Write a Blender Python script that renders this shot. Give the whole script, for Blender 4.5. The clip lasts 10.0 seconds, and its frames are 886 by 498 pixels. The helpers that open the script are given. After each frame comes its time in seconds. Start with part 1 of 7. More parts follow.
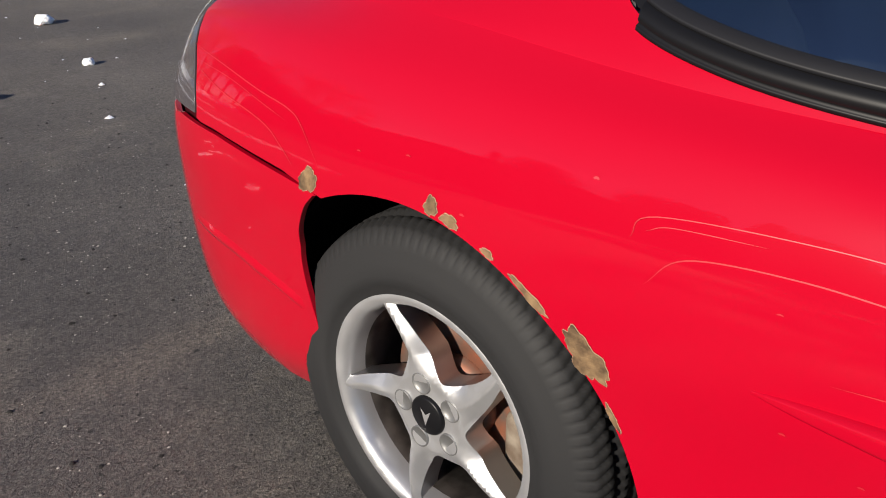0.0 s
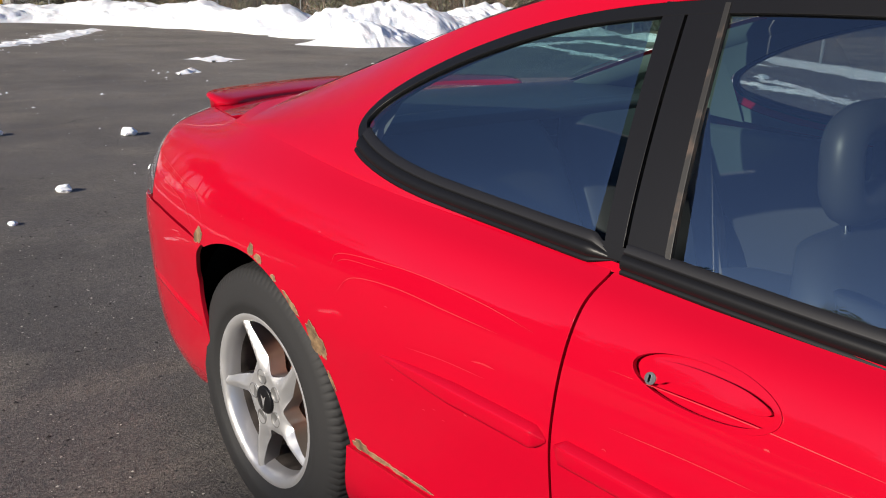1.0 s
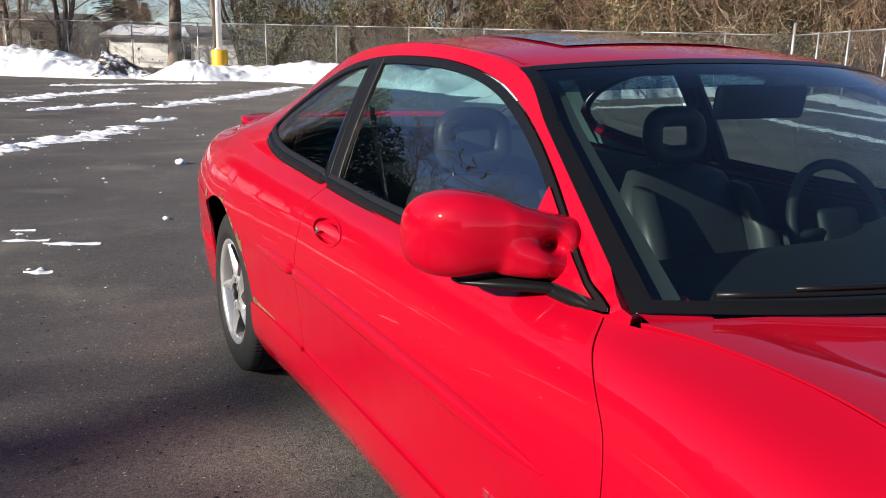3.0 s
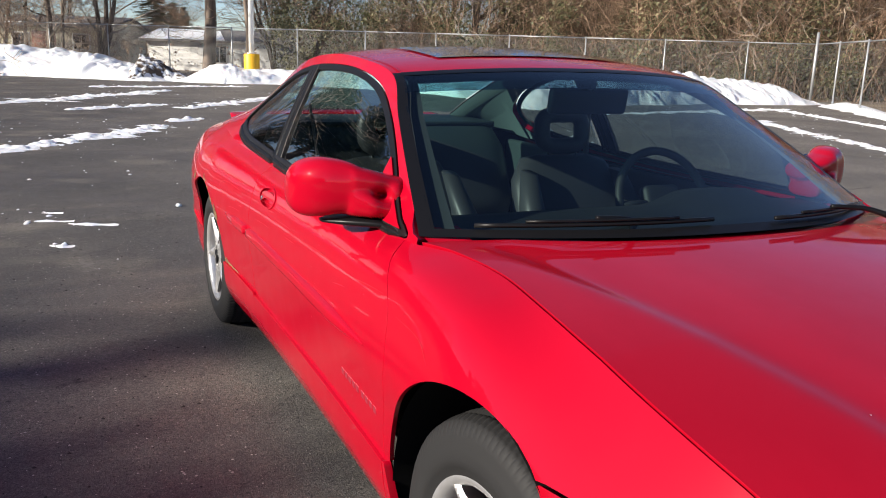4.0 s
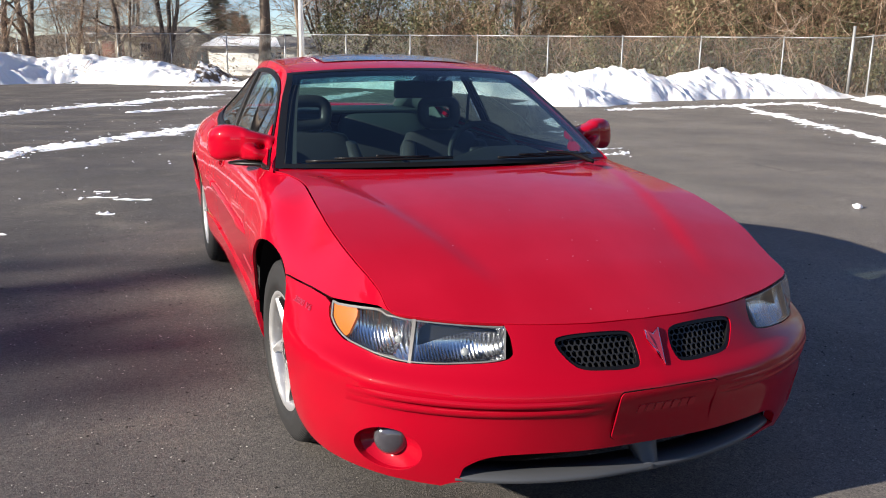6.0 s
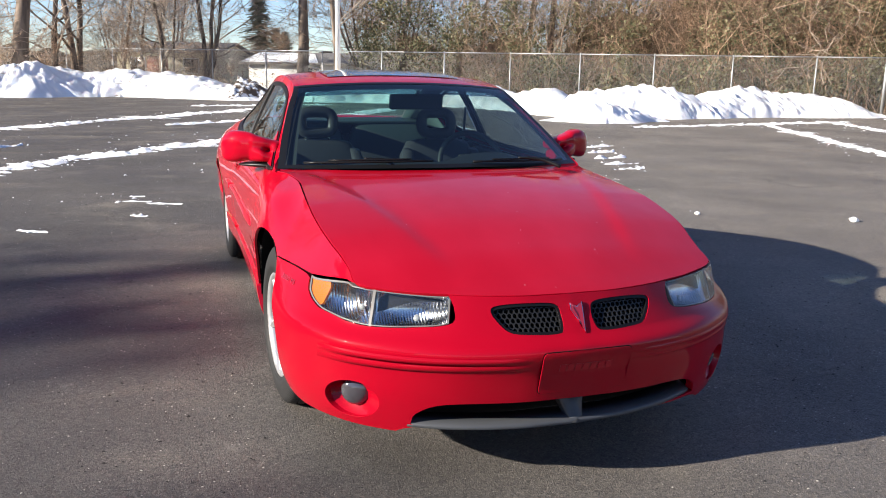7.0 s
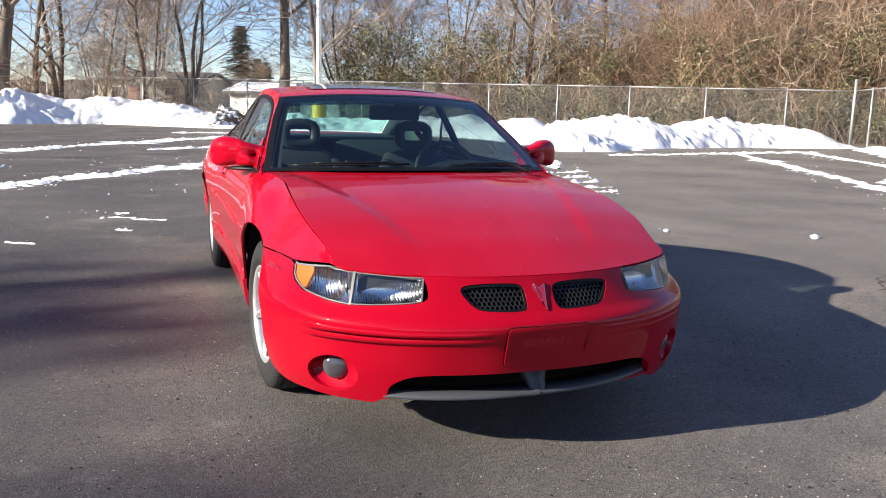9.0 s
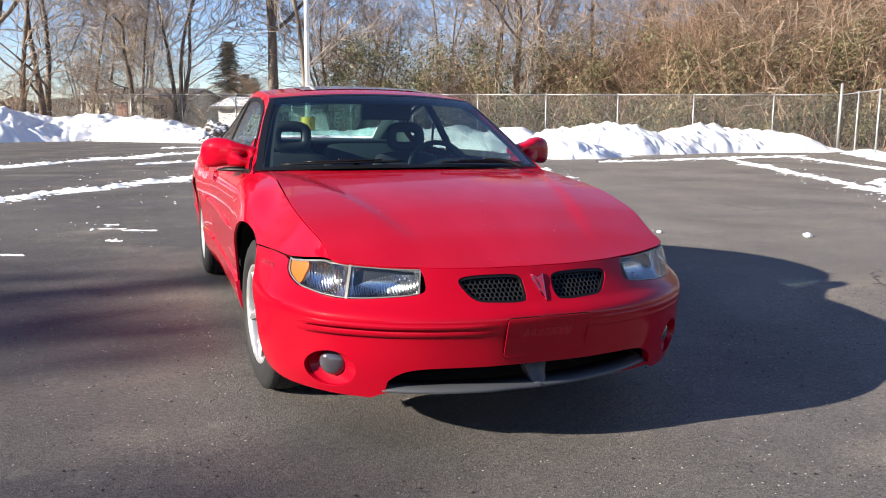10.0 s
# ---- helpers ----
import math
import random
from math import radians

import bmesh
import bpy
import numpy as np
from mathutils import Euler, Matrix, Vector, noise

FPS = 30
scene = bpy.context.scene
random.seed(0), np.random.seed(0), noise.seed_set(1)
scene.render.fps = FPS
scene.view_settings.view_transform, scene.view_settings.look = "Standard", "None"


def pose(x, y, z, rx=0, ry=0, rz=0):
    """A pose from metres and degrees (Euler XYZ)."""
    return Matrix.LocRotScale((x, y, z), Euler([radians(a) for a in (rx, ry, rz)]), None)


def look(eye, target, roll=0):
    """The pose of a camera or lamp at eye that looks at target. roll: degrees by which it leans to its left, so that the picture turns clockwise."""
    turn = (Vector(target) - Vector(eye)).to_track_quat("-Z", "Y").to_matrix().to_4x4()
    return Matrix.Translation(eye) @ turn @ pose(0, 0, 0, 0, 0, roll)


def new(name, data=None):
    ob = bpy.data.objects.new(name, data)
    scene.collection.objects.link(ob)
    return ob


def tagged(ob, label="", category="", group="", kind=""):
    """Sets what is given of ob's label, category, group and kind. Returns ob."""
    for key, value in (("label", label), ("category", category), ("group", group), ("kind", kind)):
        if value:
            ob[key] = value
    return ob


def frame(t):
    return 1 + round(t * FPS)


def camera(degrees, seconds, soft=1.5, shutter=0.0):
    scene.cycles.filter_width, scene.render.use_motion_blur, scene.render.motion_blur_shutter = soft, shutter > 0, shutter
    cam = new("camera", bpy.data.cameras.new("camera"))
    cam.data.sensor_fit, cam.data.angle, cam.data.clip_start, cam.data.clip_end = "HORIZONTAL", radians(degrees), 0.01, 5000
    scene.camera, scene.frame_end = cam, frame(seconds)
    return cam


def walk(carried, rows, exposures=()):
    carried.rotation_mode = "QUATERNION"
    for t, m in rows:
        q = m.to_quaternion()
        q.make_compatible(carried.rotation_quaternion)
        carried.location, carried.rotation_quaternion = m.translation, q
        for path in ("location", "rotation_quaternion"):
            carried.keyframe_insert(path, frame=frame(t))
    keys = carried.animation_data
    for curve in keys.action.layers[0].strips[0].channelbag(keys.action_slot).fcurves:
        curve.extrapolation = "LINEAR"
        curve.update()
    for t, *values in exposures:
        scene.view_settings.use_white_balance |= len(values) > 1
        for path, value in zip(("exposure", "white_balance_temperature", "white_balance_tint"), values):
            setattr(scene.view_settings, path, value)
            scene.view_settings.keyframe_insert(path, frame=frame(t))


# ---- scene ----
cam = camera(56.1, 10.0, 1.0)
PATH = [
    (0, (-1.63, 0.634, 1.167), (-0.308, 1.857, 0.297), -0.4),
    (0.5, (-1.675, 0.222, 1.248), (-0.405, 1.609, 0.569), 1.1),
    (1, (-1.719, -0.231, 1.285), (-0.456, 1.203, 0.695), 1.7),
    (1.5, (-1.662, -0.659, 1.284), (-0.497, 0.867, 0.726), 2.0),
    (2, (-1.661, -1.087, 1.301), (-0.607, 0.535, 0.792), 2.0),
    (2.5, (-1.665, -1.481, 1.316), (-0.694, 0.202, 0.841), 1.8),
    (2.7, (-1.635, -1.638, 1.312), (-0.696, 0.064, 0.842), 1.7),
    (3.8, (-1.55, -2.493, 1.328), (-0.714, -0.737, 0.864), 1.4),
    (4, (-1.521, -2.661, 1.341), (-0.692, -0.9, 0.883), 1.9),
    (4.5, (-1.433, -3.053, 1.365), (-0.631, -1.269, 0.949), 1.3),
    (5, (-1.43, -3.464, 1.372), (-0.641, -1.674, 0.953), 0.3),
    (5.5, (-1.343, -3.867, 1.369), (-0.602, -2.067, 0.912), 0.4),
    (6.8, (-1.251, -4.693, 1.394), (-0.626, -2.844, 0.955), 1.2),
    (7, (-1.219, -4.759, 1.378), (-0.607, -2.902, 0.956), 1.1),
    (7.5, (-1.235, -4.911, 1.369), (-0.641, -3.043, 0.975), 0.3),
    (8, (-1.315, -5.023, 1.34), (-0.682, -3.162, 0.97), 1.2),
    (8.5, (-1.3, -5.044, 1.315), (-0.635, -3.191, 0.961), 1.5),
    (9, (-1.284, -5.029, 1.271), (-0.623, -3.174, 0.924), 1.5),
    (9.5, (-1.278, -5.009, 1.222), (-0.621, -3.15, 0.886), 1.3),
    (10, (-1.292, -4.999, 1.191), (-0.61, -3.146, 0.874), 0.5),
]
walk(cam, [(t, look(eye, target, roll)) for t, eye, target, roll in PATH],
     [(0.0, 0.55), (2.5, 0.76), (5.0, 0.94), (6.8, 1.30), (8.0, 1.42), (10.0, 1.42)])

# ---- light ----
SUN_AWAY = Vector((2.48, 0.2, -1.0)).normalized()      # the way the sunlight travels
world = bpy.data.worlds.new("sky")
scene.world = world
world.use_nodes = True
wn = world.node_tree.nodes
sky = wn.new("ShaderNodeTexSky")
sky.sky_type = "NISHITA"
sky.sun_disc = False
sky.sun_elevation = math.asin(-SUN_AWAY.z)
sky.sun_rotation = math.atan2(-SUN_AWAY.x, -SUN_AWAY.y)
sky.air_density, sky.dust_density, sky.ozone_density = 1.0, 0.0, 2.2
sky.altitude = 2500
wn["Background"].inputs["Strength"].default_value = 0.072
deep = wn.new("ShaderNodeHueSaturation")               # a clear, deep-blue winter sky
deep.inputs["Hue"].default_value, deep.inputs["Saturation"].default_value = 0.508, 1.02
world.node_tree.links.new(sky.outputs[0], deep.inputs["Color"])
cool = wn.new("ShaderNodeMix")
cool.data_type, cool.blend_type = "RGBA", "MULTIPLY"
cool.inputs[0].default_value, cool.inputs[7].default_value = 1.0, (0.99, 0.985, 1.035, 1)
world.node_tree.links.new(deep.outputs[0], cool.inputs[6])
world.node_tree.links.new(cool.outputs[2], wn["Background"].inputs["Color"])
sun = new("sun", bpy.data.lights.new("sun", "SUN"))
sun.data.energy, sun.data.angle, sun.data.color = 5.0, radians(0.53), (1.0, 0.91, 0.78)
sun.matrix_world = Matrix.Translation((-20, 0, 12)) @ SUN_AWAY.to_track_quat("-Z", "Y").to_matrix().to_4x4()


# ---- materials ----
def mat(name, color, rough=0.5, metal=0.0, coat=0.0, spec=0.5):
    m = bpy.data.materials.new(name)
    m.use_nodes = True
    b = m.node_tree.nodes["Principled BSDF"]
    b.inputs["Base Color"].default_value = (*color, 1)
    b.inputs["Roughness"].default_value = rough
    b.inputs["Metallic"].default_value = metal
    b.inputs["Coat Weight"].default_value = coat
    b.inputs["Coat Roughness"].default_value = 0.03
    b.inputs["Specular IOR Level"].default_value = spec
    return m


def nd(m, kind, **sets):
    n = m.node_tree.nodes.new(kind)
    for k, val in sets.items():
        n.inputs[k].default_value = val
    return n


def wire(m, a, b):
    m.node_tree.links.new(a, b)


def bsdf(m):
    return m.node_tree.nodes["Principled BSDF"]


def noisy(m, scale, c1, c2, lo=0.35, hi=0.65, detail=6.0, target="Base Color", stretch=None):
    """Drives an input of the material by a noise ramp between two colours or values."""
    tc = nd(m, "ShaderNodeTexCoord")
    n = nd(m, "ShaderNodeTexNoise", Scale=scale, Detail=detail)
    src = tc.outputs["Object"]
    if stretch:
        mp = nd(m, "ShaderNodeMapping", Scale=stretch)
        wire(m, src, mp.inputs[0])
        src = mp.outputs[0]
    wire(m, src, n.inputs["Vector"])
    r = nd(m, "ShaderNodeValToRGB")
    r.color_ramp.elements[0].position, r.color_ramp.elements[1].position = lo, hi
    as4 = lambda c: (*c, 1) if isinstance(c, tuple) else (c, c, c, 1)
    r.color_ramp.elements[0].color, r.color_ramp.elements[1].color = as4(c1), as4(c2)
    wire(m, n.outputs["Fac"], r.inputs[0])
    if target:
        wire(m, r.outputs[0], bsdf(m).inputs[target])
    return r


def bump(m, scale, strength=0.2, dist=0.01, detail=6.0):
    tc = nd(m, "ShaderNodeTexCoord")
    n = nd(m, "ShaderNodeTexNoise", Scale=scale, Detail=detail)
    b = nd(m, "ShaderNodeBump", Strength=strength, Distance=dist)
    wire(m, tc.outputs["Object"], n.inputs["Vector"])
    wire(m, n.outputs["Fac"], b.inputs["Height"])
    wire(m, b.outputs[0], bsdf(m).inputs["Normal"])


def glass_mat(name, tint, rough=0.0, base=0.18):
    """Thin window glass: tinted see-through with a mirror gloss by Fresnel."""
    m = bpy.data.materials.new(name)
    m.use_nodes = True
    t = m.node_tree
    t.nodes.remove(t.nodes["Principled BSDF"])
    tr, gl, mx = nd(m, "ShaderNodeBsdfTransparent", Color=(*tint, 1)), nd(m, "ShaderNodeBsdfGlossy", Roughness=rough), nd(m, "ShaderNodeMixShader")
    lw = nd(m, "ShaderNodeLayerWeight", Blend=0.5)
    pw, ml = nd(m, "ShaderNodeMath"), nd(m, "ShaderNodeMath")
    pw.operation, ml.operation = "POWER", "MULTIPLY_ADD"
    pw.inputs[1].default_value, ml.inputs[1].default_value, ml.inputs[2].default_value = 4.5, 1.0 - base, base
    wire(m, lw.outputs["Facing"], pw.inputs[0])
    wire(m, pw.outputs[0], ml.inputs[0])
    wire(m, ml.outputs[0], mx.inputs[0])
    wire(m, tr.outputs[0], mx.inputs[1])
    wire(m, gl.outputs[0], mx.inputs[2])
    wire(m, mx.outputs[0], t.nodes["Material Output"].inputs[0])
    return m


M_PAINT = mat("red_paint", (0.395, 0.0015, 0.015), 0.5, 0.0, 0.85, 0.0)
# the front bumper's red is deeper than that of the panels
M_BUMPER = mat("deeper_red_paint", (0.325, 0.0012, 0.012), 0.5, 0.0, 0.60, 0.0)
M_HOOD = mat("clouded_red_paint", (0.37, 0.002, 0.015), 0.5, 0.0, 0.9, 0.0)
M_BLACK = mat("black_trim", (0.007, 0.007, 0.008), 0.36, spec=0.22)
for m_ in (M_PAINT, M_BUMPER, M_HOOD):
    bsdf(m_).inputs["Coat IOR"].default_value = 1.46
    bsdf(m_).inputs["Specular IOR Level"].default_value = 0.02
M_RUBBER = mat("tyre_rubber", (0.017, 0.017, 0.018), 0.7, spec=0.35)
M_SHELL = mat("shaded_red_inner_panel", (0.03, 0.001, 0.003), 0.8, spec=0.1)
# near-black for hollows and backings; their shade is put into the colour
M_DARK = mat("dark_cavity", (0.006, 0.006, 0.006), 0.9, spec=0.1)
M_ALLOY = mat("alloy", (0.52, 0.52, 0.53), 0.36, 0.68)
noisy(M_ALLOY, 30.0, 0.30, 0.48, target="Roughness")
M_CHROME = mat("chrome", (0.8, 0.8, 0.82), 0.08, 1.0)
M_LEATHER = mat("grey_leather", (0.062, 0.065, 0.070), 0.42)
M_DASH = mat("dark_plastic", (0.02, 0.02, 0.022), 0.6)
M_BULB = mat("frosted_bulb", (0.35, 0.36, 0.37), 0.3, 0.0, 0.5)
M_AMBER = mat("amber_lens", (0.66, 0.15, 0.004), 0.25, 0.0, 0.4)
M_RUST = mat("rust", (0.30, 0.15, 0.06), 0.9)
M_DISC = mat("rusty_disc", (0.22, 0.10, 0.06), 0.6, 0.5)
M_GLASS = glass_mat("window_glass", (0.52, 0.66, 0.65), 0.0, 0.08)
M_TINT = glass_mat("tinted_band", (0.16, 0.26, 0.36), 0.0, 0.05)
M_REARGLASS = glass_mat("rear_glass", (0.48, 0.78, 0.72), 0.0, 0.12)
M_SIDEGLASS = glass_mat("side_glass", (0.62, 0.70, 0.70), 0.0, 0.285)
M_LENS = glass_mat("lamp_glass", (0.90, 0.92, 0.92), 0.03, 0.06)
M_GREYLIP = mat("grey_plastic", (0.058, 0.062, 0.07), 0.45)
M_LAMPBODY = mat("lamp_reflector", (0.70, 0.70, 0.72), 0.20, 1.0)
M_TAIL = mat("smoky_lens", (0.07, 0.06, 0.065), 0.15, 0.0, 1.0)
M_BELT = mat("grey_webbing", (0.26, 0.26, 0.25), 0.7)
M_LINER = mat("grey_headliner", (0.20, 0.21, 0.22), 0.9)
M_BEZEL = mat("lamp_bezel", (0.17, 0.165, 0.16), 0.5)
M_HONEY = mat("black_mesh", (0.016, 0.016, 0.017), 0.4)
M_FOG = mat("fog_glass", (0.10, 0.095, 0.11), 0.12, 0.4, 1.0)
M_EMBLEM = mat("emblem_red", (0.35, 0.02, 0.04), 0.3, 0.0, 1.0)
M_SUNROOF = mat("dark_glass", (0.012, 0.013, 0.015), 0.05, 0.0, 1.0)
M_EDGE = mat("scuffed_metal_edge", (0.16, 0.13, 0.11), 0.5)
noisy(M_EDGE, 25.0, (0.012, 0.011, 0.010), (0.085, 0.055, 0.04), 0.55, 0.78)
M_CHIP = mat("paint_chip_primer", (0.55, 0.40, 0.38), 0.7)
M_STRIP = mat("weathered_strip", (0.011, 0.011, 0.013), 0.45, spec=0.3)
# barrel alloy darkened for brake dust and for the shade inside the wheel
M_BARREL = mat("shaded_dusty_alloy", (0.13, 0.12, 0.115), 0.6, 0.4)
noisy(M_BARREL, 20.0, (0.035, 0.03, 0.027), (0.12, 0.105, 0.095))
M_NUT = mat("dull_nut_cover", (0.22, 0.22, 0.22), 0.45, 0.6)
M_PRIMER = mat("flaked_edge", (0.40, 0.25, 0.16), 0.7)
for m_ in (M_PAINT, M_BUMPER, M_HOOD):      # faint waviness of the panels and dull, dusty spots
    noisy(m_, 9.0, 0.34, 0.44, target="Roughness")
    noisy(m_, 14.0, 0.015, 0.055, 0.45, 0.8, target="Coat Roughness")
    wn_a, wn_b = nd(m_, "ShaderNodeTexNoise", Scale=5.0, Detail=2.0), nd(m_, "ShaderNodeBump", Strength=0.10, Distance=0.006)
    wire(m_, nd(m_, "ShaderNodeTexCoord").outputs["Object"], wn_a.inputs["Vector"])
    wire(m_, wn_a.outputs["Fac"], wn_b.inputs["Height"])
    wire(m_, wn_b.outputs[0], bsdf(m_).inputs["Coat Normal"])
bsdf(M_HOOD).inputs["Coat IOR"].default_value = 1.53
# the bonnet's red and its coat roughness vary in paler clouds drawn out along the car
noisy(M_HOOD, 2.2, (0.36, 0.0015, 0.012), (0.42, 0.004, 0.018), 0.40, 0.74, 4.0, stretch=(1.6, 0.7, 1))
noisy(M_HOOD, 3.0, 0.025, 0.10, 0.42, 0.70, 5.0, target="Coat Roughness", stretch=(1.8, 0.6, 1))
noisy(M_RUST, 45.0, (0.07, 0.04, 0.02), (0.23, 0.145, 0.072))
bump(M_RUST, 180.0, 0.6, 0.004)
fl_w, fl_b = nd(M_LAMPBODY, "ShaderNodeTexWave", Scale=34.0, Distortion=1.2), nd(M_LAMPBODY, "ShaderNodeBump", Strength=0.35, Distance=0.003)
wire(M_LAMPBODY, nd(M_LAMPBODY, "ShaderNodeTexCoord").outputs["Object"], fl_w.inputs["Vector"])
wire(M_LAMPBODY, fl_w.outputs["Fac"], fl_b.inputs["Height"])
wire(M_LAMPBODY, fl_b.outputs[0], bsdf(M_LAMPBODY).inputs["Normal"])
noisy(M_DISC, 30.0, (0.30, 0.11, 0.06), (0.16, 0.12, 0.10))

M_ASPHALT = mat("asphalt", (0.05, 0.05, 0.05), 0.75)
M_SNOW = mat("snow", (0.86, 0.88, 0.92), 0.6)
bump(M_SNOW, 14.0, 0.45, 0.03)
bsdf(M_SNOW).inputs["Subsurface Weight"].default_value = 0.35
bsdf(M_SNOW).inputs["Subsurface Radius"].default_value = (0.12, 0.10, 0.09)
M_GALV = mat("galvanised_steel", (0.42, 0.43, 0.44), 0.5, 0.6)
M_EARTH = mat("winter_ground", (0.16, 0.12, 0.08), 0.95)
M_BARK = mat("bark", (0.16, 0.12, 0.09), 0.9)
M_TWIG = mat("twigs", (0.26, 0.17, 0.11), 0.9)
M_WHITEPAINT = mat("white_paint", (0.8, 0.8, 0.78), 0.5)
M_YELLOW = mat("yellow_paint", (0.75, 0.42, 0.02), 0.5)
M_CREAM = mat("cream_siding", (0.72, 0.64, 0.43), 0.7)
M_NEEDLE = mat("conifer_needles", (0.03, 0.05, 0.03), 0.8)
M_SPRUCE = mat("winter_spruce_needles", (0.30, 0.26, 0.16), 0.8)


M_DIRTYSNOW = mat("dirty_snow", (0.5, 0.45, 0.4), 0.8)
noisy(M_DIRTYSNOW, 4.5, (0.10, 0.07, 0.05), (0.82, 0.83, 0.85), 0.46, 0.56)
bump(M_DIRTYSNOW, 8.0, 0.8, 0.08)
M_GRIT = mat("light_grit", (0.42, 0.40, 0.36), 0.8)
M_DARKGRIT = mat("dark_grit", (0.02, 0.018, 0.016), 0.8)
M_SHINGLE = mat("grey_shingles", (0.16, 0.15, 0.15), 0.85)
noisy(M_SHINGLE, 6.0, (0.11, 0.10, 0.10), (0.22, 0.21, 0.20))
M_SHED = mat("red_brown_boards", (0.20, 0.07, 0.045), 0.8)
noisy(M_SHED, 5.0, (0.13, 0.045, 0.03), (0.25, 0.09, 0.06))
M_TWIGGREY = mat("grey_twigs", (0.20, 0.16, 0.13), 0.9)
M_TWIGDARK = mat("dark_twigs", (0.14, 0.115, 0.08), 0.9)
M_IVY = mat("olive_leaves", (0.10, 0.10, 0.05), 0.6)
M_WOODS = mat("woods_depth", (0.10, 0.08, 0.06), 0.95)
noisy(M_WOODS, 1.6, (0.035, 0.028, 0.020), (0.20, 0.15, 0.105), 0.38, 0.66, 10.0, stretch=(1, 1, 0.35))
bump(M_WOODS, 3.0, 1.0, 0.3)
noisy(M_EARTH, 0.8, (0.10, 0.075, 0.05), (0.24, 0.18, 0.12))
noisy(M_BARK, 6.0, (0.075, 0.058, 0.046), (0.24, 0.185, 0.145), stretch=(1, 1, 0.2))
for m_, c1, c2 in ((M_IVY, (0.055, 0.065, 0.028), (0.25, 0.225, 0.115)), (M_TWIG, (0.15, 0.09, 0.055), (0.54, 0.37, 0.255)), (M_TWIGDARK, (0.06, 0.045, 0.03), (0.32, 0.23, 0.16)), (M_TWIGGREY, (0.19, 0.15, 0.12), (0.52, 0.42, 0.33))):
    gi = nd(m_, "ShaderNodeNewGeometry")
    rp = nd(m_, "ShaderNodeValToRGB")
    rp.color_ramp.elements[0].color, rp.color_ramp.elements[1].color = (*c1, 1), (*c2, 1)
    wire(m_, gi.outputs["Random Per Island"], rp.inputs[0])
    wire(m_, rp.outputs[0], bsdf(m_).inputs["Base Color"])


def asphalt(m):
    """Worn asphalt: broad stains, fine aggregate, light grit, cracks."""
    tc = nd(m, "ShaderNodeTexCoord")
    obj = tc.outputs["Object"]

    def ramp(fac, lo, hi, c1, c2):
        r = nd(m, "ShaderNodeValToRGB")
        r.color_ramp.elements[0].position, r.color_ramp.elements[1].position = lo, hi
        r.color_ramp.elements[0].color, r.color_ramp.elements[1].color = (*c1, 1), (*c2, 1)
        wire(m, fac, r.inputs[0])
        return r.outputs[0]

    def noise_at(scale, detail=4.0, rough=0.55):
        n = nd(m, "ShaderNodeTexNoise", Scale=scale, Detail=detail, Roughness=rough)
        wire(m, obj, n.inputs["Vector"])
        return n.outputs["Fac"]

    def mix(kind, fac, a, b):
        x = m.node_tree.nodes.new("ShaderNodeMix")
        x.data_type, x.blend_type = "RGBA", kind
        if isinstance(fac, float):
            x.inputs[0].default_value = fac
        else:
            wire(m, fac, x.inputs[0])
        wire(m, a, x.inputs[6])
        if isinstance(b, tuple):
            x.inputs[7].default_value = (*b, 1)
        else:
            wire(m, b, x.inputs[7])
        return x.outputs[2]

    broad = ramp(noise_at(0.55, 5.0), 0.3, 0.72, (0.082, 0.077, 0.075), (0.150, 0.140, 0.131))
    # overall tone runs from darker at low x to paler at high x
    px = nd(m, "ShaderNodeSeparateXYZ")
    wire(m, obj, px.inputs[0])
    x_tone = nd(m, "ShaderNodeMath")
    x_tone.operation = "MULTIPLY_ADD"
    wire(m, noise_at(0.3, 3.0), x_tone.inputs[0])
    x_tone.inputs[1].default_value = 5.0
    wire(m, px.outputs["X"], x_tone.inputs[2])
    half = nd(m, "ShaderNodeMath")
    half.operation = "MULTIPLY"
    wire(m, x_tone.outputs[0], half.inputs[0])
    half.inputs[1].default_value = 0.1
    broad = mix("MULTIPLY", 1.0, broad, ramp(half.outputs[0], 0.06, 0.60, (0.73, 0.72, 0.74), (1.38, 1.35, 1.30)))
    tan_ = ramp(noise_at(0.9, 3.0), 0.56, 0.72, (0, 0, 0), (1, 1, 1))
    c = mix("MIX", tan_, broad, (0.175, 0.158, 0.137))
    # pale smears of dried grit drawn out by the plough
    mp = nd(m, "ShaderNodeMapping", Scale=(0.30, 1.5, 1.0), Rotation=(0, 0, 0.35))
    wire(m, obj, mp.inputs[0])
    sn = nd(m, "ShaderNodeTexNoise", Scale=1.1, Detail=7.0, Roughness=0.62)
    wire(m, mp.outputs[0], sn.inputs["Vector"])
    c = mix("MIX", ramp(sn.outputs["Fac"], 0.56, 0.74, (0, 0, 0), (0.42, 0.42, 0.42)), c, (0.24, 0.205, 0.17))
    grain = ramp(noise_at(120.0, 4.0, 0.75), 0.32, 0.70, (0.34, 0.34, 0.34), (1.72, 1.70, 1.66))
    c = mix("MULTIPLY", 1.0, c, grain)
    fine = ramp(noise_at(340.0, 2.0, 0.7), 0.32, 0.70, (0.62, 0.62, 0.62), (1.4, 1.4, 1.38))
    c = mix("MULTIPLY", 1.0, c, fine)
    ag = nd(m, "ShaderNodeTexVoronoi", Scale=78.0)
    wire(m, obj, ag.inputs["Vector"])
    sepc = nd(m, "ShaderNodeSeparateColor")
    wire(m, ag.outputs["Color"], sepc.inputs[0])
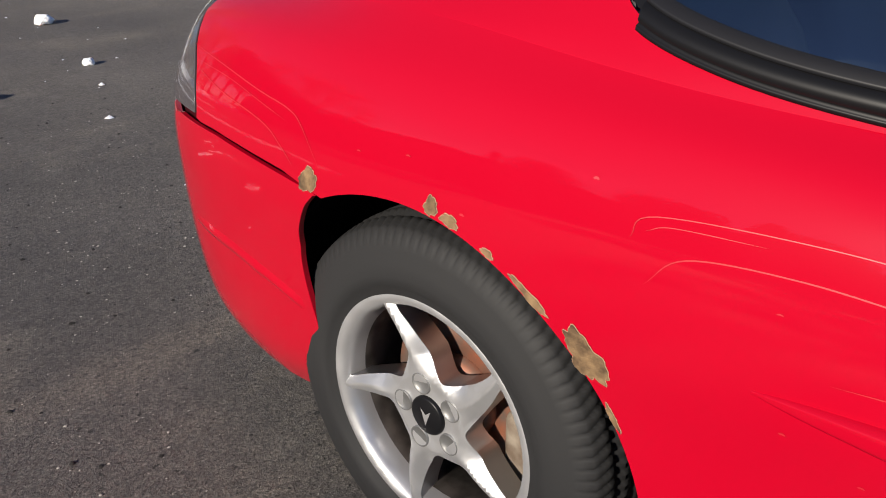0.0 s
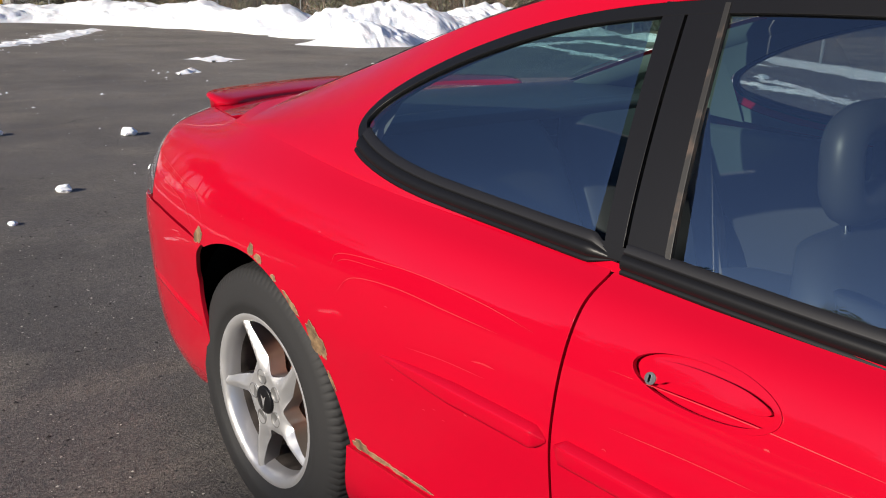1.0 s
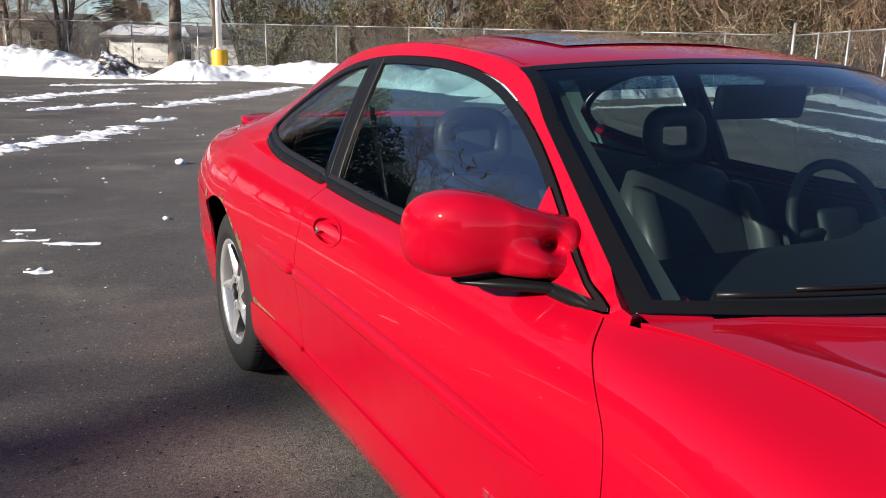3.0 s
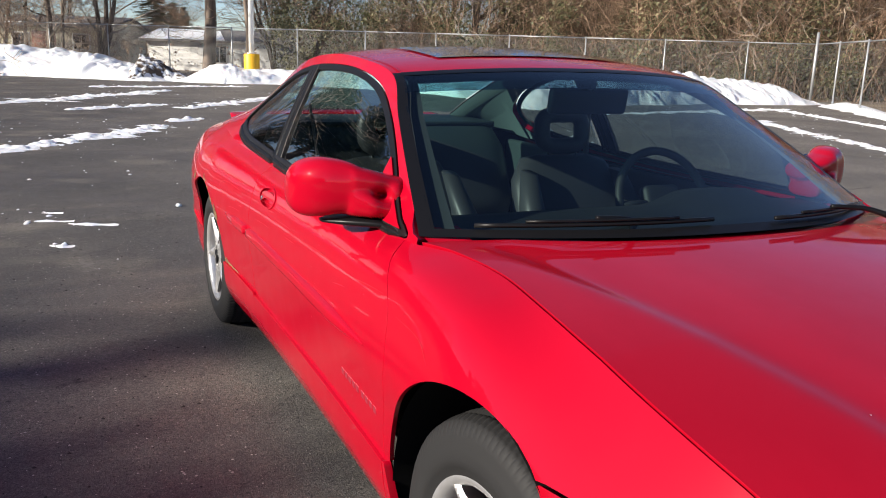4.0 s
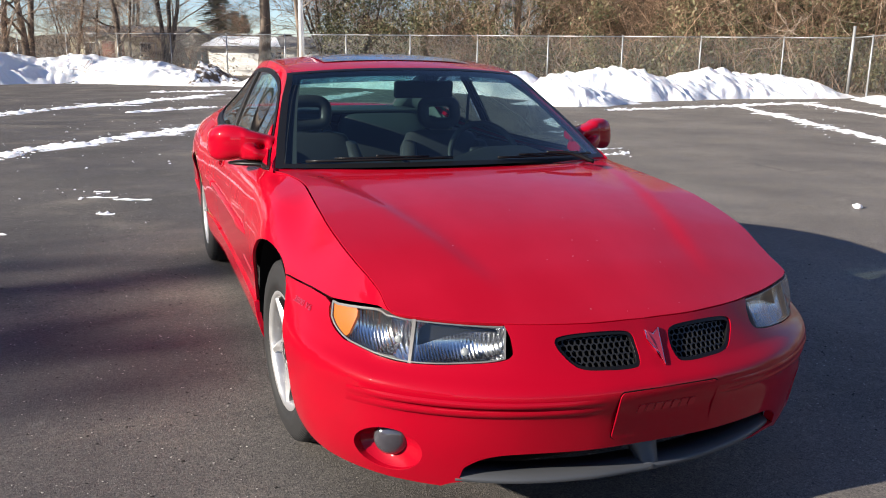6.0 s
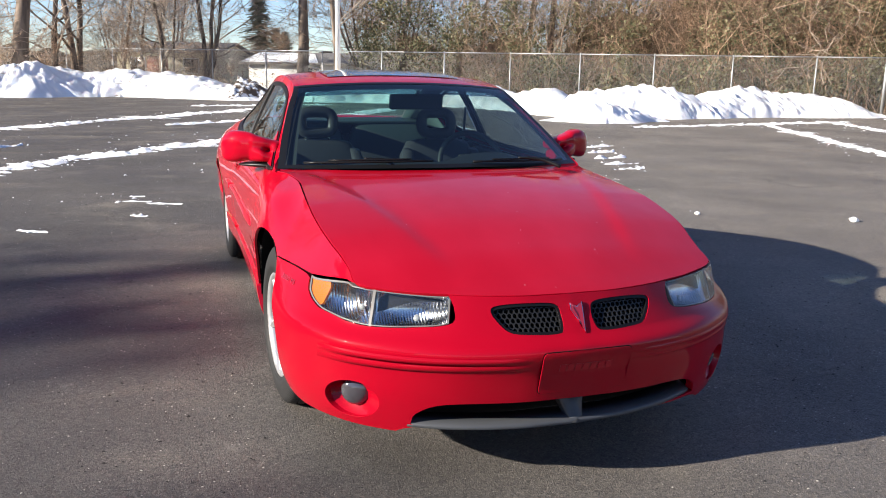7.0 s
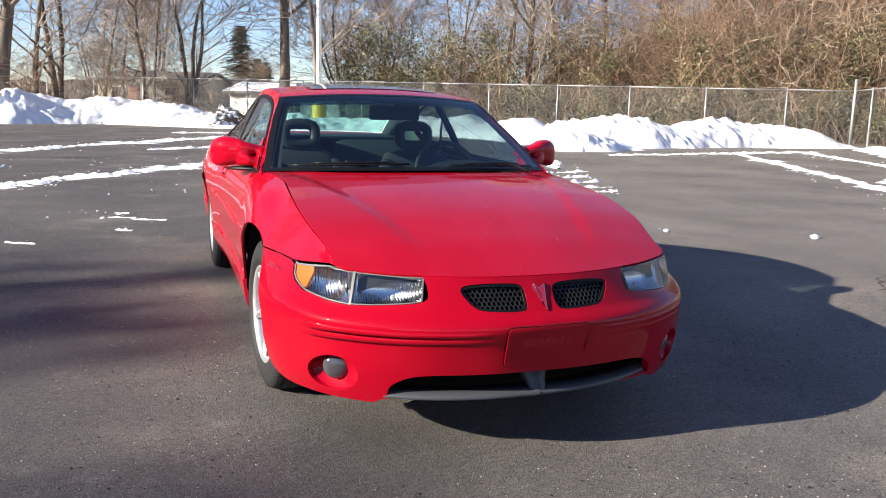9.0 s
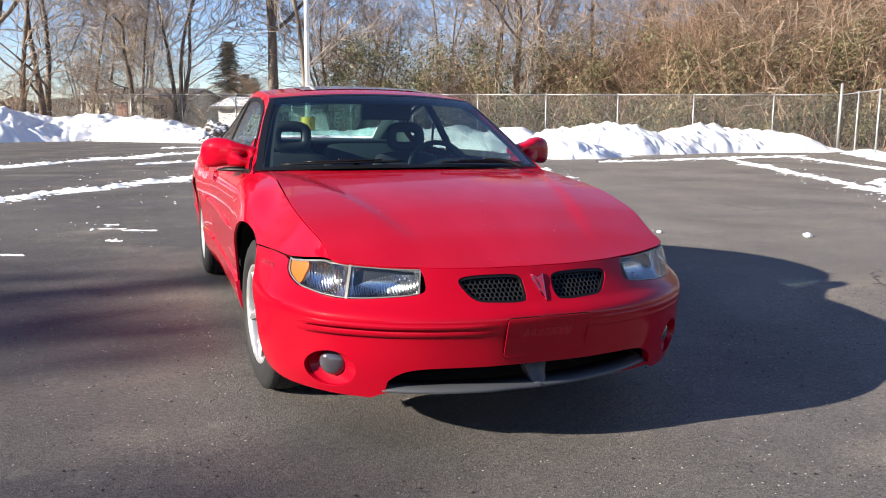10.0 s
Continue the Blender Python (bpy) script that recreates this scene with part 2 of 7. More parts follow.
    c = mix("MULTIPLY", 1.0, c, ramp(sepc.outputs[0], 0.0, 1.0, (0.76, 0.76, 0.77), (1.24, 1.23, 1.21)))
    # drips of old oil and soot, and chalky scuffs
    c = mix("MIX", ramp(noise_at(5.5, 5.0, 0.6), 0.66, 0.72, (0, 0, 0), (0.7, 0.7, 0.7)), c, (0.020, 0.019, 0.019))
    c = mix("MIX", ramp(noise_at(3.1, 8.0, 0.72), 0.60, 0.78, (0, 0, 0), (0.5, 0.5, 0.5)), c, (0.30, 0.28, 0.255))
    speck = ramp(noise_at(80.0, 2.0), 0.715, 0.735, (0, 0, 0), (1, 1, 1))
    c = mix("MIX", speck, c, (0.42, 0.40, 0.36))
    pit = ramp(noise_at(46.0, 3.0), 0.30, 0.36, (1, 1, 1), (0, 0, 0))
    c = mix("MIX", pit, c, (0.022, 0.021, 0.020))
    vo = nd(m, "ShaderNodeTexVoronoi", Scale=0.42)
    vo.feature = "DISTANCE_TO_EDGE"
    wob = nd(m, "ShaderNodeTexNoise", Scale=2.2, Detail=6.0)
    wire(m, obj, wob.inputs["Vector"])
    ad = nd(m, "ShaderNodeMixRGB")
    ad.blend_type = "LINEAR_LIGHT"
    ad.inputs[0].default_value = 0.25
    wire(m, obj, ad.inputs[1])
    wire(m, wob.outputs["Color"], ad.inputs[2])
    wire(m, ad.outputs[0], vo.inputs["Vector"])
    crack = ramp(vo.outputs["Distance"], 0.0015, 0.006, (1, 1, 1), (0, 0, 0))
    gate = ramp(noise_at(0.35, 2.0), 0.60, 0.68, (0, 0, 0), (1, 1, 1))
    both = nd(m, "ShaderNodeMath")
    both.operation = "MULTIPLY"
    wire(m, crack, both.inputs[0])
    wire(m, gate, both.inputs[1])
    c = mix("MIX", both.outputs[0], c, (0.012, 0.012, 0.012))
    wire(m, c, bsdf(m).inputs["Base Color"])
    rr = ramp(noise_at(0.7, 4.0), 0.35, 0.7, (0.62, 0.62, 0.62), (0.88, 0.88, 0.88))
    wire(m, rr, bsdf(m).inputs["Roughness"])
    b = nd(m, "ShaderNodeBump", Strength=0.7, Distance=0.008)
    wire(m, noise_at(105.0, 5.0, 0.75), b.inputs["Height"])
    wire(m, b.outputs[0], bsdf(m).inputs["Normal"])


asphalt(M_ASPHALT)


def chain_link(m):
    """Woven wire: diagonal wires every few centimetres, open between."""
    tc = nd(m, "ShaderNodeTexCoord")
    sep = nd(m, "ShaderNodeSeparateXYZ")
    wire(m, tc.outputs["Object"], sep.inputs[0])

    def op(kind, a, b):
        n = nd(m, "ShaderNodeMath")
        n.operation = kind
        for k, q in enumerate((a, b)):
            if isinstance(q, (int, float)):
                n.inputs[k].default_value = q
            else:
                wire(m, q, n.inputs[k])
        return n.outputs[0]

    lines = []
    for sgn in ("ADD", "SUBTRACT"):
        d = op("DIVIDE", op(sgn, sep.outputs["X"], sep.outputs["Z"]), 0.075)
        fr = op("ABSOLUTE", op("SUBTRACT", op("FRACT", d, 0), 0.5), 0)
        lines.append(op("GREATER_THAN", fr, 0.466))
    hit = op("MAXIMUM", lines[0], lines[1])
    tr, mx = nd(m, "ShaderNodeBsdfTransparent"), nd(m, "ShaderNodeMixShader")
    wire(m, hit, mx.inputs[0])
    wire(m, tr.outputs[0], mx.inputs[1])
    wire(m, bsdf(m).outputs[0], mx.inputs[2])
    wire(m, mx.outputs[0], m.node_tree.nodes["Material Output"].inputs[0])


M_CHAIN = mat("chain_link", (0.26, 0.26, 0.26), 0.5, 0.4)
chain_link(M_CHAIN)


# ---- building helpers ----
def mesh_of(name, verts, faces, material, normals=None, smooth=True):
    me = bpy.data.meshes.new(name)
    me.from_pydata([tuple(map(float, p)) for p in verts], [], faces)
    me.materials.append(material)
    me.validate()
    if smooth:
        me.shade_smooth()
    if normals is not None and len(normals) == len(me.vertices):
        me.normals_split_custom_set_from_vertices([tuple(map(float, n)) for n in normals])
    return me


def part(name, bm, material, parent, label=""):
    """Links a bmesh or a mesh as one part under a thing or a part."""
    if isinstance(bm, bmesh.types.BMesh):
        me = bpy.data.meshes.new(name)
        bm.to_mesh(me)
        bm.free()
        me.materials.append(material)
    else:
        me = bm
    ob = new(name, me)
    ob.parent = parent
    if label:
        tagged(ob, label)
    return ob


def empty(name, label, category, group="", at=(0, 0, 0)):
    ob = new(name)
    ob.location = at
    ob.empty_display_size = 0.1
    return tagged(ob, label, category, group)


def crom(pts, n=12, closed=False):
    """A Catmull-Rom curve through points, n samples a span."""
    p = np.array(pts, float)
    if closed:
        q = np.concatenate([p[-1:], p, p[:2]])
    else:
        q = np.concatenate([2 * p[:1] - p[1:2], p, 2 * p[-1:] - p[-2:-1]])
    out = []
    for i in range(1, len(q) - 2):
        t = np.linspace(0, 1, n, endpoint=False)[:, None]
        a, b, c, d = q[i - 1], q[i], q[i + 1], q[i + 2]
        out.append(0.5 * (2 * b + (c - a) * t + (2 * a - 5 * b + 4 * c - d) * t**2 + (3 * b - a - 3 * c + d) * t**3))
    if not closed:
        out.append(p[-1:])
    return np.concatenate(out)


def straight(pts, step=0.012):
    """Samples along straight legs between points, without the last point."""
    out = []
    for a, b in zip(pts, pts[1:]):
        a, b = np.array(a, float), np.array(b, float)
        n = max(1, int(np.linalg.norm(b - a) / step))
        out += [a + (b - a) * k / n for k in range(n)]
    return np.array(out)


def smooth_at(x, xs, ys):
    """A monotone-safe smooth curve y(x) through knots (cubic Hermite)."""
    xs, ys, x = np.array(xs, float), np.array(ys, float), np.asarray(x, float)
    h, dl = np.diff(xs), np.diff(ys) / np.diff(xs)
    m = np.r_[dl[0], np.where(dl[:-1] * dl[1:] > 0, 2 * dl[:-1] * dl[1:] / (dl[:-1] + dl[1:] + 1e-12), 0), dl[-1]]
    i = np.clip(np.searchsorted(xs, x) - 1, 0, len(h) - 1)
    t = (np.clip(x, xs[0], xs[-1]) - xs[i]) / h[i]
    return (ys[i] * (1 + 2 * t) * (1 - t) ** 2 + h[i] * m[i] * t * (1 - t) ** 2
            + ys[i + 1] * t * t * (3 - 2 * t) + h[i] * m[i + 1] * t * t * (t - 1))


def inset(poly, by):
    """Moves a closed outline inwards."""
    p = np.array(poly, float)
    area = np.sum(p[:, 0] * np.roll(p[:, 1], -1) - np.roll(p[:, 0], -1) * p[:, 1])
    t = np.roll(p, -1, 0) - np.roll(p, 1, 0)
    t /= np.linalg.norm(t, axis=1)[:, None] + 1e-9
    nrm = np.stack([-t[:, 1], t[:, 0]], 1) * (1 if area > 0 else -1)
    return p + by * nrm


def fill(outline, holes=(), step=0.02):
    """Triangulates a region of the plane: its points, triangles, and the rings of border indices."""
    rings, pts, edges = [], [], []
    for ring in (outline, *holes):
        i0 = len(pts)
        pts += [Vector((float(a), float(b))) for a, b in ring]
        n = len(pts) - i0
        edges += [(i0 + k, i0 + (k + 1) % n) for k in range(n)]
        rings.append(list(range(i0, i0 + n)))
    lo, hi = np.min(outline, 0), np.max(outline, 0)
    gx, gy = np.meshgrid(np.arange(lo[0] + step / 2, hi[0], step), np.arange(lo[1] + step / 2, hi[1], step))
    g = np.stack([gx.ravel(), gy.ravel()], 1)

    def within(ring):
        r = np.array(ring, float)
        a, b = r, np.roll(r, -1, 0)
        ins = np.zeros(len(g), bool)
        near = np.zeros(len(g), bool)
        for (x0, y0), (x1, y1) in zip(a, b):
            cross = (y0 > g[:, 1]) != (y1 > g[:, 1])
            xs = x0 + (g[:, 1] - y0) * (x1 - x0) / (y1 - y0 + 1e-15)
            ins ^= cross & (g[:, 0] < xs)
            near |= (g[:, 0] - x0) ** 2 + (g[:, 1] - y0) ** 2 < (0.4 * step) ** 2
        return ins, near

    ok, near = within(outline)
    ok &= ~near
    for hole in holes:
        ins, near = within(hole)
        ok &= ~ins & ~near
    pts += [Vector(p) for p in g[ok]]
    import mathutils
    vs, _, fs, ov, _, _ = mathutils.geometry.delaunay_2d_cdt(pts, edges, [], 0, 1e-6)
    vs = np.array([tuple(p) for p in vs])
    back = {}
    for new_i, olds in enumerate(ov):
        for o in olds:
            back[o] = new_i
    rings = [[back[i] for i in ring] for ring in rings]
    # keep triangles whose middle lies in the region
    mids = np.array([vs[list(f)].mean(0) for f in fs])
    g = mids
    ok, _ = within(outline)
    for hole in holes:
        ins, _ = within(hole)
        ok &= ~ins
    return vs, [tuple(f) for f, k in zip(fs, ok) if k], rings


def sheet(name, outline, lift, material, parent, holes=(), step=0.02, gap=0.0024, rim=0.012, label=""):
    """A pressed panel: a plane region lifted onto a surface, with its edges turned inwards. lift(ab, off) gives points and normals."""
    outline = inset(outline, gap)
    vs, fs, rings = fill(outline, holes, step)
    p, nrm = lift(vs, 0.0)
    verts, faces, norms = list(p), [], list(nrm)
    for f in fs:
        a, b, c = (p[i] for i in f)
        faces.append(f if np.dot(np.cross(b - a, c - a), nrm[f[0]]) > 0 else f[::-1])
    if rim:
        back, _ = lift(vs, -rim)
        mid, _ = lift(vs, -0.002)
        for which, ring in enumerate(rings):
            i0 = len(verts)
            n = len(ring)
            mid_of = np.mean([p[i] for i in ring], 0)
            turn = sum(float(np.dot(np.cross(p[ring[(k + 1) % n]] - p[ring[k - 1]], nrm[ring[k]]), p[ring[k]] - mid_of)) for k in range(n))
            sign = (1.0 if turn > 0 else -1.0) * (-1.0 if which else 1.0)     # away from the panel
            for k, i in enumerate(ring):
                t = p[ring[(k + 1) % n]] - p[ring[k - 1]]
                side = np.cross(t, nrm[i]) * sign
                side /= np.linalg.norm(side) + 1e-9
                verts += [p[i], mid[i] + side * 0.0003, back[i] - side * 0.001]
                norms += [nrm[i], side, side]
            for k in range(n):
                a, b = i0 + 3 * k, i0 + 3 * ((k + 1) % n)
                for q4 in ((a, b, b + 1, a + 1), (a + 1, b + 1, b + 2, a + 2)):
                    g = np.cross(verts[q4[2]] - verts[q4[0]], verts[q4[3]] - verts[q4[1]])
                    faces.append(q4 if np.dot(g, norms[a + 1]) > 0 else q4[::-1])
    me = mesh_of(name, verts, faces, material, norms)
    return part(name, me, material, parent, label)


def rings_mesh(name, rings, material, close=True, cap=True, smooth=True, wrap=False):
    """Skins a row of equal rings of points."""
    n = len(rings[0])
    verts = [q for r in rings for q in r]
    faces = []
    m = len(rings)
    for i in range(m if wrap else m - 1):
        for j in range(n if close else n - 1):
            a, b = i * n + j, i * n + (j + 1) % n
            c, d = ((i + 1) % m) * n + (j + 1) % n, ((i + 1) % m) * n + j
            faces.append((a, b, c, d))
    if cap and not wrap:
        faces += [tuple(range(n))[::-1], tuple((m - 1) * n + k for k in range(n))]
    return mesh_of(name, verts, faces, material, smooth=smooth)


def tube(name, path, radius, material, n=8, cap=True):
    """A round bar along a path; radius a number or one for each point."""
    p = np.array(path, float)
    r = np.broadcast_to(radius, len(p))
    t = np.gradient(p, axis=0)
    t /= np.linalg.norm(t, axis=1)[:, None]
    up = np.array([0, 0, 1.0]) if abs(t[0][2]) < 0.9 else np.array([1.0, 0, 0])
    rings = []
    for q, d, rad in zip(p, t, r):
        a = np.cross(d, up)
        a /= np.linalg.norm(a) + 1e-9
        b = np.cross(d, a)
        rings.append([q + rad * (math.cos(k) * a + math.sin(k) * b) for k in np.linspace(0, 2 * math.pi, n, endpoint=False)])
    return rings_mesh(name, rings, material, cap=cap)


def rounded_box(size, at=(0, 0, 0), r=0.02, seg=3, turn=None):
    """A bmesh box with bevelled edges."""
    bm = bmesh.new()
    bmesh.ops.create_cube(bm, size=1)
    bmesh.ops.scale(bm, vec=size, verts=bm.verts)
    bmesh.ops.bevel(bm, geom=bm.edges[:], offset=min(r, min(size) * 0.49), segments=seg, affect="EDGES", profile=0.5)
    if turn:
        bmesh.ops.transform(bm, matrix=turn, verts=bm.verts)
    bmesh.ops.translate(bm, vec=at, verts=bm.verts)
    for f in bm.faces:
        f.smooth = True
    return bm


# ---- the car's form ----
# plan outline of one half, from the middle of the nose round to the middle of the tail
PLAN = crom([(0, -2.512), (0.20, -2.497), (0.42, -2.437), (0.60, -2.333), (0.75, -2.185), (0.85, -1.99), (0.89, -1.75), (0.902, -1.40),
             (0.886, -1.0), (0.874, -0.3), (0.873, 0.5), (0.888, 0.95), (0.903, 1.3), (0.898, 1.65), (0.852, 2.0), (0.765, 2.19), (0.58, 2.33), (0.3, 2.40), (0, 2.425)], 24)
PLAN_S = np.r_[0, np.cumsum(np.linalg.norm(np.diff(PLAN, axis=0), axis=1))]
PLAN_T = np.gradient(PLAN, axis=0) / np.linalg.norm(np.gradient(PLAN, axis=0), axis=1)[:, None]
S_END = PLAN_S[-1]


def s_at_y(y):
    return np.interp(y, PLAN[:, 1], PLAN_S)


def hood_z(x, y):
    zc = smooth_at(y, (-2.6, -2.40, -2.28, -2.1, -1.8, -1.4, -1.1, -0.8), (0.57, 0.663, 0.705, 0.772, 0.853, 0.917, 0.946, 0.96))
    k = np.interp(y, (-2.3, -2.2, -1.9, -1.6, -1.0), (0.15, 0.14, 0.085, 0.060, 0.072))
    # the middle of the bonnet lies a little lower, between two creases that run together towards the nose
    xc = 0.600 + 0.273 * (np.asarray(y) + 1.226)
    step = 0.5 + 0.5 * np.tanh((xc - np.abs(x)) / 0.026)
    fade = np.clip((np.asarray(y) + 2.27) / 0.30, 0, 1) * np.clip((-0.98 - np.asarray(y)) / 0.15, 0, 1)
    return zc - k * np.asarray(x) ** 2 - 0.0085 * step * fade * fade * (3 - 2 * fade)


def deck_z(x, y):
    zc = smooth_at(y, (0.8, 1.2, 1.7, 2.1, 2.3, 2.5), (1.02, 1.015, 1.0, 0.975, 0.955, 0.92))
    return zc - 0.07 * np.asarray(x) ** 2


# cross profiles along the plan: where, insets, heights (bottom to top seam)
PROFILES = [
    (0.00, (0.075, 0.060, 0.045, 0.030, 0.000, 0.050, 0.095, 0.125), (0.17, 0.26, 0.34, 0.43, 0.515, 0.560, 0.61, 0.660)),
    (0.45, (0.070, 0.050, 0.030, 0.015, 0.000, 0.050, 0.090, 0.125), (0.16, 0.25, 0.34, 0.43, 0.510, 0.558, 0.61, 0.670)),
    (0.80, (0.070, 0.030, 0.010, 0.005, 0.000, 0.050, 0.100, 0.135), (0.16, 0.25, 0.34, 0.43, 0.510, 0.560, 0.62, 0.690)),
    (1.10, (0.060, 0.025, 0.008, 0.002, 0.000, 0.035, 0.090, 0.160), (0.17, 0.25, 0.34, 0.43, 0.520, 0.575, 0.65, 0.720)),
    (1.38, (0.060, 0.030, 0.010, 0.002, 0.000, 0.025, 0.080, 0.170), (0.19, 0.26, 0.34, 0.43, 0.530, 0.610, 0.71, 0.790)),
    (1.80, (0.070, 0.035, 0.015, 0.004, 0.000, 0.018, 0.066, 0.190), (0.20, 0.28, 0.38, 0.50, 0.640, 0.745, 0.845, 0.890)),
    (2.03, (0.085, 0.040, 0.022, 0.010, 0.000, 0.018, 0.054, 0.156), (0.20, 0.29, 0.39, 0.53, 0.655, 0.765, 0.862, 0.908)),
    (2.19, (0.085, 0.040, 0.024, 0.011, 0.000, 0.016, 0.048, 0.106), (0.20, 0.29, 0.39, 0.53, 0.655, 0.768, 0.860, 0.905)),
    (2.75, (0.085, 0.040, 0.025, 0.012, 0.000, 0.014, 0.046, 0.100), (0.20, 0.29, 0.39, 0.53, 0.655, 0.770, 0.858, 0.903)),
    (3.20, (0.085, 0.040, 0.025, 0.012, 0.000, 0.014, 0.046, 0.100), (0.20, 0.29, 0.39, 0.53, 0.655, 0.770, 0.856, 0.902)),
    (4.00, (0.085, 0.040, 0.025, 0.012, 0.000, 0.014, 0.048, 0.104), (0.20, 0.29, 0.39, 0.53, 0.660, 0.780, 0.868, 0.922)),
    (4.55, (0.080, 0.040, 0.022, 0.008, 0.000, 0.020, 0.060, 0.140), (0.20, 0.29, 0.40, 0.54, 0.675, 0.795, 0.885, 0.962)),
    (5.15, (0.075, 0.035, 0.015, 0.004, 0.000, 0.020, 0.090, 0.205), (0.20, 0.29, 0.40, 0.54, 0.685, 0.790, 0.900, 0.975)),
    (5.60, (0.080, 0.030, 0.010, 0.000, 0.050, 0.084, 0.115, 0.196), (0.21, 0.29, 0.42, 0.58, 0.695, 0.785, 0.885, 0.960)),
    (6.10, (0.090, 0.030, 0.010, 0.000, 0.055, 0.080, 0.100, 0.160), (0.22, 0.30, 0.43, 0.60, 0.690, 0.780, 0.880, 0.945)),
    (6.60, (0.090, 0.030, 0.010, 0.000, 0.045, 0.070, 0.090, 0.140), (0.23, 0.31, 0.43, 0.60, 0.690, 0.780, 0.870, 0.940)),
]
PR_S = np.array([p[0] for p in PROFILES])
PR_D = np.array([p[1] for p in PROFILES])
PR_Z = np.array([p[2] for p in PROFILES])
NV = 7
SEAM_S, SEAM_D, S_CORNER = (0.0, 0.45, 0.60, 0.70, 0.80, 0.90, 1.0, 1.1), (0.125, 0.125, 0.110, 0.094, 0.077, 0.124, 0.150, 0.160), 0.80


def profile(s):
    s = np.atleast_1d(s)
    d = np.stack([smooth_at(s, PR_S, PR_D[:, j]) for j in range(8)], 1)
    z = np.stack([smooth_at(s, PR_S, PR_Z[:, j]) for j in range(8)], 1)
    cx, cy = np.interp(s, PLAN_S, PLAN[:, 0]), np.interp(s, PLAN_S, PLAN[:, 1])
    tx, ty = np.interp(s, PLAN_S, PLAN_T[:, 0]), np.interp(s, PLAN_S, PLAN_T[:, 1])
    # the bonnet seam runs straight to a corner above the lamp, then across the nose
    d[:, 7] = np.where(s < 1.1, smooth_at(s, SEAM_S, SEAM_D), d[:, 7])
    d[:, 6] = np.minimum(d[:, 6], d[:, 7] - 0.02)
    # the top seam lies on the bonnet in front and on the boot lid behind
    hx, hy = cx - d[:, 7] * ty, cy + d[:, 7] * tx
    w = np.clip((-0.98 - hy) / 0.15, 0, 1)
    z[:, 7] = z[:, 7] * (1 - w) + hood_z(hx, hy) * w
    w = np.clip((hy - 1.45) / 0.3, 0, 1)
    z[:, 7] = z[:, 7] * (1 - w) + deck_z(hx, hy) * w
    z[:, 6] = np.minimum(z[:, 6], z[:, 7] - 0.03)
    return d, z, cx, cy, tx, ty


def along(q, v):
    """Catmull-Rom along the profile index for rows of 8 knots."""
    v = np.clip(v, 0, NV)
    i = np.minimum(v.astype(int), NV - 1)
    t = v - i
    r = np.arange(len(q))
    b, c = q[r, i], q[r, i + 1]
    a = np.where(i > 0, q[r, np.maximum(i - 1, 0)], 2 * b - c)
    d = np.where(i < NV - 1, q[r, np.minimum(i + 2, NV)], 2 * c - b)
    return 0.5 * (2 * b + (c - a) * t + (2 * a - 5 * b + 4 * c - d) * t**2 + (3 * b - a - 3 * c + d) * t**3)


def body_raw(s, v):
    d, z, cx, cy, tx, ty = profile(s)
    dd, zz = along(d, v), along(z, v)
    return np.stack([cx - dd * ty, cy + dd * tx, zz], 1)


VH = 0.11     # metres that one profile step stands for in the flat layout


def widen(p):
    """The left front corner stands out a little more than the right one."""
    k = np.clip((-0.95 - p[:, 1]) / 1.1, 0, 1)
    p[:, 0] += 0.036 * k * np.clip(p[:, 0], 0, None) / 0.8
    return p


def body_lift(side):
    def lift(ab, off):
        ab = np.asarray(ab, float)
        s, v = np.abs(ab[:, 0]), ab[:, 1] / VH
        flip = np.where(ab[:, 0] < 0, -1.0, 1.0)
        e = 0.004
        p = body_raw(np.clip(s, 0, S_END), v)
        s0, s1 = np.clip(s - e, 0, S_END), np.clip(s + e, 0, S_END)
        v0, v1 = np.clip(v - 0.03, 0, NV), np.clip(v + 0.03, 0, NV)
        n = np.cross(body_raw(s1, v) - body_raw(s0, v), body_raw(s, v1) - body_raw(s, v0))
        n /= np.linalg.norm(n, axis=1)[:, None] + 1e-12
        n[s < 0.012, 0] = 0.0
        p = p + off * n
        p[:, 0] *= side * flip
        n[:, 0] *= side * flip
        return widen(p), n
    return lift


def v_at_z(s, z):
    s, z = np.atleast_1d(np.asarray(s, float)), np.atleast_1d(np.asarray(z, float))
    lo, hi = np.zeros(len(s)), np.full(len(s), float(NV))
    _, zz, *_ = profile(s)
    for _ in range(24):
        m = (lo + hi) / 2
        low = along(zz, m) < z
        lo, hi = np.where(low, m, lo), np.where(low, hi, m)
    return (lo + hi) / 2


def side_ab(yz):
    """Flat layout places of points given by their y and z on the flank."""
    yz = np.asarray(yz, float)
    s = s_at_y(yz[:, 0])
    for _ in range(6):
        v = v_at_z(s, yz[:, 1])
        s = np.clip(s + (yz[:, 0] - body_raw(s, v)[:, 1]), 0, S_END)
    return np.stack([s, v_at_z(s, yz[:, 1]) * VH], 1)


def front_ab(xz, back=False):
    """Flat layout places of points given by their x (to one side) and z on the nose or tail."""
    xz = np.asarray(xz, float)
    x, z = np.abs(xz[:, 0]), xz[:, 1]
    lo, hi = (np.full(len(x), 5.0), np.full(len(x), S_END)) if back else (np.zeros(len(x)), np.full(len(x), 1.9))
    for _ in range(26):
        m = (lo + hi) / 2
        px = body_raw(m, v_at_z(m, z))[:, 0]
        less = (px < x) ^ back
        lo, hi = np.where(less, m, lo), np.where(less, hi, m)
    s = (lo + hi) / 2
    return np.stack([np.where(xz[:, 0] < 0, -s, s), v_at_z(s, z) * VH], 1)


